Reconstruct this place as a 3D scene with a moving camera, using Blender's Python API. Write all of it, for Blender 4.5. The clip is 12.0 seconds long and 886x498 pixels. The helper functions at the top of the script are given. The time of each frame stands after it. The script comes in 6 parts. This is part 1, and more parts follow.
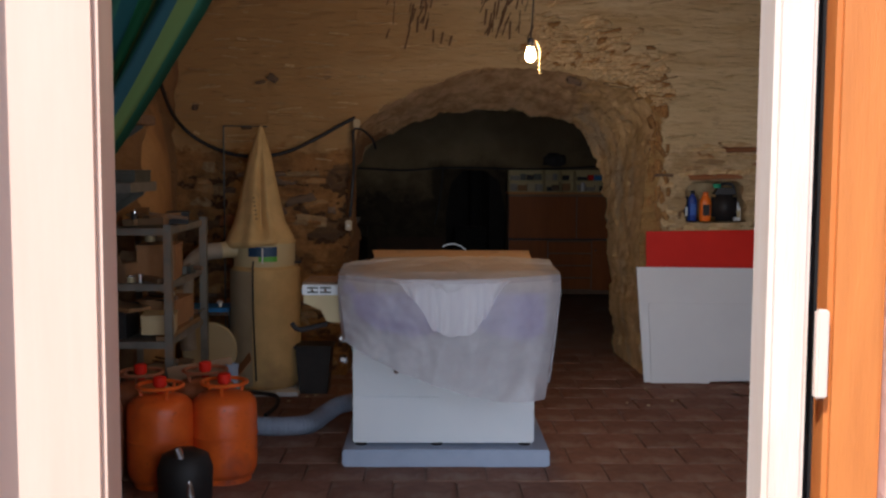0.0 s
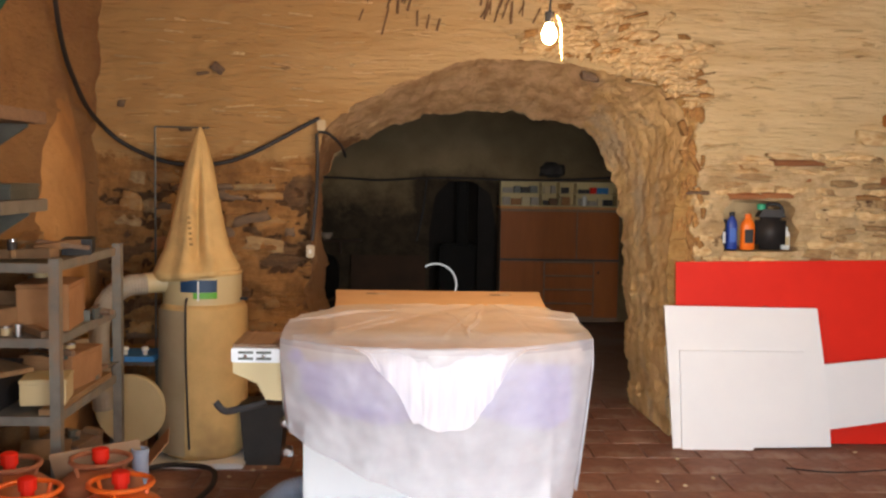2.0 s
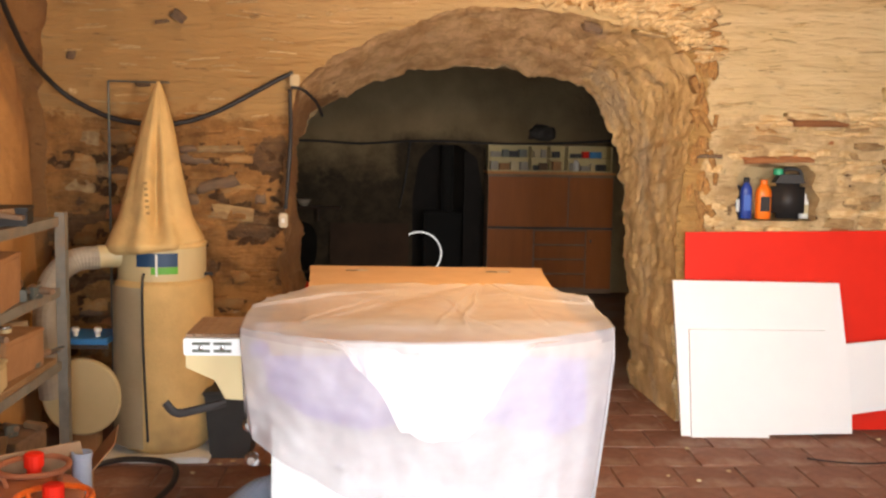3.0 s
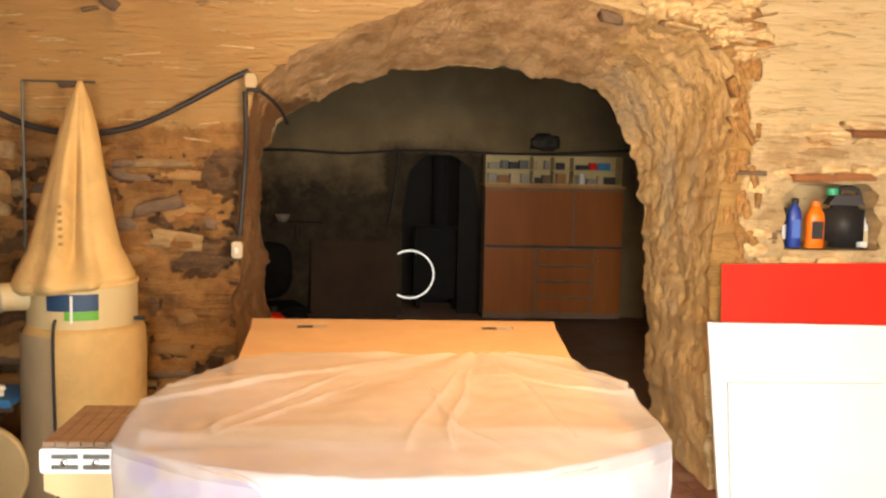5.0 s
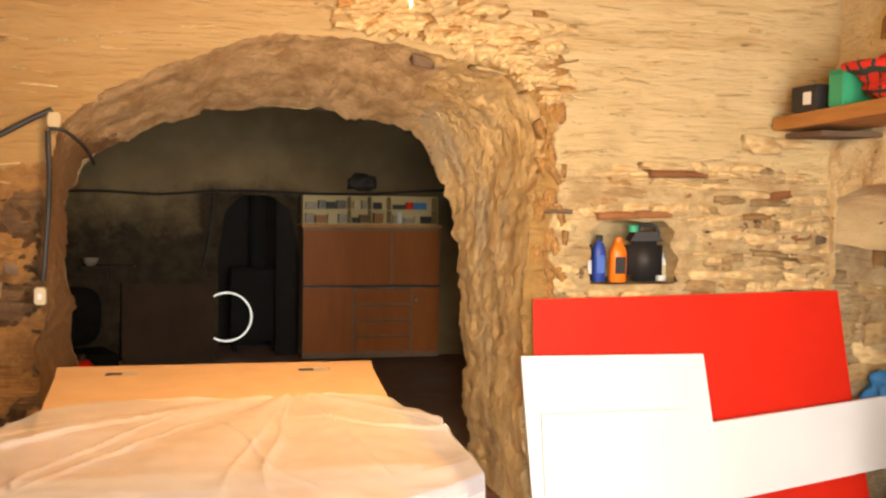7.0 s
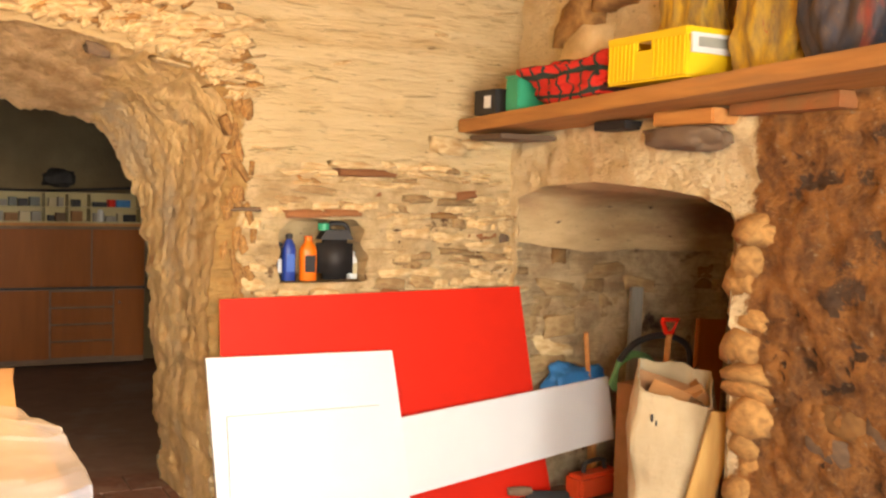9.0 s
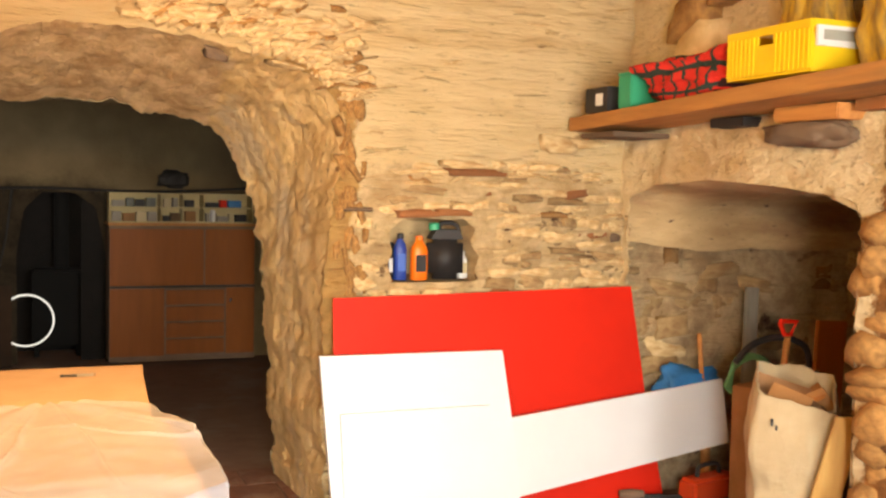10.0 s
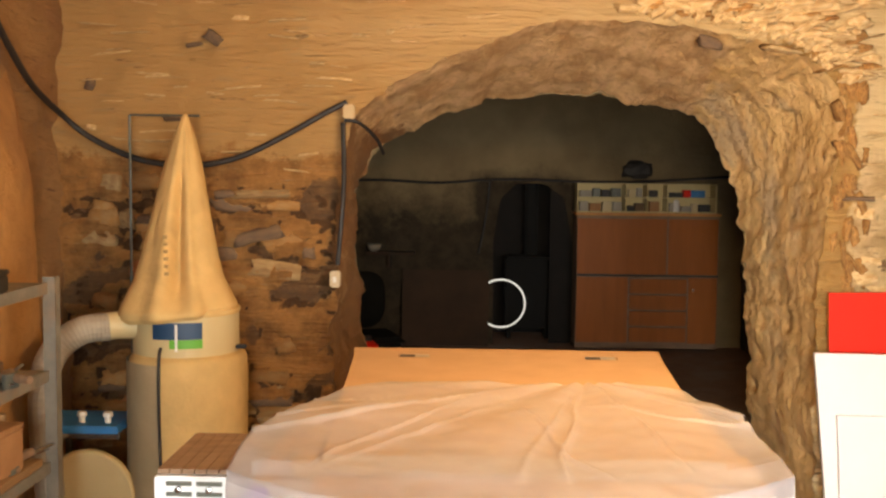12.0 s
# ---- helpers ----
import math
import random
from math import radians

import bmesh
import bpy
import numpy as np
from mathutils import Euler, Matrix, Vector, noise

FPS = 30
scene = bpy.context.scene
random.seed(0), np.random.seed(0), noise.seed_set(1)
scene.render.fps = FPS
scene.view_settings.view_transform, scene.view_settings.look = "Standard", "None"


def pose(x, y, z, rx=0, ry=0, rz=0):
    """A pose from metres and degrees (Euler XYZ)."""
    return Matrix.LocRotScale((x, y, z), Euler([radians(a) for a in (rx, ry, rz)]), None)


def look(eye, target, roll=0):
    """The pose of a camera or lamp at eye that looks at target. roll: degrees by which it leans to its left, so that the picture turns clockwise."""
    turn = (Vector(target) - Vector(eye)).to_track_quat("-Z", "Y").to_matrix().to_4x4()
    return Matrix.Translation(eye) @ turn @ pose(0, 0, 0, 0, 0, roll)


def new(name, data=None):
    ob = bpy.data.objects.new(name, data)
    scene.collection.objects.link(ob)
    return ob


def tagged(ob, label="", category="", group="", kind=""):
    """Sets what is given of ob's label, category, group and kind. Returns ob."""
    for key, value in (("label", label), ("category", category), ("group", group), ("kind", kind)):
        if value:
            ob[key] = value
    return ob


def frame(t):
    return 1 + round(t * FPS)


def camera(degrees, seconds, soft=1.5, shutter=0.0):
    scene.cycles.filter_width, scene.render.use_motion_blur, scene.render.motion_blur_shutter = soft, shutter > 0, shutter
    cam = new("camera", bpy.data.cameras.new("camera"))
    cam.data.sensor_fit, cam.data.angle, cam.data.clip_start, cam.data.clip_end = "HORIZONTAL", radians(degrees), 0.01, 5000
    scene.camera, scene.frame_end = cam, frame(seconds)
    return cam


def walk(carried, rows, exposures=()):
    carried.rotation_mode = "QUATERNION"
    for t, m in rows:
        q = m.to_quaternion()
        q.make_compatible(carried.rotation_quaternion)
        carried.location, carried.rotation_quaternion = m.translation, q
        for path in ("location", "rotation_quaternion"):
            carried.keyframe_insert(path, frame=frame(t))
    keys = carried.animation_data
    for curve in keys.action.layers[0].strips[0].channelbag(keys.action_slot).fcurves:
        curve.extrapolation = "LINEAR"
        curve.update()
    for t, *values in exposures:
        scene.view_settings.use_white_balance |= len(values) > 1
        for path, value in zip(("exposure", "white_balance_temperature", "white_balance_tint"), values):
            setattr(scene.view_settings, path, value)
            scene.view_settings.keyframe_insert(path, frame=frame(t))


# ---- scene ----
cam = camera(46.59, 12.0, soft=2.4)
METRES, EYE, TILT, LEAN, TURN = 3.75, 1.48, -5.0, 0.0, 0.0
ROWS = [
    (0.0, -0.0043, 0.0131, 0.0011, -0.7, 0.35, -0.24),
    (0.5, 0.009, 0.1538, 0.0274, -0.84, 0.09, -0.5),
    (1.0, 0.0025, 0.2295, 0.0346, -2.14, 0.49, -0.67),
    (1.5, -0.0011, 0.2994, 0.0421, -2.42, 1.0, -0.73),
    (2.0, -0.004, 0.3735, 0.0437, -1.74, 0.67, -0.75),
    (2.5, -0.0029, 0.4468, 0.0463, -1.52, -0.72, -0.76),
    (3.0, -0.0083, 0.5181, 0.0499, -2.81, -1.23, -0.76),
    (5.0, 0.0145, 0.7597, 0.0775, -2.95, -0.86, -0.88),
    (5.5, 0.0148, 0.7719, 0.0783, -3.2, 0.13, -0.82),
    (6.0, 0.0159, 0.775, 0.0788, -3.84, 0.87, -0.76),
    (6.5, 0.0186, 0.7692, 0.0799, -6.77, 1.21, -0.54),
    (7.0, 0.0172, 0.7528, 0.078, -12.93, 1.39, 0.17),
    (7.5, 0.0353, 0.7443, 0.0772, -19.01, 1.41, 0.45),
    (9.5, 0.0773, 0.748, 0.0763, -27.91, 1.24, 0.74),
    (10.0, 0.0631, 0.7548, 0.0775, -22.04, 1.26, 0.61),
    (10.5, 0.0457, 0.754, 0.0824, -16.58, 1.04, 0.18),
    (11.0, 0.0224, 0.7537, 0.0802, -10.82, 1.09, -0.19),
    (11.5, 0.0151, 0.7578, 0.0808, -5.12, 1.05, -0.37),
    (12.0, 0.0023, 0.7638, 0.0772, 1.82, 0.69, -0.7),
]
walk(cam, [(t, pose(0, 0, EYE, TILT, LEAN, TURN) @ pose(METRES * x, METRES * y, METRES * z, 90 + pitch, roll, yaw)) for t, x, y, z, yaw, pitch, roll in ROWS],
     exposures=[(0.0, 0.18, 5600, 10), (0.5, 0.72, 5250, 10), (1.0, 1.62, 5900, 10), (1.5, 1.9, 6200, 10), (2.0, 2.1, 6400, 10), (3.0, 2.5, 6700, 10), (5.0, 2.85, 7300, 8), (9.5, 2.85, 7300, 8), (10.5, 2.74, 7300, 8), (11.0, 2.56, 7200, 8), (11.5, 2.50, 7200, 8), (12.0, 2.58, 7300, 8)])

# ---- world, sun and lamps ----
world = bpy.data.worlds.new("world")
scene.world = world
world.use_nodes = True
wn = world.node_tree
sky = wn.nodes.new("ShaderNodeTexSky")
sky.sky_type = "NISHITA"
sky.sun_disc = False
sky.sun_elevation, sky.sun_rotation = radians(48), radians(205)
wn.links.new(sky.outputs[0], wn.nodes["Background"].inputs[0])
wn.nodes["Background"].inputs[1].default_value = 0.12


def lamp(name, kind, m, energy, colour, size=0.1, size_y=None):
    data = bpy.data.lights.new(name, kind)
    data.energy, data.color = energy, colour
    if kind == "AREA":
        data.size = size
        if size_y:
            data.shape, data.size_y = "RECTANGLE", size_y
    elif kind == "SUN":
        data.angle = size
    else:
        data.shadow_soft_size = size
    ob = new(name, data)
    ob.matrix_world = m
    return ob


lamp("sun", "SUN", look((-3, -6, 7), (0, 0, 0)), 5.0, (1.0, 0.93, 0.82), radians(0.5))
# daylight of the sky that comes in through the doorway, as an area lamp
lamp("daylight_door", "AREA", look((0.03, 1.40, 1.2), (1.2, 7.0, 0.8)), 8.5, (0.93, 0.97, 1.0), 0.7, 1.9).data.spread = radians(85)
# added fill for the right wall, set in an unseen made-up south window
lamp("daylight_window", "AREA", look((1.75, 1.36, 1.55), (1.95, 7.0, 1.0)), 20, (0.96, 0.98, 1.0), 0.9, 1.0)
BULB = (0.475, 5.2, 2.025)
lamp("bulb_light", "POINT", pose(*BULB), 12.5, (1.0, 0.60, 0.27), 0.035)

# ---- materials ----
MATS = {}


def mat(name, c1, c2, scale=8.0, rough=0.7, bump=0.0, metal=0.0, stretch=(1, 1, 1), big=None, fine=60.0, coord="Object", vary=0.0, pits=None, shade_grad=None, bare=None, spec=0.5, alpha=1.0, trans=0.0, deep=0.02, streak=None, blend=(1.09, 1.19)):
    """Two-scale noise between c1 and c2, a third colour in large stains, fine relief."""
    if name in MATS:
        return MATS[name]
    m = bpy.data.materials.new(name)
    m.use_nodes = True
    nt = m.node_tree
    b = nt.nodes["Principled BSDF"]
    tc = nt.nodes.new("ShaderNodeTexCoord")
    mp = nt.nodes.new("ShaderNodeMapping")
    mp.inputs["Scale"].default_value = stretch
    nt.links.new(tc.outputs[coord], mp.inputs[0])

    def noise_tex(s, detail, rough_n=0.6):
        n = nt.nodes.new("ShaderNodeTexNoise")
        n.inputs["Scale"].default_value, n.inputs["Detail"].default_value, n.inputs["Roughness"].default_value = s, detail, rough_n
        nt.links.new(mp.outputs[0], n.inputs["Vector"])
        return n

    def mix(fac, a, b2):
        x = nt.nodes.new("ShaderNodeMix")
        x.data_type = "RGBA"
        if isinstance(fac, float):
            x.inputs["Factor"].default_value = fac
        else:
            nt.links.new(fac, x.inputs["Factor"])
        for sock, v in ((x.inputs["A"], a), (x.inputs["B"], b2)):
            if isinstance(v, tuple):
                sock.default_value = (*v, 1)
            else:
                nt.links.new(v, sock)
        return x.outputs["Result"]

    def ramp(src, lo, hi):
        r = nt.nodes.new("ShaderNodeMapRange")
        r.inputs["From Min"].default_value, r.inputs["From Max"].default_value = lo, hi
        nt.links.new(src, r.inputs["Value"])
        return r.outputs["Result"]

    n1 = noise_tex(scale, 5)
    col = mix(ramp(n1.outputs["Fac"], 0.35, 0.68), c1, c2)
    if big:
        n2 = noise_tex(scale * 0.22, 4, 0.7)
        col = mix(ramp(n2.outputs["Fac"], 0.52, 0.66), col, big)
    # gradient along x that puts the dimmer west side into the colour
    if shade_grad:
        x0, x1, other = shade_grad
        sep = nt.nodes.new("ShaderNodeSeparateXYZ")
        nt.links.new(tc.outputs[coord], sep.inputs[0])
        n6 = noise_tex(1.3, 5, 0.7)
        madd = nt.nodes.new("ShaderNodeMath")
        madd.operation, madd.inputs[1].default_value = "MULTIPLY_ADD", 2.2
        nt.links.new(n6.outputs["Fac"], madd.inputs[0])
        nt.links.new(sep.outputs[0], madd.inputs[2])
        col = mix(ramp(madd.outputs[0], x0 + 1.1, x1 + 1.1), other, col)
    if streak:
        colour, lo, hi = streak
        n10 = noise_tex(fine * 0.8, 6, 0.65)
        col = mix(ramp(n10.outputs["Fac"], lo, hi), colour, col)
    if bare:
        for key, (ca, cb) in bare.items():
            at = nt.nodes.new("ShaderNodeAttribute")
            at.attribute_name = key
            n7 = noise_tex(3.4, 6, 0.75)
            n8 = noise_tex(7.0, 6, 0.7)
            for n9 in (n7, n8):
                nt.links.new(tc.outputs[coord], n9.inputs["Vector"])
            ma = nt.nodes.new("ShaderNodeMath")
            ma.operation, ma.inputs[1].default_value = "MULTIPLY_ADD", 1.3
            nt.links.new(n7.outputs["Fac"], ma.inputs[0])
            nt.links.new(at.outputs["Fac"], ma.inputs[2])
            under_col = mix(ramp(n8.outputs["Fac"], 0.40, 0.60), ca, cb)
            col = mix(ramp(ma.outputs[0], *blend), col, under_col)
    if pits:
        n4 = noise_tex(scale * 2.6, 3, 0.7)
        col = mix(ramp(n4.outputs["Fac"], 0.66, 0.73), col, pits)
        n5 = noise_tex(scale * 7, 4, 0.6)
        col = mix(ramp(n5.outputs["Fac"], 0.62, 0.80), col, tuple(0.5 * v + 0.3 * w for v, w in zip(pits, c1)))
    if vary:
        oi = nt.nodes.new("ShaderNodeObjectInfo")
        hsv = nt.nodes.new("ShaderNodeHueSaturation")
        nt.links.new(ramp(oi.outputs["Random"], 0, 1), hsv.inputs["Value"])
        hsv.inputs["Value"].default_value = 1
        r = nt.nodes.new("ShaderNodeMapRange")
        r.inputs["To Min"].default_value, r.inputs["To Max"].default_value = 1 - vary, 1 + vary
        nt.links.new(oi.outputs["Random"], r.inputs["Value"])
        nt.links.new(r.outputs["Result"], hsv.inputs["Value"])
        nt.links.new(col, hsv.inputs["Color"])
        col = hsv.outputs["Color"]
    nt.links.new(col, b.inputs["Base Color"])
    b.inputs["Roughness"].default_value, b.inputs["Metallic"].default_value = rough, metal
    b.inputs["Specular IOR Level"].default_value = spec
    b.inputs["Alpha"].default_value = alpha
    b.inputs["Transmission Weight"].default_value = trans
    if bump:
        n3 = noise_tex(fine, 6, 0.65)
        bp = nt.nodes.new("ShaderNodeBump")
        bp.inputs["Strength"].default_value, bp.inputs["Distance"].default_value = min(1.0, bump), deep
        add = nt.nodes.new("ShaderNodeMath")
        nt.links.new(n3.outputs["Fac"], add.inputs[0])
        nt.links.new(n1.outputs["Fac"], add.inputs[1])
        nt.links.new(add.outputs[0], bp.inputs["Height"])
        nt.links.new(bp.outputs[0], b.inputs["Normal"])
    MATS[name] = m
    return m


def glow(name, colour, strength):
    m = bpy.data.materials.new(name)
    m.use_nodes = True
    b = m.node_tree.nodes["Principled BSDF"]
    b.inputs["Base Color"].default_value = (*colour, 1)
    b.inputs["Emission Color"].default_value = (*colour, 1)
    b.inputs["Emission Strength"].default_value = strength
    return m


# western plaster is more ochre, and darkened to carry the weaker light there
PLASTER = mat("lime_plaster", (0.85, 0.66, 0.37), (0.76, 0.56, 0.28), 5.0, 0.92, 1.0, stretch=(0.45, 0.45, 3.2), big=(0.68, 0.46, 0.21), fine=14, deep=0.05, pits=(0.30, 0.17, 0.07), shade_grad=(-0.7, 1.2, (0.56, 0.33, 0.125)), streak=((0.50, 0.33, 0.15), 0.28, 0.42),
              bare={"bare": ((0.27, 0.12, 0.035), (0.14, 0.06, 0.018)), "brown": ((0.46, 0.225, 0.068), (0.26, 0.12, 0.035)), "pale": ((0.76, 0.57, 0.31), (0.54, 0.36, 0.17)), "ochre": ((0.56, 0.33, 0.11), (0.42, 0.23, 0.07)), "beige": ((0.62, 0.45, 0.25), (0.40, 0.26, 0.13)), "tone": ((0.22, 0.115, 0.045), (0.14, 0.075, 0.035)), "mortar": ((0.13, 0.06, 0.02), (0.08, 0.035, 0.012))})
PLASTER_E = mat("rubble_plaster", (0.88, 0.70, 0.42), (0.80, 0.60, 0.32), 5.0, 0.92, 1.0, stretch=(0.9, 0.9, 1.5), big=(0.66, 0.44, 0.20), fine=34, deep=0.03, pits=(0.34, 0.19, 0.08),
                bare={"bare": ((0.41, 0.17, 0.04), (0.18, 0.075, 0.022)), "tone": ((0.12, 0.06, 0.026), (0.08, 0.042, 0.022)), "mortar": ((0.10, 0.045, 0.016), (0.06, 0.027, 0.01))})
# ochre plaster darkened to carry the dim light of the west side
PLASTER_L = mat("dimmed_ochre_plaster", (0.33, 0.185, 0.075), (0.26, 0.14, 0.058), 5.0, 0.92, 1.0, stretch=(0.6, 0.6, 1.8), big=(0.26, 0.13, 0.06), fine=20, pits=(0.14, 0.07, 0.035))
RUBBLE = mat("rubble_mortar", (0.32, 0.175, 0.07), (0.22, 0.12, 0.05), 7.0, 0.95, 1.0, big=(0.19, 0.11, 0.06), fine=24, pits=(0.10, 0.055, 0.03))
PALE_RUBBLE = mat("pale_rubble_mortar", (0.64, 0.46, 0.24), (0.50, 0.33, 0.16), 7.0, 0.95, 1.0, stretch=(0.6, 0.6, 1.8), big=(0.42, 0.26, 0.13), fine=24, pits=(0.16, 0.09, 0.05))
# left jamb is coloured darker to carry the weaker light there
TUNNEL = mat("tunnel_plaster", (0.84, 0.57, 0.26), (0.60, 0.36, 0.13), 7.0, 0.95, 1.0, stretch=(1.4, 1.4, 0.6), big=(0.58, 0.42, 0.24), shade_grad=(-0.5, 0.35, (0.27, 0.135, 0.05)), fine=30, pits=(0.34, 0.20, 0.085), deep=0.03, streak=((0.38, 0.21, 0.08), 0.26, 0.38),
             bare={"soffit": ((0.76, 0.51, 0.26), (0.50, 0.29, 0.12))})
# the second colour pair is the far room's shade, painted on
GREY_WALL = mat("grey_plaster", (0.26, 0.19, 0.10), (0.19, 0.135, 0.07), 2.0, 0.95, 0.6, big=(0.15, 0.105, 0.055), fine=20, blend=(0.85, 1.45), bare={"far_shade": ((0.055, 0.038, 0.02), (0.03, 0.021, 0.011))})
# near-black colour puts the alcove and east side shade into the walls
DARK_WALL = mat("shade_black_wall", (0.018, 0.014, 0.012), (0.012, 0.010, 0.009), 6.0, 0.95, 0.8)
FLOOR_M = mat("dusty_mortar", (0.29, 0.17, 0.115), (0.23, 0.13, 0.09), 6.0, 0.9, 0.5, big=(0.30, 0.22, 0.17))
TILE_M = mat("clay_tile", (0.29, 0.135, 0.085), (0.20, 0.09, 0.055), 4.0, 0.75, 0.4, big=(0.38, 0.25, 0.18), vary=0.13)
STONE_M = mat("stone", (0.34, 0.165, 0.048), (0.22, 0.10, 0.03), 3.0, 0.9, 0.35, vary=0.28, big=(0.34, 0.20, 0.08), fine=9)
STONE_P = mat("limewashed_stone", (0.76, 0.57, 0.31), (0.62, 0.43, 0.2), 3.0, 0.9, 0.35, vary=0.16, big=(0.50, 0.30, 0.12), fine=9)
STONE_J = mat("ochre_stone", (0.54, 0.285, 0.09), (0.30, 0.145, 0.045), 5.0, 0.95, 0.5, vary=0.2, big=(0.26, 0.13, 0.045), fine=12)
STONE_B = mat("beige_stone", (0.42, 0.28, 0.13), (0.31, 0.19, 0.08), 3.0, 0.9, 0.35, vary=0.2, big=(0.25, 0.14, 0.06), fine=9)
STONE_D = mat("dark_stone", (0.13, 0.085, 0.055), (0.20, 0.12, 0.065), 3.0, 0.85, 0.35, vary=0.2, fine=9)
BRICK_M = mat("brick_clay", (0.50, 0.20, 0.07), (0.38, 0.15, 0.06), 12.0, 0.9, 0.7, vary=0.2)
WHITE_STEEL = mat("white_enamel", (0.78, 0.79, 0.80), (0.74, 0.76, 0.78), 4.0, 0.35)
WHITE_BOARD = mat("white_laminate", (0.80, 0.80, 0.80), (0.76, 0.76, 0.77), 3.0, 0.45)
RED_BOARD = mat("red_laminate", (0.72, 0.022, 0.008), (0.64, 0.018, 0.007), 3.0, 0.55, spec=0.2)
PALE_BLUE = mat("pale_blue_plastic", (0.42, 0.48, 0.60), (0.36, 0.42, 0.54), 5.0, 0.6)
MDF = mat("brown_board", (0.44, 0.275, 0.155), (0.39, 0.24, 0.13), 9.0, 0.7, 0.1)
CARD = mat("cardboard", (0.38, 0.19, 0.08), (0.29, 0.14, 0.055), 9.0, 0.85, 0.2)
BEIGE = mat("beige_cloth", (0.68, 0.46, 0.19), (0.55, 0.37, 0.15), 7.0, 0.85, 0.25, big=(0.42, 0.28, 0.12))
CREAM = mat("cream_paint", (0.58, 0.46, 0.25), (0.53, 0.42, 0.22), 5.0, 0.5)
RACK_STEEL = mat("rack_steel", (0.22, 0.20, 0.165), (0.15, 0.135, 0.11), 12.0, 0.55, 0.2, big=(0.26, 0.17, 0.10))
GREY_STEEL = mat("grey_steel", (0.13, 0.135, 0.115), (0.09, 0.095, 0.08), 14.0, 0.5, 0.2, metal=0.3)
CHROME = mat("chrome", (0.6, 0.6, 0.6), (0.5, 0.5, 0.5), 14.0, 0.25, metal=1.0)
BLACK = mat("black_rubber", (0.014, 0.012, 0.012), (0.024, 0.02, 0.019), 10.0, 0.6)
ORANGE = mat("orange_gas_paint", (0.84, 0.15, 0.018), (0.70, 0.11, 0.014), 9.0, 0.32, 0.15, big=(0.40, 0.08, 0.03), pits=(0.22, 0.05, 0.03))
HOSE_M = mat("grey_blue_hose", (0.30, 0.34, 0.42), (0.24, 0.28, 0.36), 9.0, 0.6)
GREY_HOSE = mat("grey_hose", (0.36, 0.31, 0.24), (0.28, 0.24, 0.19), 9.0, 0.6)
SHELF_WOOD = mat("weathered_orange_wood", (0.50, 0.225, 0.06), (0.36, 0.15, 0.04), 4.0, 0.7, 0.3, stretch=(6, 0.6, 6), big=(0.30, 0.15, 0.06), fine=40)
PINE = mat("pine", (0.64, 0.28, 0.075), (0.50, 0.19, 0.05), 5.0, 0.65, 0.3, stretch=(6, 0.6, 6), fine=40)
FRAME_WOOD = mat("pale_frame_paint", (0.84, 0.70, 0.60), (0.78, 0.60, 0.48), 6.0, 0.45, 0.2, stretch=(6, 6, 0.6))
DOOR_WOOD = mat("orange_varnish", (0.66, 0.22, 0.05), (0.56, 0.18, 0.04), 6.0, 0.4, 0.2, stretch=(6, 6, 0.6))
JAMB_PAINT = mat("pink_gloss_paint", (0.82, 0.59, 0.47), (0.76, 0.50, 0.38), 2.5, 0.5, 0.05, stretch=(5, 5, 0.4))
PINK_PAINT = mat("pink_render", (0.80, 0.52, 0.44), (0.74, 0.46, 0.38), 6.0, 0.85, 0.4)
TEAK = mat("reddish_veneer", (0.34, 0.095, 0.014), (0.27, 0.075, 0.011), 3.0, 0.5, 0.1, spec=0.2, stretch=(5, 5, 0.6))
SHELF_WHITE = mat("cream_box", (0.62, 0.50, 0.24), (0.54, 0.43, 0.20), 4.0, 0.6)
RED_WOOD = mat("red_painted_wood", (0.34, 0.11, 0.03), (0.26, 0.12, 0.04), 9.0, 0.7, 0.4)
BLUE_P = mat("blue_plastic", (0.015, 0.05, 0.30), (0.012, 0.04, 0.24), 5.0, 0.4)
SKY_BLUE = mat("sky_blue_plastic", (0.03, 0.22, 0.55), (0.03, 0.18, 0.45), 8.0, 0.5, 0.4)
ORANGE_P = mat("orange_plastic", (0.85, 0.18, 0.01), (0.8, 0.16, 0.01), 5.0, 0.4)
GREEN_P = mat("green_plastic", (0.03, 0.35, 0.18), (0.02, 0.28, 0.14), 5.0, 0.5)
YELLOW_P = mat("yellow_plastic", (0.85, 0.58, 0.02), (0.80, 0.52, 0.02), 5.0, 0.45)
LIME = mat("label_green", (0.12, 0.40, 0.03), (0.10, 0.36, 0.03), 5.0, 0.5)
NAVY = mat("label_navy", (0.012, 0.05, 0.12), (0.01, 0.04, 0.10), 5.0, 0.5)
CANVAS = mat("dirty_canvas", (0.58, 0.45, 0.27), (0.47, 0.35, 0.20), 4.0, 0.9, 0.4, big=(0.36, 0.26, 0.15))
GROUND_M = mat("dusty_ground", (0.35, 0.29, 0.22), (0.28, 0.23, 0.17), 3.0, 0.95, 0.5)
BROWN_SLAT = mat("brown_wood", (0.25, 0.155, 0.095), (0.17, 0.10, 0.06), 8.0, 0.7, 0.3, stretch=(1, 5, 5))
TWIG = mat("scorched_wood", (0.14, 0.075, 0.035), (0.20, 0.11, 0.05), 20.0, 0.9)
WHITE_P = mat("white_plastic", (0.75, 0.74, 0.7), (0.7, 0.69, 0.65), 5.0, 0.5)


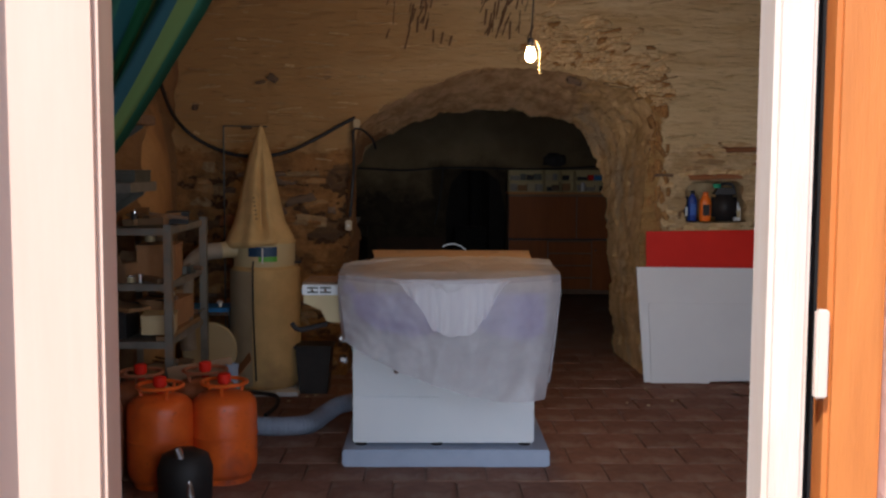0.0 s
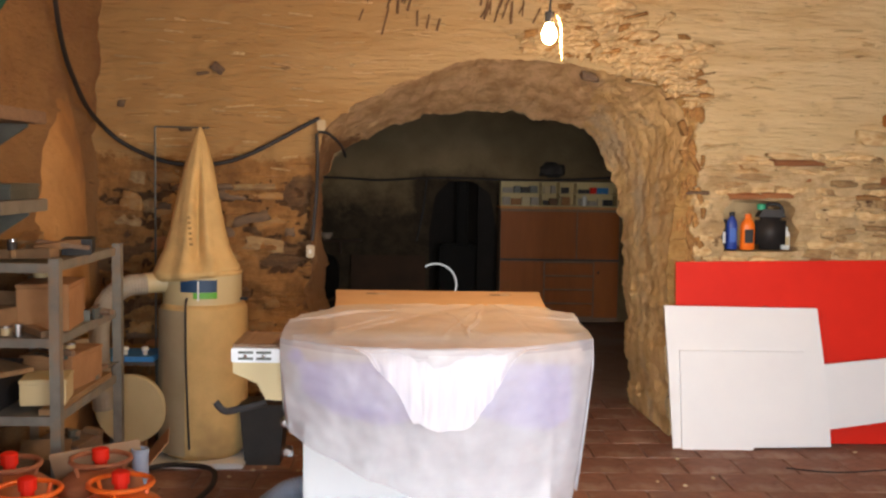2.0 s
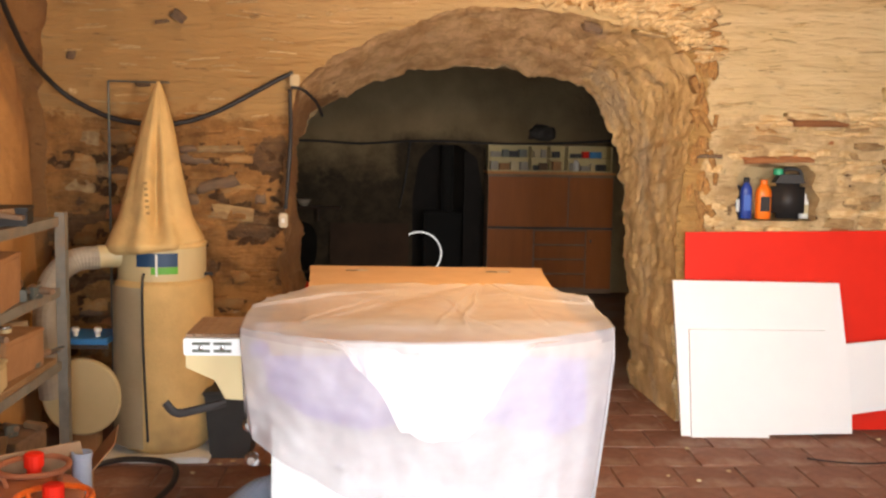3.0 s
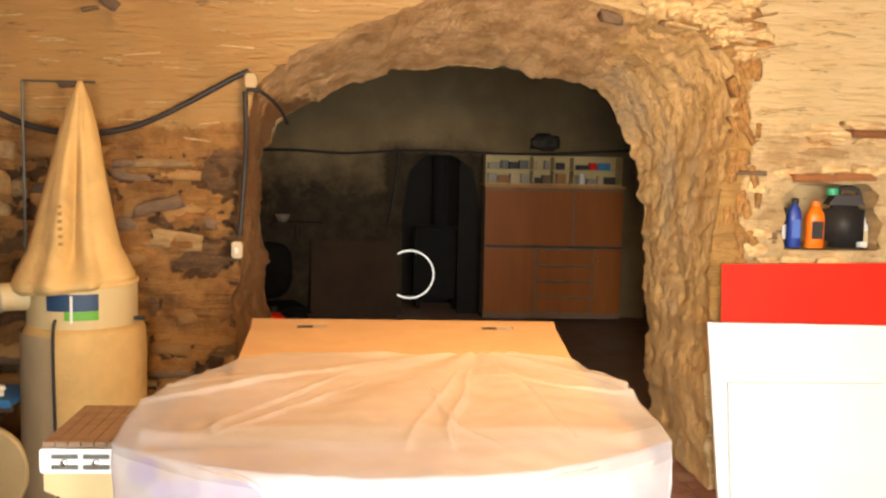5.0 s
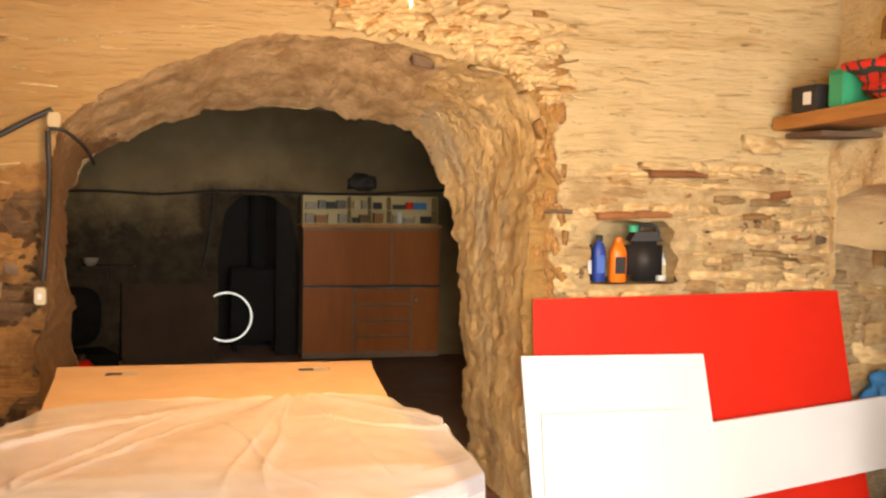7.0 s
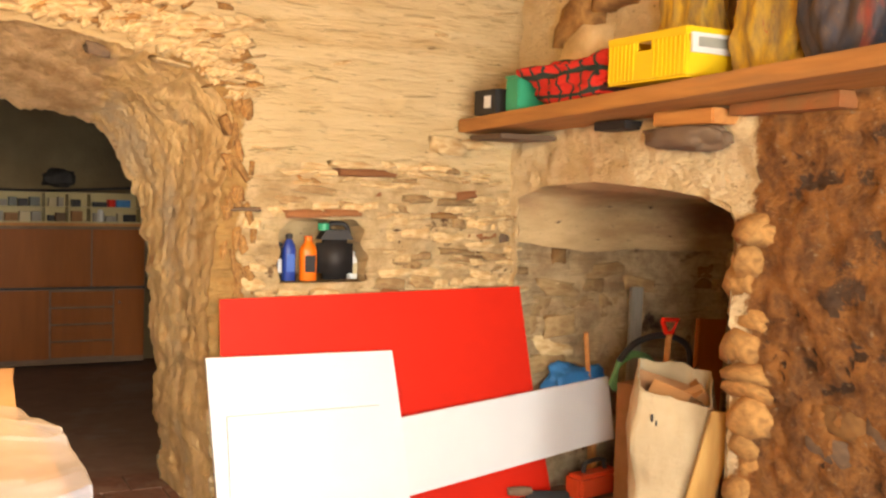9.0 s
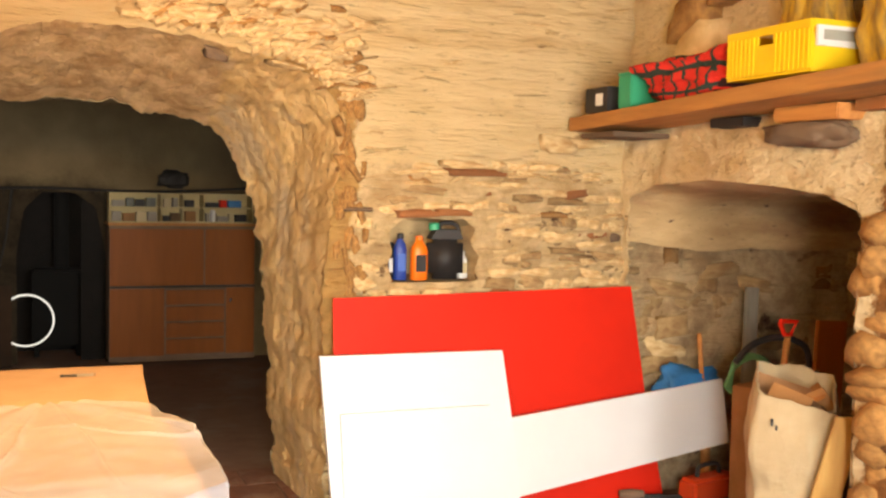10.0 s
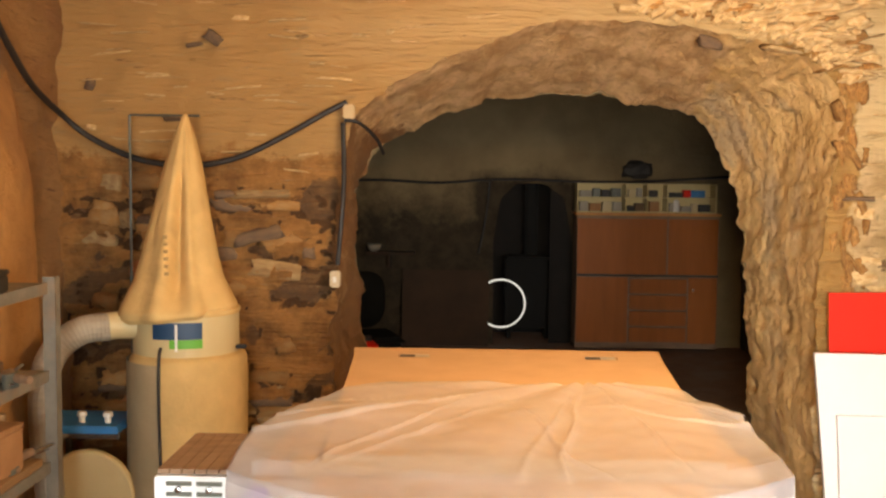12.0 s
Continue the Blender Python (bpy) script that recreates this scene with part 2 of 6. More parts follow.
# ---- building helpers ----
def part(name, bm, material, parent=None, label="", kind="", smooth=False, loc=None):
    me = bpy.data.meshes.new(name)
    bmesh.ops.recalc_face_normals(bm, faces=bm.faces)
    bm.to_mesh(me)
    bm.free()
    me.materials.append(material)
    if smooth:
        for p in me.polygons:
            p.use_smooth = True
    ob = new(name, me)
    if loc:
        ob.location = loc
    if parent:
        ob.parent = parent
    return tagged(ob, label, kind=kind)


def thing(name, label, category, at=(0, 0, 0), turn=0, group=""):
    ob = new(name)
    ob.matrix_world = pose(*at, 0, 0, turn)
    ob.empty_display_size = 0.1
    return tagged(ob, label, category, group)


def box(bm, lo, hi, bevel=0.0, m=None):
    made = bmesh.ops.create_cube(bm, size=1)["verts"]
    c = [(a + b) / 2 for a, b in zip(lo, hi)]
    s = [max(b - a, 1e-4) for a, b in zip(lo, hi)]
    for v in made:
        v.co = Vector([v.co[i] * s[i] + c[i] for i in range(3)])
    if bevel:
        edges = {e for v in made for e in v.link_edges}
        out = bmesh.ops.bevel(bm, geom=list(edges), offset=bevel, segments=2, affect="EDGES")
        made = list({v for v in out["verts"]} | {v for v in made if v.is_valid})
    if m is not None:
        for v in made:
            v.co = m @ v.co
    return made


def boxm(lo, hi, bevel=0.0, m=None):
    bm = bmesh.new()
    box(bm, lo, hi, bevel, m)
    return bm


def lathe(bm, profile, n=24, m=None, cap=True):
    rings = []
    for r, z in profile:
        rings.append([bm.verts.new((m or Matrix()) @ Vector((r * math.cos(math.tau * k / n), r * math.sin(math.tau * k / n), z))) for k in range(n)])
    for a, b in zip(rings, rings[1:]):
        for k in range(n):
            bm.faces.new((a[k], a[(k + 1) % n], b[(k + 1) % n], b[k]))
    if cap:
        bm.faces.new(rings[0][::-1])
        bm.faces.new(rings[-1])
    return rings


def lathem(profile, n=24, m=None, cap=True):
    bm = bmesh.new()
    lathe(bm, profile, n, m, cap)
    return bm


def smooth_path(points, per=8):
    pts = [Vector(p) for p in points]
    out = []
    for i in range(len(pts) - 1):
        p0, p1, p2, p3 = pts[max(i - 1, 0)], pts[i], pts[i + 1], pts[min(i + 2, len(pts) - 1)]
        for k in range(per):
            t = k / per
            out.append(0.5 * ((2 * p1) + (p2 - p0) * t + (2 * p0 - 5 * p1 + 4 * p2 - p3) * t * t + (3 * p1 - p0 - 3 * p2 + p3) * t ** 3))
    return out + [pts[-1]]


def tube(bm, points, r, n=8, ribs=0.0, per=8):
    pts = smooth_path(points, per) if per else [Vector(p) for p in points]
    prev = None
    for i, p in enumerate(pts):
        d = (pts[min(i + 1, len(pts) - 1)] - pts[max(i - 1, 0)]).normalized()
        u = d.cross(Vector((0.13, 0.21, 0.97))).normalized()
        w = d.cross(u)
        rr = r * (1 + (ribs if i % 2 else 0))
        ring = [bm.verts.new(p + rr * (u * math.cos(math.tau * k / n) + w * math.sin(math.tau * k / n))) for k in range(n)]
        if prev:
            for k in range(n):
                bm.faces.new((prev[k], prev[(k + 1) % n], ring[(k + 1) % n], ring[k]))
        else:
            bm.faces.new(ring[::-1])
        prev = ring
    bm.faces.new(prev)


def tubem(points, r, n=8, ribs=0.0, per=8):
    bm = bmesh.new()
    tube(bm, points, r, n, ribs, per)
    return bm


def prism(outline, axis, a, b):
    """A closed outline of (u, v) pushed from a to b along an axis: y takes (x, z), x takes (y, z), z takes (x, y)."""
    bm = bmesh.new()
    place = {"y": lambda u, v, w: (u, w, v), "x": lambda u, v, w: (w, u, v), "z": lambda u, v, w: (u, v, w)}[axis]
    va = [bm.verts.new(place(u, v, a)) for u, v in outline]
    vb = [bm.verts.new(place(u, v, b)) for u, v in outline]
    bm.faces.new(va)
    bm.faces.new(vb[::-1])
    n = len(outline)
    for k in range(n):
        bm.faces.new((va[k], va[(k + 1) % n], vb[(k + 1) % n], vb[k]))
    return bm


def lumpy(p, amp, f1=1.3, f2=5.0, f3=16.0):
    p = Vector(p)
    return amp * (noise.noise(p * f1) + 0.45 * noise.noise(p * f2 + Vector((7, 3, 1))) + 0.22 * noise.noise(p * f3 + Vector((2, 9, 4))))


BOUNDS = {}


def inside(poly, u, v):
    if id(poly) not in BOUNDS:
        BOUNDS[id(poly)] = (poly, min(p[0] for p in poly), max(p[0] for p in poly), min(p[1] for p in poly), max(p[1] for p in poly))
    b = BOUNDS[id(poly)]
    if not (b[1] <= u <= b[2] and b[3] <= v <= b[4]):
        return False
    hit, j = False, len(poly) - 1
    for i in range(len(poly)):
        (x1, y1), (x2, y2) = poly[i], poly[j]
        if (y1 > v) != (y2 > v) and u < (x2 - x1) * (v - y1) / (y2 - y1) + x1:
            hit = not hit
        j = i
    return hit


def near_on(poly, u, v):
    best = None
    for i in range(len(poly)):
        (x1, y1), (x2, y2) = poly[i], poly[(i + 1) % len(poly)]
        dx, dy = x2 - x1, y2 - y1
        k = min(1, max(0, ((u - x1) * dx + (v - y1) * dy) / (dx * dx + dy * dy + 1e-9)))
        q = (x1 + k * dx, y1 + k * dy)
        d = (q[0] - u) ** 2 + (q[1] - v) ** 2
        if best is None or d < best[0]:
            best = (d, q)
    return best[1]


def relief(u, v, at, amp):
    """How far a rough wall stands out of its plane at (u, v)."""
    chip = 0.6 * noise.noise(Vector((u * 6, v * 15, at))) + 0.5 * noise.noise(Vector((u * 15, v * 28, at))) + 0.8 * max(0, noise.noise(Vector((u * 9, v * 13, at + 3))) - 0.2)
    return lumpy((u, v, at), amp) + (0.026 * chip if amp > 0.005 else 0)


def rough_wall(name, axis, at, u0, u1, v0, v1, holes, material, step=0.04, amp=0.03, back=0.35, side=1, masks=None, cells=()):
    """A lumpy wall in the plane axis = at, with openings, and a flat back at the distance back."""
    bm = bmesh.new()
    nu, nv = int((u1 - u0) / step), int((v1 - v0) / step)
    grid = {}
    for i in range(nu + 1):
        for j in range(nv + 1):
            grid[i, j] = (u0 + (u1 - u0) * i / nu, v0 + (v1 - v0) * j / nv)
    keep = []
    for i in range(nu):
        for j in range(nv):
            cu, cv = grid[i, j][0] + step / 2, grid[i, j][1] + step / 2
            if not any(inside(h, cu, cv) for h in holes):
                keep.append((i, j))
    kept = set(keep)
    for i, j in list(grid):
        round_it = [(i - 1, j - 1), (i, j - 1), (i - 1, j), (i, j)]
        have = [c in kept for c in round_it]
        inner = [0 <= c[0] < nu and 0 <= c[1] < nv for c in round_it]
        if any(have) and any(w and not h for w, h in zip(inner, have)):
            u, v = grid[i, j]
            q = min((near_on(h, u, v) for h in holes), key=lambda s: (s[0] - u) ** 2 + (s[1] - v) ** 2)
            grid[i, j] = q
    verts, marks = {}, {}

    def put(i, j):
        if (i, j) not in verts:
            u, v = grid[i, j]
            w = at + relief(u, v, at, amp) * side
            tone = joint = 0.0
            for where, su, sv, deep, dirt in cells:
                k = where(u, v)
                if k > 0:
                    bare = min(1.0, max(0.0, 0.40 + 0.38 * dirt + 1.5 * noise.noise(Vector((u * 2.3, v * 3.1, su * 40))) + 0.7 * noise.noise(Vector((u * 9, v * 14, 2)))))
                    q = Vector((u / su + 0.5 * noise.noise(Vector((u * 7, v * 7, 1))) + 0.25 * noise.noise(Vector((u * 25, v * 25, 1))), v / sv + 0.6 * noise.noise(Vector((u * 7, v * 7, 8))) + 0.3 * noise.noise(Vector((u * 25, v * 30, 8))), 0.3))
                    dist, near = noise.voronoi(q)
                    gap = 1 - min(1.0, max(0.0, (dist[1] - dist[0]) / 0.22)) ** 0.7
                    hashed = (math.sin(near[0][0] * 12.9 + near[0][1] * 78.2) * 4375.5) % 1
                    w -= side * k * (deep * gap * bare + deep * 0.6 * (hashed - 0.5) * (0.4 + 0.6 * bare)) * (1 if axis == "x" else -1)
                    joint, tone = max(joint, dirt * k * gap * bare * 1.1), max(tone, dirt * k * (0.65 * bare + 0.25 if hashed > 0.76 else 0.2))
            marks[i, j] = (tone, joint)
            verts[i, j] = bm.verts.new((u, w, v) if axis == "y" else (w, u, v))
        return verts[i, j]

    for i, j in keep:
        bm.faces.new((put(i, j), put(i + 1, j), put(i + 1, j + 1), put(i, j + 1)))
    order = [marks[key] for key in verts]
    ob = part(name, bm, material, kind="structure", smooth=True)
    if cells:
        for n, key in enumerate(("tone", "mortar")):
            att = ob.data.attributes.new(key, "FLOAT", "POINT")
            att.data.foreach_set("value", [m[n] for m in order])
    for key, f in (masks or {}).items():
        att = ob.data.attributes.new(key, "FLOAT", "POINT")
        for n, vert in enumerate(ob.data.vertices):
            u, v = (vert.co.x, vert.co.z) if axis == "y" else (vert.co.y, vert.co.z)
            att.data[n].value = f(u, v)
    return ob


def tunnel(name, a, b, steps, material, amp=0.03, calm=None):
    """A skin from the outline a to the outline b, both lists of as many points in space."""
    bm = bmesh.new()
    rows, calms = [], []
    for s in range(steps + 1):
        t = s / steps
        row = []
        for p, q in zip(a, b):
            p, q = Vector(p), Vector(q)
            c = p.lerp(q, t)
            mid = Vector((sum(v[0] for v in a) / len(a), 0, 1.0))
            out = Vector((c.x - mid.x, 0, c.z - mid.z)).normalized()
            edge = min(1.0, s / 2.0)
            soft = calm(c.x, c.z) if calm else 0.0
            q = Vector((c.x * 11, c.y * 11, c.z * (4.5 if c.z < 1.6 else 11)))
            rib = abs(noise.noise(q + 1.5 * noise.noise(c * 6) * Vector((1, 1, 1))))
            chip = 0.016 * noise.noise(c * 7) + 0.022 * max(0.0, 0.22 - rib) * 2 + 0.010 * noise.noise(c * 27) + 0.007 * noise.noise(c * 60) + 0.045 * max(0.0, noise.noise(c * 12 + Vector((4, 4, 4))) - 0.25)
            row.append(bm.verts.new(c + out * (lumpy(c, amp * edge * (1 - 0.5 * soft)) + chip * edge * (1 - 0.5 * soft))))
            calms.append(soft)
        rows.append(row)
    for r0, r1 in zip(rows, rows[1:]):
        for k in range(len(r0) - 1):
            bm.faces.new((r0[k], r0[k + 1], r1[k + 1], r1[k]))
    ob = part(name, bm, material, kind="structure", smooth=True)
    ob.data.attributes.new("soffit", "FLOAT", "POINT").data.foreach_set("value", calms)
    return ob


def resample(points, n):
    pts = smooth_path([(*p, 0) if len(p) == 2 else p for p in points], 6)
    run = [0]
    for p, q in zip(pts, pts[1:]):
        run.append(run[-1] + (q - p).length)
    out = []
    for k in range(n):
        d = run[-1] * k / (n - 1)
        i = max(j for j in range(len(run)) if run[j] <= d + 1e-9)
        i = min(i, len(pts) - 2)
        t = (d - run[i]) / max(run[i + 1] - run[i], 1e-9)
        out.append(pts[i].lerp(pts[i + 1], t))
    return out


def soft_in(x, lo, hi, w):
    """1 well inside lo..hi, 0 well outside."""
    return max(0.0, min(1.0, (x - lo) / w + 0.5)) * max(0.0, min(1.0, (hi - x) / w + 0.5))


# ---- large structure ----
W, LEFT, RIGHT, DOOR_Y, TOP = 7.28, -1.78, 3.0, 1.28, 3.05
ARCH_FRONT = [(-0.60, 0.0), (-0.60, 0.5), (-0.59, 1.04), (-0.57, 1.45), (-0.53, 1.70), (-0.36, 1.87), (-0.03, 2.04), (0.32, 2.15), (0.75, 2.15), (1.14, 2.09), (1.40, 1.99), (1.55, 1.82), (1.51, 1.51), (1.46, 1.02), (1.47, 0.5), (1.49, 0.0)]
ARCH_BACK = [(-0.56, 0.0), (-0.56, 0.6), (-0.575, 0.9), (-0.60, 1.2), (-0.585, 1.46), (-0.46, 1.66), (-0.19, 1.80), (0.09, 1.875), (0.38, 1.915), (0.66, 1.90), (0.95, 1.85), (1.12, 1.80), (1.22, 1.66), (1.30, 1.45), (1.37, 1.15), (1.39, 0.75), (1.43, 0.25), (1.44, 0.0)]
front = resample(ARCH_FRONT, 300)
back = resample(ARCH_BACK, 300)


def ragged(points, amp, seed):
    n1 = lambda a, b: noise.noise(Vector((a * 6, b * 6, seed))) + 0.5 * noise.noise(Vector((a * 26, b * 26, seed + 1)))
    return [(p[0] + amp * n1(p[0], p[1]), p[1] + amp * n1(p[0] + 2, p[1])) for p in points]


front = ragged([(p.x, p.y) for p in front], 0.03, 3)
back = ragged([(p.x, p.y) for p in back], 0.035, 5)
front_hole = front + [(1.49, -0.3), (-0.60, -0.3)]
NICHE = [(1.79, 1.085), (1.765, 1.17), (1.79, 1.24), (1.775, 1.32), (1.83, 1.375), (1.93, 1.385), (2.06, 1.375), (2.13, 1.385), (2.19, 1.34), (2.175, 1.27), (2.215, 1.2), (2.19, 1.13), (2.21, 1.09)]
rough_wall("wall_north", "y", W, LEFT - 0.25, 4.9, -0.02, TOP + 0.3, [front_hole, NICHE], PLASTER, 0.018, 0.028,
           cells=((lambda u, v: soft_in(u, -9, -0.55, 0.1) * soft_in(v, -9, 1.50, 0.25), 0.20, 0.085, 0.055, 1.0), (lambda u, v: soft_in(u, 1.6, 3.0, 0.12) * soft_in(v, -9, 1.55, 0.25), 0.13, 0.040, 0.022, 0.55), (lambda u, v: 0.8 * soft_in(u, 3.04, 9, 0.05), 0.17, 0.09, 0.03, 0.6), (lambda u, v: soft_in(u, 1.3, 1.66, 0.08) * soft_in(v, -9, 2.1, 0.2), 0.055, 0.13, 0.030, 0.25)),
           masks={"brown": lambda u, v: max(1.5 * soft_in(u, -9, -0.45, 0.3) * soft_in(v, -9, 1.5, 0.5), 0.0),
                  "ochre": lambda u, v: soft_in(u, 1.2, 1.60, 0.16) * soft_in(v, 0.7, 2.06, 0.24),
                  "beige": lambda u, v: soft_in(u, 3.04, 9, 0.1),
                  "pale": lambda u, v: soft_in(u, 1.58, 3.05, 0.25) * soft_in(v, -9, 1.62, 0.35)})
fr3 = [(p[0], W + relief(p[0], p[1], W, 0.028), p[1]) for p in front]
bk3 = [(p[0], 8.12, p[1]) for p in back]
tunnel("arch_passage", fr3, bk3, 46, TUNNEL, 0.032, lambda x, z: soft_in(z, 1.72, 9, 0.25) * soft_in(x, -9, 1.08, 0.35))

# recess of the niche in the north wall
bm = bmesh.new()
nc = (1.995, 1.24)
na = [(nc[0] + (u - nc[0]) * 1.12, W + 0.03, nc[1] + (v - nc[1]) * 1.15) for u, v in NICHE]
nb = [(u * 0.9 + 0.2, W + 0.30, v * 0.9 + 0.12) for u, v in NICHE]
va, vb = [bm.verts.new(p) for p in na], [bm.verts.new(p) for p in nb]
for k in range(len(va)):
    bm.faces.new((va[k], va[(k + 1) % len(va)], vb[(k + 1) % len(va)], vb[k]))
bm.faces.new(vb)
tagged(part("niche", bm, PALE_RUBBLE), kind="structure")

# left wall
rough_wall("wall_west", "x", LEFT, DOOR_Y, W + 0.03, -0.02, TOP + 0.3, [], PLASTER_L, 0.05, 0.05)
# low buttress on the west wall beyond the rack
bm = bmesh.new()
prev = None
for j in range(40):
    z = 1.92 * j / 39
    row = []
    for i in range(24):
        k = i / 23
        half = 0.34 - 0.16 * max(0.0, (z - 1.2) / 0.72) ** 1.5
        y = 6.66 + (2 * k - 1) * half
        deep = 0.12 * (1 - abs(2 * k - 1) ** 4) * (1 - (z / 1.92) ** 6)
        row.append(bm.verts.new((LEFT - 0.03 + deep + lumpy((y, z, 3), 0.02), y, z)))
    if prev:
        for i in range(23):
            bm.faces.new((prev[i], prev[i + 1], row[i + 1], row[i]))
    prev = row
part("buttress", bm, mat("orange_plaster", (0.50, 0.26, 0.09), (0.38, 0.19, 0.065), 5.0, 0.92, 0.8, big=(0.30, 0.15, 0.06), fine=16), kind="structure", smooth=True)
# right wall with the arched opening of the side chamber
ARCH_SIDE = [(7.24, -0.3), (7.24, 1.28), (7.21, 1.50), (7.0, 1.56), (6.57, 1.585), (6.14, 1.56), (5.9, 1.53), (5.70, 1.47), (5.70, 1.1), (5.69, 0.7), (5.68, -0.3)]
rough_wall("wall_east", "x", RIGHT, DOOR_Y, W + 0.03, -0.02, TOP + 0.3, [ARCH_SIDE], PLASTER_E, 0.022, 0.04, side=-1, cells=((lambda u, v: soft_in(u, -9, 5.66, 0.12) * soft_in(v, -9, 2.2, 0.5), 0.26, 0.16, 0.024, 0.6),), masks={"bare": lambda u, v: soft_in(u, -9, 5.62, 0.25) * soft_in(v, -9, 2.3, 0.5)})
sa = resample(ARCH_SIDE[1:], 50)
bm = bmesh.new()
prev = None
for s in range(33):
    row = [bm.verts.new((RIGHT + 1.95 * s / 32, p.x + lumpy((p.x, p.y, s * 0.1), 0.03 * min(1, s)), p.y + lumpy((p.y * 2, p.x * 2, s * 0.1), 0.03 * min(1, s)) - 0.05 * min(1.0, s / 8))) for p in sa]
    if prev:
        for k in range(len(row) - 1):
            bm.faces.new((prev[k], prev[k + 1], row[k + 1], row[k]))
    prev = row
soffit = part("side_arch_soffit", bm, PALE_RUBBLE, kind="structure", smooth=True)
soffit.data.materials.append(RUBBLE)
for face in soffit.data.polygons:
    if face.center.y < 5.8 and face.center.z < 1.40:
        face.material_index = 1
# side chamber behind it
rough_wall("chamber_back", "x", 5.0, 4.6, 7.5, -0.02, 2.3, [], RUBBLE, 0.06, 0.06, side=-1)

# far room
# the mask colours in the shade of the lower wall and alcove edge
rough_wall("far_wall", "y", 11.98, -2.6, 3.4, -0.02, 3.2, [[(0.17, -0.3), (0.16, 0.9), (0.22, 1.28), (0.36, 1.42), (0.60, 1.42), (0.78, 1.30), (0.86, 0.9), (0.86, -0.3)]], GREY_WALL, 0.06, 0.02, masks={"far_shade": lambda u, v: max(soft_in(u, -9, 0.9, 0.4) * soft_in(v, -9, 1.25, 0.9), soft_in(u, -0.05, 1.0, 0.2) * soft_in(v, -9, 1.47, 0.2))})
rough_wall("far_side_west", "x", -1.9, 8.1, 12.0, -0.02, 3.2, [], GREY_WALL, 0.1, 0.03)
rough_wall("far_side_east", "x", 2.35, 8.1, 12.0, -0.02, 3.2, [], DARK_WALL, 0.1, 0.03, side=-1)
rough_wall("far_front", "y", 8.12, -2.0, 2.5, -0.02, 3.2, [back + [(1.44, -0.3), (-0.56, -0.3)]], GREY_WALL, 0.05, 0.0)
part("far_ceiling", boxm((-2.6, 8.1, 2.9), (3.4, 12.9, 3.0)), GREY_WALL, kind="structure")
bm = bmesh.new()
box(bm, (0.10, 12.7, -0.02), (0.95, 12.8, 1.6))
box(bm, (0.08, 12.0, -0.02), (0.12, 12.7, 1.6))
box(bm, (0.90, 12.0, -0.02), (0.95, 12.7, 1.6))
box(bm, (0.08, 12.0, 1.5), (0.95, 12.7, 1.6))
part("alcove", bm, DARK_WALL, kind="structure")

# vaulted ceiling
bm = bmesh.new()
prev = None
for i in range(40):
    a = math.pi * i / 39
    x, z = (LEFT + RIGHT) / 2 - math.cos(a) * (RIGHT - LEFT) / 2 * 1.04, 2.45 + math.sin(a) * 0.95
    row = [bm.verts.new((x + lumpy((x, y * 0.2, z), 0.03), DOOR_Y - 0.2 + y * 0.2, z + lumpy((z, x, y * 0.2), 0.05))) for y in range(33)]
    if prev:
        for k in range(len(row) - 1):
            bm.faces.new((prev[k], prev[k + 1], row[k + 1], row[k]))
    prev = row
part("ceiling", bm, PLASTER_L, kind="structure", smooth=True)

# floor and ground
part("floor", boxm((-2.4, 1.0, -0.2), (5.2, 13.0, -0.012)), FLOOR_M, kind="structure")
part("ground", boxm((-60, -120, -0.3), (60, 1.0, -0.02)), GROUND_M, kind="structure")

# door wall with its frame and leaves
bm = bmesh.new()
box(bm, (-2.4, 1.0, -0.02), (-0.52, 1.3, 3.6))
# the opening from x 1.25 to 2.25 is an unseen window added for fill
box(bm, (0.60, 1.0, -0.02), (1.25, 1.3, 3.6))
box(bm, (2.25, 1.0, -0.02), (3.6, 1.3, 3.6))
box(bm, (1.25, 1.0, -0.02), (2.25, 1.3, 1.0))
box(bm, (1.25, 1.0, 2.1), (2.25, 1.3, 3.6))
box(bm, (-0.52, 1.0, 2.35), (0.60, 1.3, 3.6))
part("wall_south", bm, PINK_PAINT, kind="structure")
door_frame = thing("door_1", "varnished wooden entrance door frame standing open, sunlit", "door", (0, 0, 0))
part("jamb", boxm((-0.52, 1.13, 0), (-0.362, 1.19, 2.25), 0.006), JAMB_PAINT, door_frame, "pink painted jamb")
part("jamb", boxm((0.343, 1.13, 0), (0.388, 1.19, 2.25), 0.006), FRAME_WOOD, door_frame)
part("head", boxm((-0.52, 1.13, 2.255), (0.60, 1.19, 2.35), 0.006), FRAME_WOOD, door_frame)
leaf = part("leaf", boxm((0.408, 1.13, 0.02), (0.470, 1.17, 2.2), 0.006), DOOR_WOOD, door_frame, "orange varnished door leaf")
# black strip stands in for the dark of the gap by the jamb
part("seal", boxm((0.389, 1.182, 0), (0.475, 1.188, 2.25)), BLACK, door_frame, "black strip filling the shaded gap beside the leaf")
part("strike", boxm((0.392, 1.118, 1.235), (0.405, 1.129, 1.33), 0.002), FRAME_WOOD, door_frame)
part("edge_board", boxm((0.474, 1.12, 0.0), (0.60, 1.17, 2.25), 0.004), PINK_PAINT, door_frame)
tagged(door_frame, kind="structure")

# plain unseen outer shell, added to close the building against leaking sky light
bm = bmesh.new()
box(bm, (-3.0, 1.0, 3.7), (5.8, 13.6, 3.9))
part("roof", bm, RUBBLE, kind="structure")
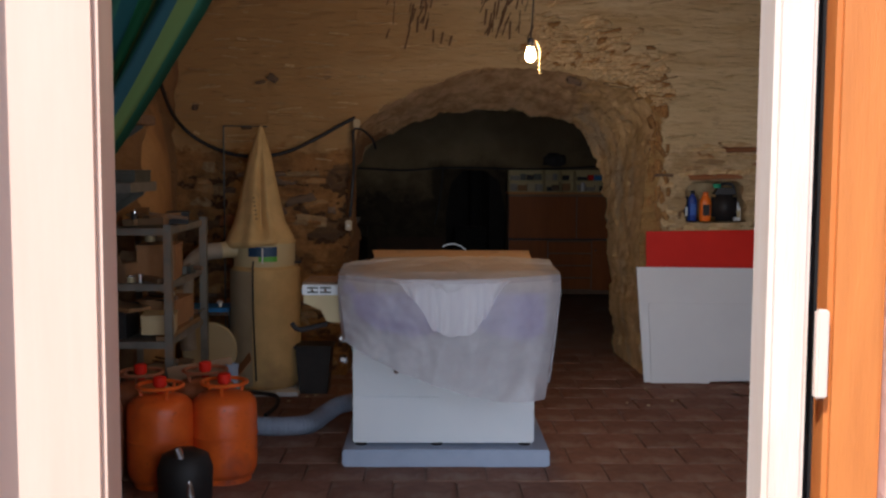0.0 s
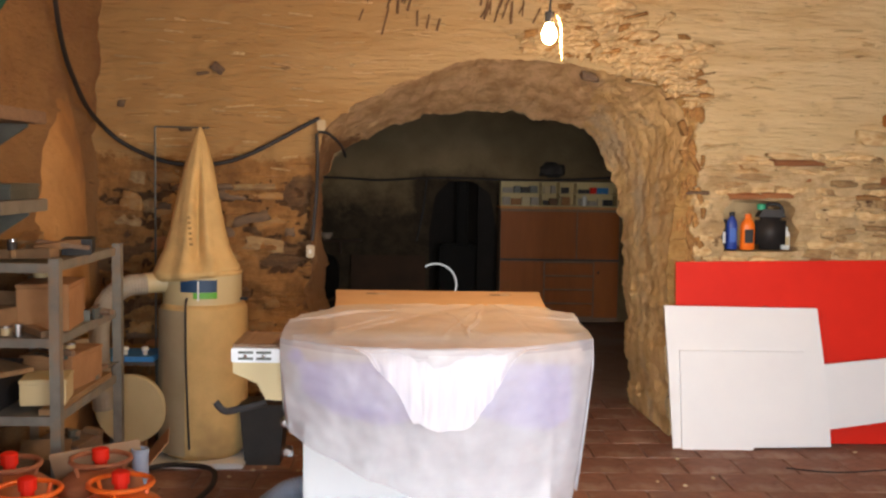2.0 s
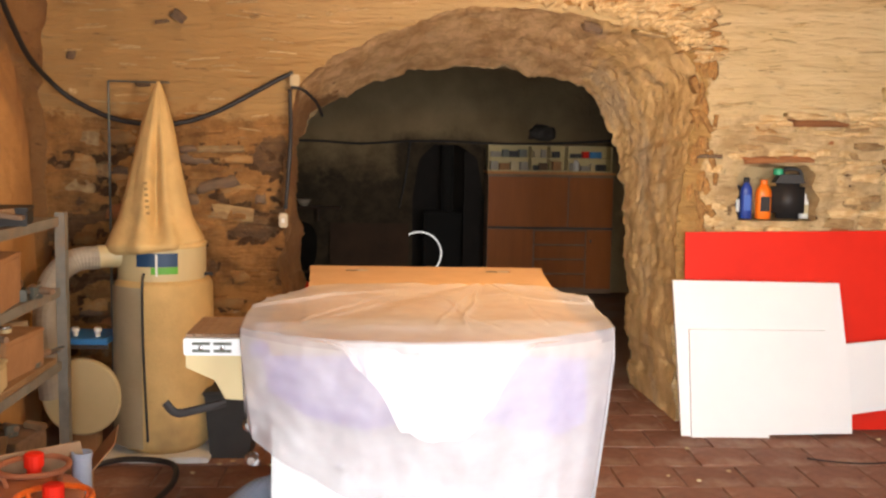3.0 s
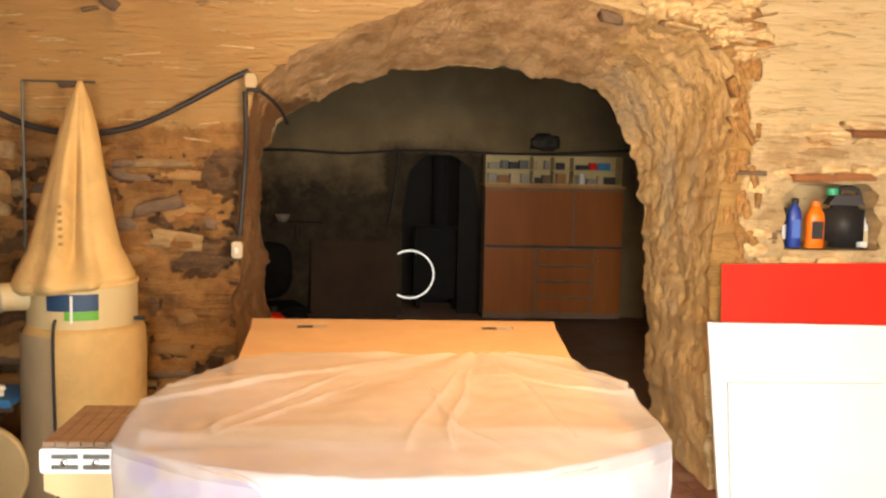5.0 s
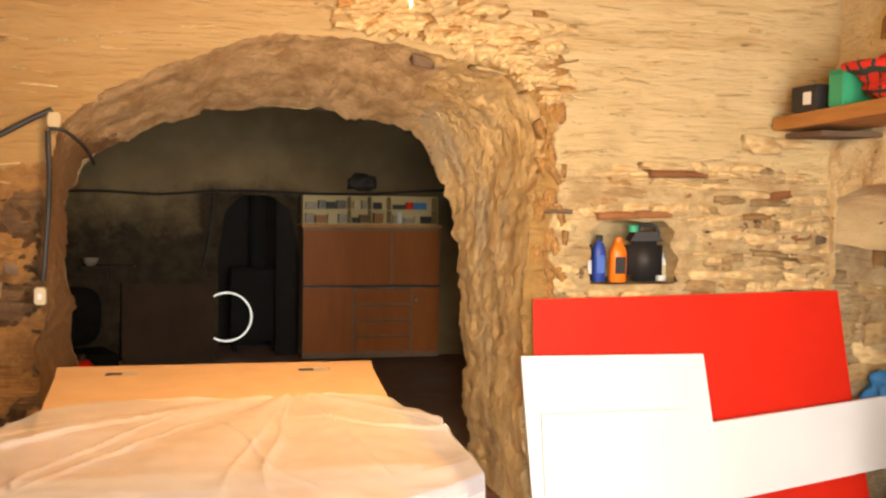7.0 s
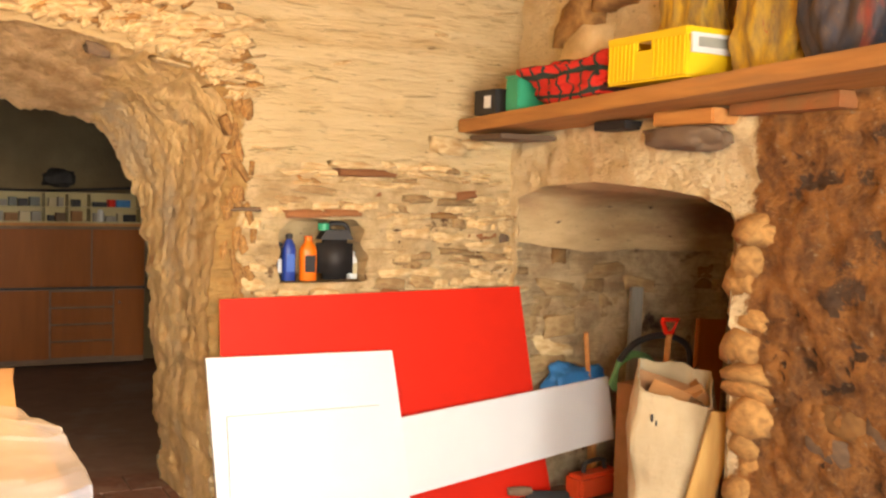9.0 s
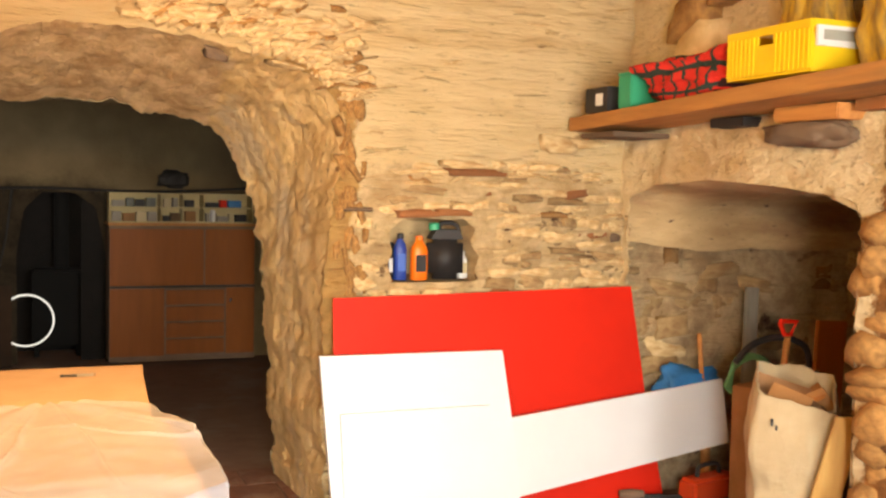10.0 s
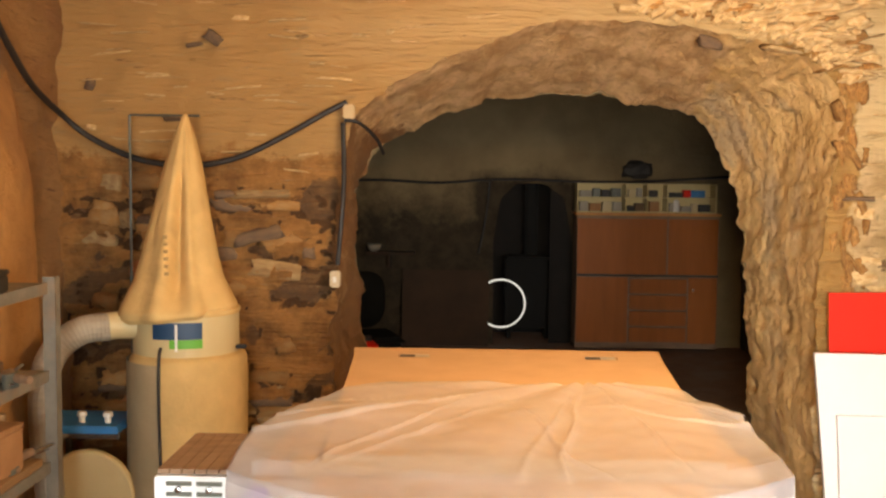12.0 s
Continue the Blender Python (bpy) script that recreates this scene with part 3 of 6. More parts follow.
for a, b in (((-3.0, 1.3, -0.2), (-2.8, 13.6, 3.7)), ((5.5, 1.3, -0.2), (5.7, 13.6, 3.7)), ((-3.0, 13.4, -0.2), (5.7, 13.6, 3.7)), ((-3.0, 1.0, -0.2), (-2.4, 1.3, 3.7)), ((3.6, 1.0, -0.2), (5.7, 1.3, 3.7))):
    part("outer_wall", boxm(a, b), RUBBLE, kind="structure")

# ---- the covered woodworking machine ----
machine = thing("woodworking_machine", "white enamelled woodworking machine on a pale plinth under plastic sheet", "machine", (0.05, 5.4, 0))


def mpart(name, bm, material, label="", parent=None, smooth=False):
    ob = part(name, bm, material, parent or machine, label, smooth=smooth)
    if not parent:
        ob.matrix_parent_inverse = machine.matrix_world.inverted()
    return ob


mpart("plinth", boxm((-0.445, 5.0, 0.0), (0.575, 6.1, 0.085), 0.008), PALE_BLUE, "pale blue-grey plinth")
mpart("body", boxm((-0.40, 5.085, 0.10), (0.505, 6.0, 0.86), 0.01), WHITE_STEEL)
mpart("panel", boxm((-0.395, 5.068, 0.105), (0.028, 5.084, 0.335), 0.004), WHITE_STEEL)
mpart("panel", boxm((-0.395, 5.068, 0.346), (0.028, 5.084, 0.70), 0.004), WHITE_STEEL)
mpart("panel", boxm((0.040, 5.068, 0.105), (0.50, 5.084, 0.70), 0.004), WHITE_STEEL)
for fx in (-0.36, 0.02, 0.46):
    mpart("foot", lathem([(0.03, 0.086), (0.03, 0.092), (0.014, 0.094), (0.014, 0.104)], 12, pose(fx, 5.12, 0)), BLACK)
# two chrome discs stand in for the glints on the white enamel
mpart("lamp_button", lathem([(0.016, 0), (0.016, 0.012), (0.006, 0.016)], 12, pose(-0.18, 5.068, 0.47, 90)), CHROME)
mpart("lamp_button", lathem([(0.016, 0), (0.016, 0.012), (0.006, 0.016)], 12, pose(-0.12, 5.068, 0.47, 90)), CHROME)
mpart("table", boxm((-0.40, 4.70, 0.90), (0.55, 5.36, 0.955), 0.008), MDF, "brown board table top")
mpart("rail", boxm((-0.38, 4.735, 0.80), (0.52, 4.758, 0.90), 0.01), WHITE_STEEL)
# side attachment with slotted guide and lever
mpart("guide", boxm((-0.615, 4.83, 0.872), (-0.44, 4.86, 0.92), 0.003), WHITE_STEEL, "white slotted guide rail")
for sx in (-0.59, -0.53):
    for sz in (0.882, 0.903):
        mpart("slot", boxm((sx, 4.825, sz), (sx + 0.05, 4.829, sz + 0.008)), GREY_STEEL)
    mpart("knob", lathem([(0.006, 0), (0.006, 0.010), (0.003, 0.011)], 10, pose(sx + 0.025, 4.828, 0.896, 90)), CHROME)
for k in range(7):
    mpart("table_slat", boxm((-0.61 + 0.0245 * k, 4.84, 0.922), (-0.588 + 0.0245 * k, 5.12, 0.932)), BROWN_SLAT, "brown ribbed side table slat")
mpart("bracket", prism([(-0.61, 0.87), (-0.42, 0.87), (-0.42, 0.74), (-0.50, 0.745), (-0.53, 0.80), (-0.61, 0.835)], "y", 4.84, 4.90), CREAM)
mpart("lever", tubem([(-0.66, 4.80, 0.745), (-0.63, 4.80, 0.715), (-0.58, 4.81, 0.72), (-0.50, 4.84, 0.735)], 0.012, 8), BLACK, "black bent lever")
for k, (hx, hz) in enumerate(((-0.43, 0.67), (-0.425, 0.57))):
    mpart("handle", lathem([(0.006, 0), (0.018, 0.005), (0.022, 0.025), (0.012, 0.04)], 12, pose(hx, 4.86, hz, 90)), CHROME, "chrome knob")

board = thing("board", "orange-brown wooden board with two slots lying on the covered machine", "board", (0.1, 5.6, 1.0))


def under(parent, ob):
    ob.matrix_parent_inverse = parent.matrix_world.inverted()
    return ob


bm = bmesh.new()
SL = [(-0.215, -0.125), (0.325, 0.418)]
y0, y1, s0, s1 = 4.72, 5.87, 5.725, 5.775
xs = [-0.345, SL[0][0], SL[0][1], SL[1][0], SL[1][1], 0.545]
box(bm, (xs[0], y0, 0.985), (xs[5], s0, 1.0))
box(bm, (xs[0], s1, 0.985), (xs[5], y1, 1.0))
for a, b in ((0, 1), (2, 3), (4, 5)):
    box(bm, (xs[a], s0, 0.985), (xs[b], s1, 1.0))
for v in bm.verts:
    k = max(0.0, (5.87 - v.co.y) / 0.48)
    v.co.x = 0.10 + (v.co.x - 0.10) * (1 - 0.11 * min(k, 1.6))
under(board, part("panel", bm, MDF, board))
under(board, part("underlay", boxm((-0.34, 4.83, 0.957), (0.50, 5.20, 0.984), 0.004), MDF, board))
under(board, part("crosspiece", boxm((xs[0] + 0.02, y0, 0.957), (xs[5] - 0.02, y0 + 0.1, 0.984)), MDF, board))
under(board, part("front_bar", boxm((-0.28, 4.56, 0.955), (0.42, 4.698, 0.966), 0.002), MDF, board))
for a, b in SL:
    a, b = 0.10 + (a - 0.10) * 0.965, 0.10 + (b - 0.10) * 0.965
    # dark and grey pieces paint the shaded and lit halves of the hole
    under(board, part("slot_liner", boxm((a + 0.002, s0 + 0.012, 0.9875), ((a + b) / 2, s1 - 0.002, 0.9985)), BLACK, board, "dark piece for the shaded half of the slot"))
    under(board, part("slot_pad", boxm(((a + b) / 2 + 0.001, s0 + 0.012, 0.9875), (b - 0.002, s1 - 0.002, 0.9988)), GREY_HOSE, board, "grey piece for the lit half of the slot"))
under(board, part("crosspiece", boxm((xs[0] + 0.02, y1 - 0.045, 0.957), (xs[5] - 0.02, y1 - 0.01, 0.984)), MDF, board))

# plastic dust sheet: over the top, down the front with a slanting hem
SHEET = bpy.data.materials.new("translucent_sheet")
SHEET.use_nodes = True
nt = SHEET.node_tree
pr = nt.nodes["Principled BSDF"]
pr.inputs["Base Color"].default_value = (0.62, 0.60, 0.62, 1)
pr.inputs["Roughness"].default_value = 0.38
tr = nt.nodes.new("ShaderNodeBsdfTransparent")
tl = nt.nodes.new("ShaderNodeBsdfTranslucent")
tl.inputs[0].default_value = (0.62, 0.60, 0.62, 1)
m1, m2 = nt.nodes.new("ShaderNodeMixShader"), nt.nodes.new("ShaderNodeMixShader")
nz = nt.nodes.new("ShaderNodeTexNoise")
nz.inputs["Scale"].default_value, nz.inputs["Detail"].default_value = 4.5, 4
mr = nt.nodes.new("ShaderNodeMapRange")
mr.inputs["From Min"].default_value, mr.inputs["From Max"].default_value = 0.3, 0.7
mr.inputs["To Min"].default_value, mr.inputs["To Max"].default_value = 0.42, 0.60
bpn = nt.nodes.new("ShaderNodeBump")
bpn.inputs["Strength"].default_value, bpn.inputs["Distance"].default_value = 0.35, 0.01
nt.links.new(nz.outputs["Fac"], mr.inputs["Value"])
nt.links.new(nz.outputs["Fac"], bpn.inputs["Height"])
nt.links.new(bpn.outputs[0], pr.inputs["Normal"])
m1.inputs[0].default_value = 0.25
nt.links.new(pr.outputs[0], m1.inputs[1])
nt.links.new(tl.outputs[0], m1.inputs[2])
nt.links.new(mr.outputs["Result"], m2.inputs[0])
nt.links.new(m1.outputs[0], m2.inputs[1])
nt.links.new(tr.outputs[0], m2.inputs[2])
nt.links.new(m2.outputs[0], nt.nodes["Material Output"].inputs["Surface"])


def hem(x):
    """Height of the hanging edge across the front."""
    t = (x + 0.44) / 1.02
    return 0.69 - 0.27 * math.sin(min(1, max(0, t * 1.05)) * math.pi / 2) ** 0.9


sheet = thing("dust_sheet", "crumpled translucent white plastic dust sheet draped over the machine", "plastic sheet", (0.05, 4.7, 1.0))
bm = bmesh.new()
NU, NT, NF = 190, 130, 50
rows = []
for j in range(NT + NF + 1):
    row = []
    for i in range(-6, NU + 7):
        u = min(1, max(0, i / NU))
        x = -0.43 + 1.0 * u
        pinch = 0.13 * (1 - min(1, j / NT)) ** 2.2
        x += pinch * (1.25 * (1 - u) - 0.55 * u)
        if j <= NT:
            k = j / NT
            yb = 5.36 + 0.02 * math.sin(u * 9) - 0.06 * abs(2 * u - 1) ** 6
            yf = 4.455 + 0.205 * abs(2 * u - 1) ** 2.4
            y = yb + (yf - yb) * k
            z = 1.006 + 0.010 * (1 - k) * math.sin(k * math.pi) - 0.02 * max(0.0, k - 0.85) / 0.15 * (1 - 0.4 * u)
            ang = math.atan2(x - 0.28, 5.42 - y)
            ang2 = math.atan2(x - 0.05, 5.25 - y)
            warp = 0.25 * noise.noise(Vector((x * 3, y * 3, 3)))
            ridge = 0.9 * (1 - abs(math.sin(ang * 4.5 + 0.7 + warp))) ** 26 + 0.5 * (1 - abs(math.sin(ang * 8.5 + 2.0 + warp))) ** 18 + 0.6 * (1 - abs(math.sin(ang2 * 4.2 + 2.1 + 2 * warp))) ** 30
            z += (0.017 * ridge * min(1.0, k * 2.0) + 0.009 * noise.noise(Vector((x * 3.5, y * 3.5, 1))) + 0.005 * math.sin(ang * 13 + 4 * warp)) * math.sin(min(1, k + 0.12) * math.pi) ** 0.4
            z += 0.003 * noise.noise(Vector((x * 18, y * 18, 4)))
        else:
            k = (j - NT) / NF
            zt = 1.006 - 0.02 * (1 - 0.4 * u)
            zb = hem(x)
            z = zt + (zb - zt) * k
            y = 4.455 + 0.205 * abs(2 * u - 1) ** 2.4 - 0.015 * math.sin(min(1, k * 3) * math.pi / 2) + 0.10 * k * (1 - abs(2 * u - 1) ** 2)
            vee = abs(x - 0.07) / 0.22 + (1 - k) * 0.4
            y += 0.010 * math.sin(x * 38 + 5 * k) * k + 0.008 * noise.noise(Vector((x * 9, z * 9, 2))) + 0.004 * noise.noise(Vector((x * 26, z * 26, 2)))
        if i < 0 or i > NU:
            e = (-i if i < 0 else i - NU) / 6
            drop = e * (0.24 if i < 0 else 0.5) * (0.02 + 0.98 * min(1, j / NT) ** 1.3) * (1 if j <= NT else max(0.0, 1 - (j - NT) / NF))
            z -= drop
            x += (-0.018 if i < 0 else 0.012) * math.sin(e * math.pi / 2)
            y += 0.10 * e if j > NT else 0
            x += 0.006 * math.sin(y * 30)
        x -= (x - 0.05) * 0.24 * max(0.0, 0.95 - z) * soft_in(y, -9, 5.0, 0.15)
        row.append(bm.verts.new((x, y, z)))
    rows.append(row)
for a, b in zip(rows, rows[1:]):
    for k in range(len(a) - 1):
        bm.faces.new((a[k], a[k + 1], b[k + 1], b[k]))
film = under(sheet, part("film", bm, SHEET, sheet, smooth=True))
DOUBLE = SHEET.copy()
DOUBLE.name = "doubled_sheet"
for node in DOUBLE.node_tree.nodes:
    if node.bl_idname == "ShaderNodeMapRange":
        node.inputs["To Min"].default_value, node.inputs["To Max"].default_value = 0.30, 0.47
film.data.materials.append(DOUBLE)
for face in film.data.polygons:
    if face.center.z < 0.965:
        face.material_index = 1

flap = [(0.97 * x, 1.51 - (1.51 - z) * 0.95) for x, z in [(-0.27, 1.0), (-0.235, 0.985), (-0.16, 0.925), (-0.09, 0.862), (-0.04, 0.79), (-0.009, 0.733), (0.047, 0.709), (0.12, 0.705), (0.185, 0.722), (0.241, 0.80), (0.29, 0.88), (0.34, 0.945), (0.43, 1.0)]]
bm = bmesh.new()
lining = []
for j in range(21):
    k = j / 20
    row = []
    for i in range(49):
        u = i / 48
        x = -0.40 + 0.93 * u
        zb = hem(x) + 0.05 + 0.02 * math.sin(x * 17)
        z = 0.985 + (zb - 0.985) * k
        row.append((x, 4.7315 + 0.0015 * math.sin(x * 31 + 4 * k), z))
    lining.append(row)
bm = bmesh.new()
lining = [[bm.verts.new(p) for p in row] for row in lining]
for a, b in zip(lining, lining[1:]):
    for k in range(48):
        bm.faces.new((a[k], a[k + 1], b[k + 1], b[k]))
under(sheet, part("inner_layer", bm, SHEET, sheet, smooth=True))
fy = lambda x: 4.455 + 0.205 * abs(2 * (x + 0.43) - 1) ** 2.4
bm = bmesh.new()
prev = None
for j in range(15):
    t = j / 14
    row = []
    for k in range(65):
        x = flap[0][0] + (flap[-1][0] - flap[0][0]) * k / 64
        zl = float(np.interp(x, [p[0] for p in flap], [p[1] for p in flap])) + 0.004 * math.sin(70 * x)
        gather = 0.075 + (x - 0.075) * (1 - 0.05 * t)
        row.append(bm.verts.new((gather, fy(x) + 0.012 - 0.036 * t ** 0.6 + 0.007 * t * math.sin(95 * x + 6 * noise.noise(Vector((x * 9, t, 0)))), 0.984 + (min(zl, 0.983) - 0.984) * t)))
    if prev:
        for k in range(64):
            bm.faces.new((prev[k], prev[k + 1], row[k + 1], row[k]))
    prev = row
FOLDED = mat("folded_film", (0.76, 0.72, 0.74), (0.64, 0.60, 0.64), 12.0, 0.35, 0.2, stretch=(4, 1, 0.3), alpha=0.50)
under(sheet, part("flap", bm, FOLDED, sheet, "whiter doubled flap of film", smooth=True))
bundle_at = thing("cloth", "small violet cloth end under the plastic sheet", "cloth", (-0.385, 4.70, 0.90), group="cloths under the sheet")
under(bundle_at, part("cloth", lathem([(0.008, 0.0), (0.026, 0.012), (0.03, 0.026), (0.02, 0.045), (0.006, 0.05)], 12, pose(-0.385, 4.70, 0.895)), mat("violet_cloth", (0.16, 0.08, 0.42), (0.12, 0.06, 0.34), 9.0, 0.8, 0.3), bundle_at, smooth=True))

LAV = mat("lavender_cloth", (0.32, 0.24, 0.58), (0.23, 0.18, 0.48), 6.0, 0.8, 0.2)


def pad(name, outline, y):
    ob = thing(name, "lavender padded cloth hanging over the machine front under the plastic sheet", "cloth", (outline[0][0], y, outline[0][1]), group="cloths under the sheet")
    pb = prism(outline, "y", y, y + 0.012)
    under(ob, part("cloth", pb, LAV, ob))
    return ob


pad("cloth", [(-0.38, 0.90), (-0.30, 0.95), (-0.15, 0.93), (-0.05, 0.84), (0.03, 0.72), (-0.10, 0.69), (-0.26, 0.73), (-0.36, 0.80)], 4.715)
pad("cloth", [(0.20, 0.73), (0.26, 0.86), (0.34, 0.94), (0.46, 0.95), (0.51, 0.90), (0.51, 0.72), (0.44, 0.68), (0.34, 0.69)], 4.715)

# ---- panels against the north wall ----


def leaning(name, label, outline, thick, material, y_bottom, y_top, z_top, group="", extra=None):
    """A flat sheet with its outline in (x, z), leaning back against the wall."""
    ob = thing(name, label, "panel", (outline[0][0], y_bottom, 0), group=group)
    for nm, ya, yb, m in (("core", 0.0016, thick, WHITE_BOARD if material == WHITE_BOARD else PINE), ("laminate", 0.0, 0.0012, material)):
        bm = prism(outline, "y", ya, yb)
        for v in bm.verts:
            v.co.y += y_bottom + (y_top - y_bottom) * v.co.z / z_top
        under(ob, part(nm, bm, m, ob))
    return ob


leaning("red_board", "large glossy red laminated panel leaning on the stone wall", [(1.50, 0.0), (3.20, 0.0), (3.10, 0.55), (3.035, 1.055), (1.495, 1.025)], 0.018, RED_BOARD, 7.13, 7.235, 1.05)
leaning("white_board", "large plain white board leaning in front of the red panel", [(1.455, 0.0), (2.345, 0.015), (2.335, 0.30), (2.285, 0.778), (1.412, 0.785)], 0.02, WHITE_BOARD, 7.00, 7.13, 0.78, "white boards")
leaning("white_board", "smaller white board propped in front of the large white board", [(1.50, -0.0), (1.90, -0.0), (1.90, 0.02), (2.25, 0.03), (2.2, 0.54), (1.49, 0.54)], 0.012, WHITE_BOARD, 6.975, 7.065, 0.56, "white boards")
leaning("long_white_board", "long white board tilted sideways behind the white panel", [(2.25, 0.085), (3.55, 0.265), (3.52, 0.585), (2.25, 0.455)], 0.018, WHITE_BOARD, 7.05, 7.12, 0.6, "white boards")

# ---- bottles and can in the niche ----


def bottle(name, label, at, w, d, h, material, cap_mat, shade):
    ob = thing(name, label, "bottle", at, group="bottles in the niche")
    n = 16
    prof = [(0.0, 0.0), (0.46, 0.0), (0.5, 0.02), (0.5, 0.66), (0.44, 0.76), (0.22, 0.88), (0.17, 0.9)]
    bm = bmesh.new()
    rings = []
    for r, z in prof[1:]:
        ring = []
        for k in range(n):
            a = math.tau * k / n
            cx, cy = math.cos(a), math.sin(a)
            s = 1 / max(abs(cx), abs(cy)) * 0.25 + 0.75
            ring.append(bm.verts.new((r * w * cx * s, r * d * cy * s, z * h)))
        rings.append(ring)
    for a, b in zip(rings, rings[1:]):
        for k in range(n):
            bm.faces.new((a[k], a[(k + 1) % n], b[(k + 1) % n], b[k]))
    bm.faces.new(rings[0][::-1])
    bm.faces.new(rings[-1])
    body = part("body", bm, material, ob, smooth=True)
    part("cap", lathem([(0.16 * w + 0.006, 0.895 * h), (0.16 * w + 0.006, h), (0.1 * w, h + 0.003)], 14), cap_mat, body)
    part("label", boxm((-0.3 * w, -0.5 * d - 0.003, 0.2 * h), (0.3 * w, -0.5 * d - 0.0005, 0.58 * h)), shade, body)
    return ob


bottle("oil_bottle", "dark blue plastic oil bottle in the wall niche", (1.835, W + 0.03, 1.095), 0.062, 0.05, 0.215, BLUE_P, BLACK, mat("label_pale_blue", (0.06, 0.14, 0.5), (0.05, 0.12, 0.42)))
bottle("oil_bottle", "bright orange plastic oil bottle in the wall niche", (1.925, W + 0.02, 1.095), 0.082, 0.06, 0.205, ORANGE_P, ORANGE_P, BLACK)
bottle("oil_bottle", "small black plastic oil bottle in the wall niche", (1.808, W + 0.085, 1.095), 0.05, 0.05, 0.17, BLACK, BLACK, WHITE_P)
bottle("oil_bottle", "small pale plastic bottle beside the black jerrycan", (2.172, W + 0.09, 1.095), 0.05, 0.05, 0.13, WHITE_P, WHITE_P, CREAM)
can = thing("jerrycan", "black plastic jerrycan with a green cap in the wall niche", "jerrycan", (2.07, W + 0.06, 1.095), -6)
can_body = part("body", boxm((-0.085, -0.05, 0.0), (0.085, 0.06, 0.20), 0.03), BLACK, can, smooth=True)
part("shoulder", prism([(-0.08, 0.19), (0.08, 0.19), (0.05, 0.235), (-0.05, 0.235)], "y", -0.04, 0.05), BLACK, can)
part("handle", tubem([(-0.03, 0, 0.23), (-0.02, 0, 0.262), (0.05, 0, 0.258), (0.072, 0, 0.2)], 0.011, 8), BLACK, can_body)
part("cap", lathem([(0.026, 0.232), (0.026, 0.262), (0.02, 0.266)], 16, pose(-0.055, 0, 0)), GREEN_P, can_body, "green screw cap")

# ---- dust collector ----
dc = thing("dust_collector", "beige dust collector with pointed cloth filter bag beside stone pier", "dust collector", (-1.095, 6.78, 0))
part("base", boxm((-0.24, -0.24, 0.0), (0.24, 0.24, 0.028), 0.006), WHITE_P, dc)
part("collecting_bag", lathem([(0.19, 0.03), (0.218, 0.07), (0.228, 0.2), (0.222, 0.45), (0.226, 0.7), (0.222, 0.80), (0.206, 0.825)], 40), BEIGE, dc, smooth=True)
part("drum", lathem([(0.20, 0.80), (0.20, 0.985), (0.195, 0.99)], 48, pose(-0.008, 0, 0)), CREAM, dc, smooth=False)
part("band", lathem([(0.202, 0.972), (0.205, 0.978), (0.205, 0.988), (0.202, 0.992)], 48, pose(-0.008, 0, 0)), BEIGE, dc)
bm = bmesh.new()
rings = []
PROFILE = [(0.215, 0.955), (0.234, 0.970), (0.238, 0.99), (0.212, 1.04), (0.180, 1.10), (0.152, 1.20), (0.130, 1.31), (0.106, 1.42), (0.082, 1.53), (0.052, 1.64), (0.014, 1.735)]
for k in range(60):
    s = k / 59 * (len(PROFILE) - 1)
    i = min(int(s), len(PROFILE) - 2)
    (ra, za), (rb, zb) = PROFILE[i], PROFILE[i + 1]
    r, z = ra + (rb - ra) * (s - i), za + (zb - za) * (s - i)
    ring = []
    for n in range(96):
        a = math.tau * n / 96
        wide = min(1.0, r / 0.2)
        slit = math.exp(-((a - (4.98 - 0.25 * (z - 1.0))) / 0.20) ** 2) * soft_in(z, 1.04, 1.50, 0.12)
        flank = math.exp(-((a - (5.25 - 0.25 * (z - 1.0))) / 0.16) ** 2) + math.exp(-((a - (4.62 + 0.1 * (z - 1.0))) / 0.2) ** 2)
        crease = 0.012 * abs(math.sin(a * 2.5 + z * 2.0)) + 0.008 * noise.noise(Vector((math.cos(a) * 2.5, math.sin(a) * 2.5, z * 5)))
        rr = r - 0.11 * slit * wide + 0.024 * flank * wide + crease * wide - 0.006
        ring.append(bm.verts.new((0.93 * rr * math.cos(a) - 0.038 - 0.02 * (z - 1), rr * math.sin(a) * 0.92 + 0.22 * max(0, z - 1.0), z + 0.045 * math.cos(a) * max(0.0, 1.12 - z) * 3)))
    rings.append(ring)
for a, b in zip(rings, rings[1:]):
    for k in range(96):
        bm.faces.new((a[k], a[(k + 1) % 96], b[(k + 1) % 96], b[k]))
bm.faces.new(rings[-1])
part("filter_bag", bm, BEIGE, dc, smooth=True)


def wrap(name, radius, a0, a1, z0, z1, material, label, cx=-0.008):
    """A thin curved plate on the round body."""
    pb = bmesh.new()
    prev = None
    for k in range(15):
        a = math.radians(a0 + (a1 - a0) * k / 14)
        row = [pb.verts.new((cx + (radius + t) * math.cos(a), (radius + t) * math.sin(a), z)) for t, z in ((0, z0), (0.002, z0), (0.002, z1), (0, z1))]
        if prev:
            for n in range(4):
                pb.faces.new((prev[n], prev[(n + 1) % 4], row[(n + 1) % 4], row[n]))
        prev = row
    return part(name, pb, material, dc, label)


wrap("badge", 0.201, 249, 302, 0.893, 0.955, NAVY, "dark blue maker's badge")
wrap("badge", 0.2015, 268, 302, 0.860, 0.892, LIME, "green strip of the badge")
wrap("badge", 0.2035, 274, 276.5, 0.850, 0.950, WHITE_P, "white bar of the badge")
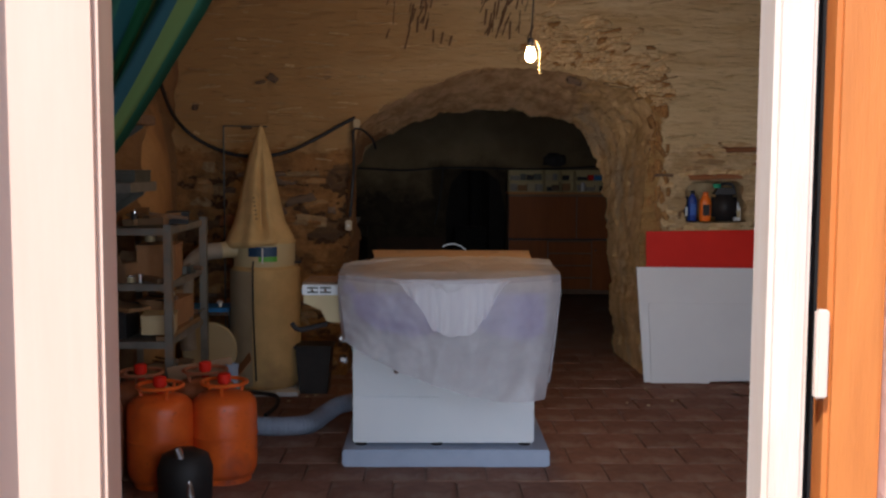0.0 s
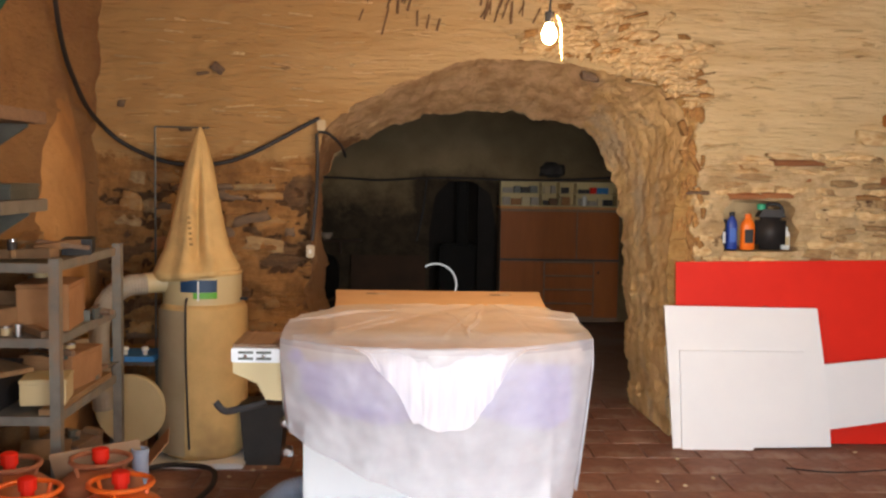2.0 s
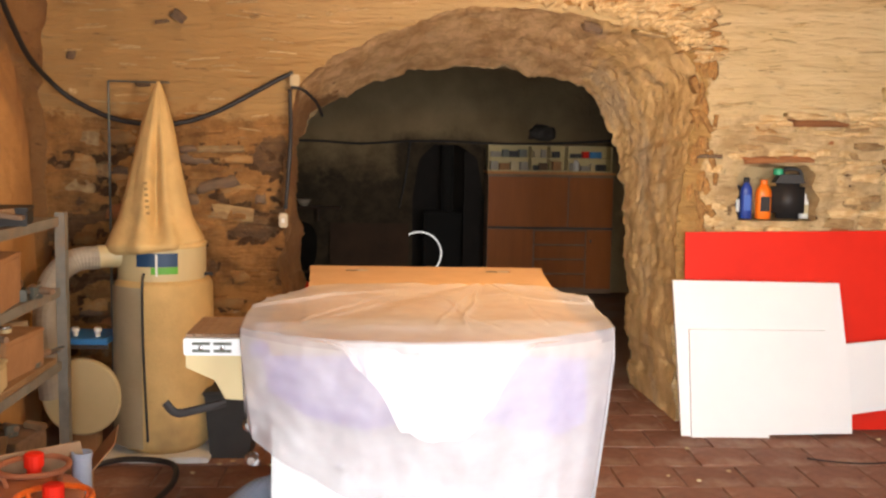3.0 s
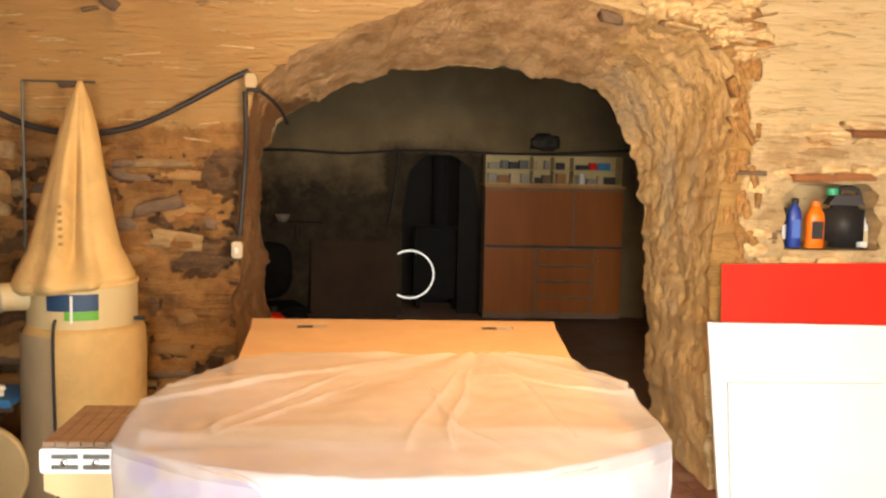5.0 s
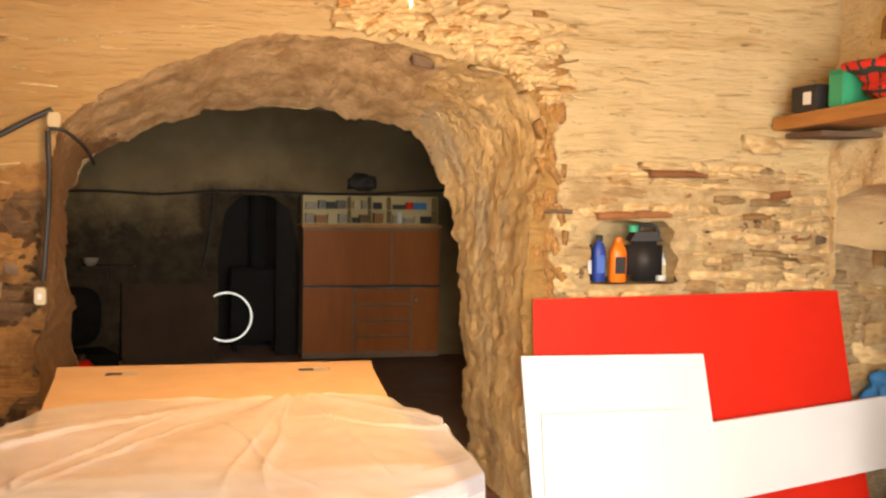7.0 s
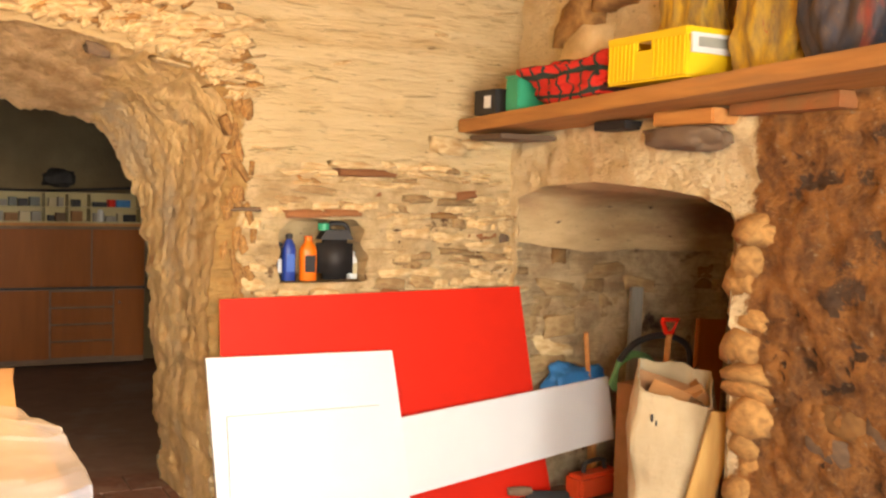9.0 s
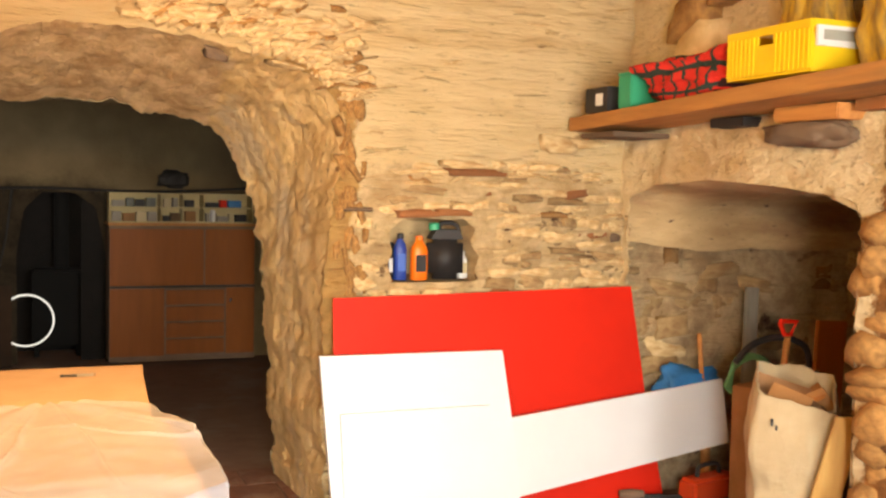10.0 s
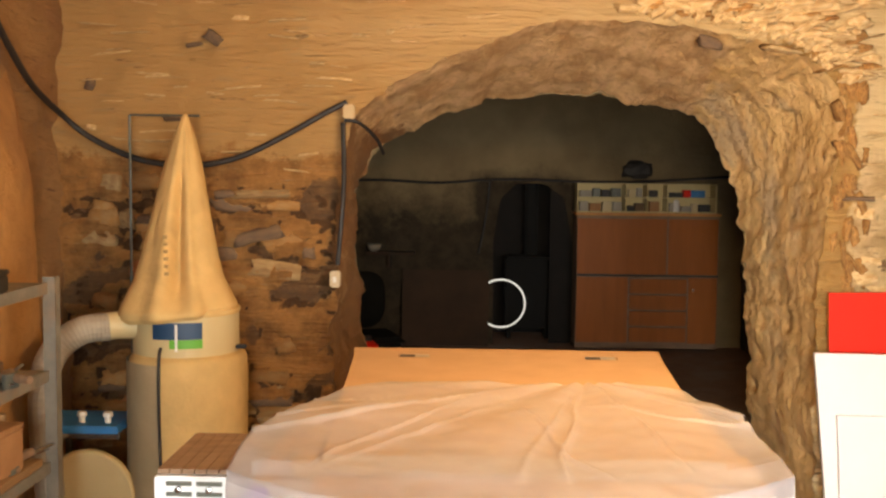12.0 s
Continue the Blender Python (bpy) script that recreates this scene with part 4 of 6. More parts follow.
part("strap", tubem([(-0.045, -0.208, 0.865), (-0.048, -0.228, 0.8), (-0.045, -0.232, 0.5), (-0.03, -0.236, 0.1)], 0.006, 6), BLACK, dc)
strip = bmesh.new()
low, high = [], []
for k in range(13):
    a = math.radians(165 + 92 * k / 12)
    low.append(strip.verts.new((0.236 * math.cos(a), 0.236 * math.sin(a), 0.06)))
    high.append(strip.verts.new((0.232 * math.cos(a), 0.232 * math.sin(a), 0.80)))
for k in range(12):
    strip.faces.new((low[k], low[k + 1], high[k + 1], high[k]))
part("side_panel", strip, mat("grey_beige_cloth", (0.40, 0.31, 0.19), (0.34, 0.26, 0.15), 5.0, 0.8, 0.2), dc, "greyer side panel of the bag", smooth=True)
for k in range(6):
    part("print_mark", boxm((-0.008, -0.001, -0.006), (0.008, 0.001, 0.006), m=pose(-0.028 - 0.006 * k, -0.166 + 0.017 * k - 0.02, 1.135 + 0.026 * k, -16, 0, 14)), mat("faded_print", (0.30, 0.20, 0.08), (0.26, 0.17, 0.07), 9.0, 0.8), dc, "faded printed mark")
part("clip", boxm((0.195, -0.06, 0.84), (0.235, -0.04, 0.855), 0.003), BLACK, dc)
part("inlet", tubem([(-0.15, -0.08, 0.93), (-0.24, -0.1, 0.93), (-0.28, -0.11, 0.925)], 0.052, 16), CREAM, dc, smooth=True)
part("hose", tubem([(-0.27, -0.11, 0.925), (-0.36, -0.15, 0.915), (-0.44, -0.19, 0.85), (-0.475, -0.22, 0.74), (-0.475, -0.23, 0.55), (-0.46, -0.22, 0.3)], 0.052, 16, 0.03, 14), GREY_HOSE, dc, "ribbed grey suction hose")
rod = thing("wire_hanger", "thin steel rod frame fixed to the plastered wall", "rod", (-1.4, 7.1, 1.7))
under(rod, part("rod", tubem([(-1.43, 7.12, 0.0), (-1.43, 7.12, 1.74)], 0.006, 6, per=0), GREY_STEEL, rod))
under(rod, part("arm", tubem([(-1.43, 7.12, 1.74), (-1.12, 7.05, 1.735)], 0.005, 6, per=0), GREY_STEEL, rod))

# ---- floor things on the west side ----
duct = thing("floor_hose", "pale blue-grey flexible hose lying across the floor to the machine", "hose", (-0.8, 5.6, 0.0))
under(duct, part("hose", tubem([(-1.05, 5.62, 0.05), (-0.82, 5.60, 0.05), (-0.68, 5.66, 0.05), (-0.62, 5.82, 0.06), (-0.54, 5.93, 0.09), (-0.40, 5.93, 0.12)], 0.05, 16, 0.05, 16), HOSE_M, duct))
cable = thing("power_cable", "thick black cable curled on the floor by the dust collector", "cable", (-1.15, 6.3, 0))
under(cable, part("cable", tubem([(-1.35, 6.45, 0.02), (-1.2, 6.5, 0.035), (-1.0, 6.45, 0.03), (-0.95, 6.25, 0.015), (-0.98, 6.0, 0.012)], 0.013, 8), BLACK, cable))
crate = thing("bin", "black plastic bin standing between the collector and the pier", "bin", (-0.77, 6.72, 0))
part("body", prism([(-0.09, 0.0), (0.09, 0.0), (0.115, 0.30), (-0.115, 0.30)], "y", -0.1, 0.1), BLACK, crate)
part("rim", boxm((-0.125, -0.11, 0.29), (0.125, 0.11, 0.315), 0.008), BLACK, crate)


DUSTY = mat("dusty_orange_paint", (0.40, 0.14, 0.06), (0.30, 0.10, 0.045), 7.0, 0.6, 0.2, big=(0.30, 0.20, 0.14), pits=(0.14, 0.06, 0.03))


def gas_bottle(at, turn, dusty=False):
    paint = DUSTY if dusty else ORANGE
    ob = thing("gas_cylinder", "dusty orange butane gas cylinder among others on the floor" if dusty else "orange butane gas cylinder with a collar and valve", "gas cylinder", at, turn, "gas cylinders")
    part("body", lathem([(0.11, 0.02), (0.135, 0.03), (0.148, 0.06), (0.15, 0.10), (0.15, 0.35), (0.144, 0.382), (0.12, 0.405), (0.06, 0.42), (0.03, 0.425)], 30), paint, ob, smooth=True)
    part("foot_ring", lathem([(0.118, 0.0), (0.122, 0.0), (0.122, 0.035), (0.118, 0.035)], 24, cap=False), paint, ob)
    part("weld_band", lathem([(0.151, 0.212), (0.1535, 0.216), (0.1535, 0.224), (0.151, 0.228)], 30, cap=False), paint, ob)
    collar = part("collar", tubem([(0.105 * math.cos(math.tau * k / 20), 0.105 * math.sin(math.tau * k / 20), 0.462) for k in range(21)], 0.009, 8, per=0), paint, ob)
    for k in range(3):
        a = math.tau * k / 3 + 0.4
        part("collar_post", tubem([(0.085 * math.cos(a), 0.085 * math.sin(a), 0.41), (0.10 * math.cos(a), 0.10 * math.sin(a), 0.460)], 0.008, 6, per=0), paint, collar)
    part("valve", lathem([(0.022, 0.43), (0.022, 0.46), (0.03, 0.462), (0.03, 0.50), (0.02, 0.505)], 14), RED_BOARD, ob, "bright red valve cap")
    return ob


for at, turn, d in (((-0.98, 4.82, 0), 10, False), ((-1.26, 4.74, 0), 40, False), ((-1.13, 5.10, 0), 80, True), ((-1.43, 5.03, 0), 10, True), ((-1.57, 4.68, 0), 60, True)):
    gas_bottle(at, turn, d)
vac = thing("workshop_vacuum", "black canister with grey metal tube before the gas cylinders", "vacuum cleaner", (-1.08, 4.45, 0))
part("body", lathem([(0.09, 0.0), (0.115, 0.02), (0.12, 0.16), (0.10, 0.22), (0.05, 0.245)], 20), BLACK, vac, smooth=True)
part("tube", tubem([(0.05, -0.1, 0.03), (0.03, -0.09, 0.15), (-0.02, -0.06, 0.26)], 0.02, 10), CHROME, vac, "dull metal tube")
pipe = thing("pipe", "blue-grey plastic pipe standing behind the gas cylinders", "pipe", (-1.02, 5.22, 0))
part("tube", lathem([(0.030, 0), (0.030, 0.45), (0.033, 0.452), (0.033, 0.47), (0.027, 0.47), (0.027, 0.3)], 18, cap=False), HOSE_M, pipe, smooth=False)
box1 = thing("carton", "open brown cardboard carton behind the gas cylinders", "box", (-1.2, 5.36, 0), 12)
part("body", boxm((-0.16, -0.12, 0), (0.16, 0.12, 0.37)), CARD, box1)
part("flap", boxm((-0.16, -0.002, -0.005), (0.16, 0.002, 0.13), m=pose(0, -0.122, 0.372, 28, -8)), MDF, box1)
part("flap", boxm((-0.002, -0.12, 0), (0.002, 0.12, 0.13), m=pose(0.162, 0, 0.372, 0, 40)), CARD, box1)
disc = thing("sanding_disc", "round cream sanding disc machine guard standing behind the rack", "disc", (-1.434, 6.62, 0.29))
part("disc", lathem([(0.02, -0.02), (0.17, -0.02), (0.178, -0.01), (0.178, 0.012), (0.17, 0.02), (0.02, 0.02)], 36, pose(0, 0, 0, 90)), CREAM, disc, smooth=False)
part("stand", boxm((-0.06, 0.025, -0.29), (0.06, 0.10, -0.02), 0.01), CARD, disc)
tray = thing("tool_tray", "blue tray with a steel edge and pale knobs on a ledge", "tray", (-1.475, 6.72, 0.53))
part("pan", boxm((-0.16, -0.12, 0.0), (0.16, 0.14, 0.03), 0.006), SKY_BLUE, tray)
part("edge", boxm((-0.17, -0.135, -0.012), (0.17, -0.122, 0.006), 0.002), CHROME, tray)
part("leg", boxm((-0.13, 0.11, -0.5), (-0.11, 0.13, 0)), GREY_STEEL, tray)
part("leg", boxm((0.12, 0.11, -0.5), (0.14, 0.13, 0)), GREY_STEEL, tray)
for k in range(3):
    part("knob", lathem([(0.012, 0.03), (0.012, 0.05), (0.02, 0.055), (0.016, 0.07)], 12, pose(-0.1 + 0.1 * k, -0.05, 0)), WHITE_P, tray)

# ---- steel rack on the west wall ----
rack = thing("steel_rack", "grey slotted steel rack full of tools along the plastered wall", "shelving rack", (-1.55, 5.75, 0))
RX0, RX1, RY0, RY1 = -1.74, -1.36, 5.30, 6.12
for x in (RX0, RX1):
    for y in (RY0, RY1):
        bm = bmesh.new()
        box(bm, (x - 0.02, y - 0.002, 0), (x + 0.02, y + 0.002, 1.17))
        box(bm, (x - (0.02 if x < -1.5 else -0.017), y - 0.001, 0), (x - (0.017 if x < -1.5 else -0.02), y + 0.038, 1.17))
        under(rack, part("post", bm, RACK_STEEL, rack))
LEVELS = (0.12, 0.565, 0.865, 1.15)
for z in LEVELS:
    bm = bmesh.new()
    box(bm, (RX0, RY0 + 0.003, z - 0.004), (RX1 - 0.018, RY1, z))
    box(bm, (RX0, RY0 + 0.003, z - 0.035), (RX1, RY0 + 0.006, z - 0.004))
    box(bm, (RX1 - 0.006, RY0, z - 0.035), (RX1 - 0.003, RY1, z + 0.002))
    under(rack, part("shelf", bm, RACK_STEEL, rack))
OLD_WOOD = mat("old_wood", (0.34, 0.20, 0.09), (0.22, 0.12, 0.05), 6.0, 0.8, 0.3, stretch=(5, 1, 5))


def carton(label, at, size, turn, material=CARD, lean=0.0, lidded=True):
    """A worn box with a loose lid or two raised flaps."""
    w, d, h = size
    ob = thing("carton", label, "box", at, turn, "things on the rack")
    part("body", boxm((-w / 2, -d / 2, 0), (w / 2, d / 2, h), 0.004), material, ob)
    if lidded:
        part("lid", boxm((-w / 2 - 0.003, -d / 2 - 0.003, h + 0.001), (w / 2 + 0.003, d / 2 + 0.003, h + 0.016), 0.003, pose(0, 0, 0, 0, lean)), material, ob)
    else:
        for sy, tilt in ((-1, 35), (1, -50)):
            part("flap", boxm((-w / 2, -0.002, 0), (w / 2, 0.002, d * 0.4), m=pose(0, sy * d / 2, h, tilt)), material, ob)
    return ob


def timber(label, at, length, w, h, turn, tilt=0, material=OLD_WOOD):
    ob = thing("offcut", label, "timber", at, turn, "things on the rack")
    part("wood", boxm((-w / 2, -length / 2, 0), (w / 2, length / 2, h), 0.003, pose(0, 0, 0, tilt)), material, ob)
    return ob


def tin(label, at, radius, h, material):
    ob = thing("tin", label, "tin", at, 0, "things on the rack")
    part("body", lathem([(radius, 0), (radius, h)], 20), material, ob)
    part("rim", lathem([(radius + 0.002, h - 0.006), (radius + 0.002, h + 0.003), (radius * 0.8, h + 0.003)], 20), CHROME, ob)
    return ob


def clamp(label, at, length, turn):
    ob = thing("clamp", label, "tool", at, turn, "things on the rack")
    part("bar", boxm((-0.008, -length / 2, 0.01), (0.008, length / 2, 0.018)), CHROME, ob)
    part("jaw", boxm((-0.02, -length / 2, 0.0), (0.03, -length / 2 + 0.02, 0.045), 0.003), GREY_STEEL, ob)
    part("screw", lathem([(0.006, -0.05), (0.006, 0.07)], 10, pose(0.02, length / 2 - 0.05, 0.03, 90)), CHROME, ob)
    part("grip", lathem([(0.013, 0.07), (0.015, 0.11), (0.012, 0.15)], 12, pose(0.02, length / 2 - 0.05, 0.03, 90)), BROWN_SLAT, ob)
    return ob


under(rack, part("edge_board", boxm((RX1 - 0.07, RY0 + 0.02, 0.567), (RX1 - 0.01, RY1 - 0.05, 0.59)), OLD_WOOD, rack, "pale wooden board along the edge"))
RACK_CARD = mat("dusty_cardboard", (0.27, 0.155, 0.075), (0.19, 0.105, 0.05), 7.0, 0.85, 0.2, big=(0.14, 0.08, 0.04))
Z1, Z2, Z3, Z4 = (z + 0.001 for z in LEVELS)
carton("brown cardboard carton leaning at the end of the middle rack shelf", (-1.48, 5.62, Z3), (0.20, 0.30, 0.17), 6)
carton("open brown carton on the middle rack shelf", (-1.64, 5.42, Z3), (0.14, 0.18, 0.10), -14, RACK_CARD, 0, False)
carton("dark metal cash box on the middle rack shelf", (-1.60, 5.95, Z3), (0.18, 0.22, 0.12), 8, GREY_STEEL)
tin("small shiny tin standing on the middle rack shelf", (-1.52, 5.36, Z3), 0.022, 0.045, CHROME)
tin("small shiny tin standing on the middle rack shelf", (-1.57, 5.37, Z3), 0.018, 0.035, CREAM)
clamp("steel bar clamp lying on the middle rack shelf", (-1.42, 5.90, Z3), 0.30, 8)
carton("cream enamelled tool box on the lower rack shelf", (-1.45, 5.47, Z2 + 0.026), (0.17, 0.20, 0.085), 10, CREAM)
carton("brown cardboard carton on the lower rack shelf", (-1.50, 5.80, Z2 + 0.026), (0.22, 0.32, 0.13), -5)
carton("dark plastic case on the lower rack shelf", (-1.66, 5.50, Z2), (0.12, 0.24, 0.15), 0, BLACK)
timber("weathered brown plank on the lower rack shelf", (-1.62, 5.40, Z2 + 0.16), 0.24, 0.16, 0.02, 60, 4)
timber("pale orange offcut on the lower rack shelf", (-1.66, 5.84, Z2), 0.40, 0.05, 0.05, 3, 0, PINE)
clamp("steel bar clamp on the lower rack shelf", (-1.40, 6.02, Z2 + 0.03), 0.24, -14)
timber("long pale board lying on the bottom rack shelf", (-1.48, 5.70, Z1), 0.76, 0.10, 0.03, 2, 0, PINE)
timber("dark old board lying on the bottom rack shelf", (-1.62, 5.68, Z1), 0.70, 0.12, 0.04, -3)
carton("brown cardboard carton on the bottom rack shelf", (-1.50, 5.50, Z1 + 0.032), (0.20, 0.24, 0.16), 9, RACK_CARD, 0, False)
carton("dark metal case on the bottom rack shelf", (-1.52, 5.90, Z1 + 0.042), (0.22, 0.26, 0.15), -6, BROWN_SLAT)
tin("small cream tin on the bottom rack shelf", (-1.42, 5.38, Z1 + 0.03), 0.035, 0.08, CREAM)
for k, (x, y, w, h, tn) in enumerate(((-1.60, 5.50, 0.07, 0.03, 40), (-1.50, 5.42, 0.06, 0.035, 75), (-1.56, 5.62, 0.08, 0.025, 20), (-1.46, 5.60, 0.05, 0.03, -30), (-1.63, 5.80, 0.08, 0.03, 12))):
    timber("short old offcut heaped on top of the rack", (x, y, Z4 + 0.01 * k), 0.24, w, h, tn, 3 * k - 6, (OLD_WOOD, RACK_CARD)[k % 2])
carton("black box on top of the steel rack", (-1.42, 5.78, Z4), (0.12, 0.18, 0.05), 12, BLACK)

rnd = random.Random(17)
for k in range(26):
    zz = (Z1 + 0.21, Z2 + 0.16, Z3 + 0.175, Z4 + 0.04)[k % 4] if k < 14 else (Z1, Z2, Z3)[k % 3]
    at = (rnd.uniform(-1.68, -1.42), rnd.uniform(5.38, 6.02), zz)
    if k % 5 == 0:
        clamp("rusty bar clamp among the clutter on the rack", at, rnd.uniform(0.12, 0.2), rnd.uniform(0, 180))
    elif k % 5 == 1:
        tin("small worn tin among the clutter on the rack", at, rnd.uniform(0.015, 0.03), rnd.uniform(0.03, 0.07), rnd.choice((CREAM, CHROME, BLACK)))
    else:
        timber("short dark offcut among the clutter on the rack", at, rnd.uniform(0.08, 0.24), rnd.uniform(0.02, 0.05), rnd.uniform(0.012, 0.03), rnd.uniform(0, 180), rnd.uniform(-4, 8), rnd.choice((OLD_WOOD, OLD_WOOD, BROWN_SLAT, RACK_CARD)))

# ---- dark board shelves above the rack ----
ledge = thing("board_shelf", "grey board shelf on iron brackets above the steel rack", "shelf", (-1.62, 5.3, 1.45))
for z in (1.335, 1.685):
    under(ledge, part("board", boxm((-1.77, 5.16, z), (-1.50, 5.65, z + 0.05), 0.004), RACK_STEEL if z < 1.6 else BROWN_SLAT, ledge))
    for y in (5.25, 5.55):
        under(ledge, part("bracket", prism([(-1.775, z - 0.16), (-1.775, z - 0.003), (-1.54, z - 0.003), (-1.54, z - 0.015), (-1.755, z - 0.16)], "y", y - 0.008, y + 0.008), GREY_STEEL, ledge))
carton("dark brown box on the board shelf", (-1.63, 5.46, 1.386), (0.22, 0.30, 0.045), 0, GREY_STEEL)

# ---- cables, socket and bulb ----
wire = thing("wall_cable", "thick black cable sagging along the plastered wall", "cable", (-1.2, W, 1.6))
under(wire, part("cable", tubem([(-1.70, 6.2, 2.85), (-1.72, 6.4, 2.33), (-1.73, 6.55, 2.09), (-1.73, 6.72, 1.94), (-1.73, 6.90, 1.83), (-1.72, 7.12, 1.745), (-1.64, 7.19, 1.66), (-1.50, 7.21, 1.585), (-1.38, 7.22, 1.548), (-1.25, 7.22, 1.535), (-1.10, 7.22, 1.545), (-0.95, 7.22, 1.59), (-0.78, 7.22, 1.675), (-0.62, 7.22, 1.765), (-0.54, 7.22, 1.805)], 0.013, 8), BLACK, wire))
wire = thing("conduit", "thin dark conduit running down the arch edge to a white socket", "cable", (-0.55, W, 1.4))
under(wire, part("pipe", tubem([(-0.555, 7.21, 1.72), (-0.55, 7.20, 1.45), (-0.575, 7.20, 1.12)], 0.011, 8), BLACK, wire))
under(wire, part("branch", tubem([(-0.55, 7.21, 1.73), (-0.49, 7.22, 1.72), (-0.43, 7.35, 1.66), (-0.42, 7.6, 1.60)], 0.008, 8), BLACK, wire))
under(wire, part("junction_box", boxm((-0.555, 7.20, 1.735), (-0.505, 7.23, 1.795), 0.006), CANVAS, wire, "plaster-smeared junction box"))
sock = thing("switch", "small white switch box on the arch edge", "switch", (-0.585, 7.20, 1.06))
part("box", boxm((-0.022, -0.02, -0.035), (0.022, 0.025, 0.035), 0.006), mat("cream_plastic", (0.60, 0.50, 0.34), (0.54, 0.44, 0.29), 6.0, 0.5), sock)
part("toggle", boxm((-0.008, -0.026, -0.012), (0.008, -0.021, 0.012), 0.002), WHITE_P, sock)
lampo = thing("hanging_bulb", "bare glowing light bulb hanging on a wire from the ceiling", "light bulb", BULB)
part("glass", lathem([(0.004, -0.034), (0.016, -0.029), (0.025, -0.014), (0.026, 0.002), (0.021, 0.020), (0.014, 0.038)], 20), glow("bulb_glass", (1.0, 0.72, 0.35), 60), lampo, smooth=True).visible_shadow = False
part("socket", lathem([(0.016, 0.038), (0.018, 0.045), (0.018, 0.08), (0.008, 0.085)], 16), BLACK, lampo)
part("wire", tubem([(0.0, 0, 0.083), (0.012, 0, 0.3), (0.006, 0, 0.7), (0, 0, 1.40)], 0.004, 6), BLACK, lampo)
part("wire_tail", tubem([(0.03, -0.005, 0.07), (0.045, -0.005, 0.02), (0.045, -0.005, -0.05), (0.05, -0.005, -0.09)], 0.005, 6), CREAM, lampo)

# ---- striped curtain ----
CURT = bpy.data.materials.new("striped_cloth")
CURT.use_nodes = True
nt = CURT.node_tree
tc = nt.nodes.new("ShaderNodeTexCoord")
sp = nt.nodes.new("ShaderNodeSeparateXYZ")
ml = nt.nodes.new("ShaderNodeMath")
ml.operation = "MULTIPLY"
ml.inputs[1].default_value = 3.2
fr = nt.nodes.new("ShaderNodeMath")
fr.operation = "FRACT"
rp = nt.nodes.new("ShaderNodeValToRGB")
rp.color_ramp.interpolation = "CONSTANT"
els = rp.color_ramp.elements
els[0].position, els[0].color = 0.0, (0.042, 0.182, 0.126, 1)
els[1].position, els[1].color = 0.18, (0.154, 0.238, 0.070, 1)
for p, c in ((0.34, (0.021, 0.098, 0.126, 1)), (0.5, (0.028, 0.168, 0.126, 1)), (0.62, (0.196, 0.266, 0.084, 1)), (0.70, (0.028, 0.196, 0.084, 1)), (0.86, (0.017, 0.112, 0.126, 1))):
    e = els.new(p)
    e.color = c
nt.links.new(tc.outputs["UV"], sp.inputs[0])
nt.links.new(sp.outputs[0], ml.inputs[0])
nt.links.new(ml.outputs[0], fr.inputs[0])
nt.links.new(fr.outputs[0], rp.inputs[0])
nt.links.new(rp.outputs[0], nt.nodes["Principled BSDF"].inputs["Base Color"])
nt.nodes["Principled BSDF"].inputs["Roughness"].default_value = 0.85
curtain = thing("curtain", "green and turquoise striped cloth curtain gathered to the side", "curtain", (-1.4, 3.65, 2.5))
bm = bmesh.new()
uvl = bm.loops.layers.uv.new("uv")
EDGE = [(2.75, -0.45), (2.35, -0.60), (2.0, -0.785), (1.75, -0.94), (1.57, -1.06), (1.33, -1.24), (1.15, -1.30), (0.85, -1.22), (0.5, -1.15), (0.1, -1.12)]
rows = []
for k in range(61):
    z = 2.75 - 2.65 * k / 60
    xe = np.interp(-z, [-a for a, b in EDGE], [b for a, b in EDGE])
    row = []
    for i in range(61):
        u = i / 60
        x = xe + (-1.74 - xe) * u
        row.append((bm.verts.new((x, 3.65 + 0.045 * math.sin(u * 34 + 0.6 * math.sin(z * 3)) + 0.02 * math.sin(u * 15 + z * 2), z + 0.03 * math.sin(u * 9))), u, z))
    rows.append(row)
for a, b in zip(rows, rows[1:]):
    for i in range(60):
        f = bm.faces.new((a[i][0], a[i + 1][0], b[i + 1][0], b[i][0]))
        for lp, q in zip(f.loops, (a[i], a[i + 1], b[i + 1], b[i])):
            lp[uvl].uv = (q[1], q[2])
under(curtain, part("cloth", bm, CURT, curtain, smooth=True))
under(curtain, part("rod", tubem([(-1.76, 3.65, 2.79), (-0.3, 3.65, 2.79)], 0.012, 8, per=0), GREY_STEEL, curtain))

# ---- shelf on the east wall ----
shelf = thing("wall_shelf", "thick rough wooden wall shelf on beams above the side arch", "shelf", (2.8, 5.6, 1.9))


def shelf_z(y):
    return 1.812 + (7.22 - y) * 0.037


bm = boxm((2.66, 4.2, -0.0), (3.02, 7.24, 0.062), 0.004)
for v in bm.verts:
    v.co.z += shelf_z(v.co.y)
under(shelf, part("plank", bm, SHELF_WOOD, shelf))
under(shelf, part("beam", prism([(5.17, 1.828), (5.67, 1.828), (5.67, 1.866), (5.17, 1.884)], "x", 2.93, 3.10), RED_WOOD, shelf, "red-stained beam"))
under(shelf, part("block", boxm((2.88, 5.70, 1.800), (3.08, 6.04, 1.858), 0.006), PINE, shelf, "pale wooden packing block"))
under(shelf, part("wedge", boxm((2.90, 6.24, 1.80), (3.02, 6.46, 1.838), 0.004), BLACK, shelf))
bm = bmesh.new()
bmesh.ops.create_icosphere(bm, subdivisions=4, radius=1)
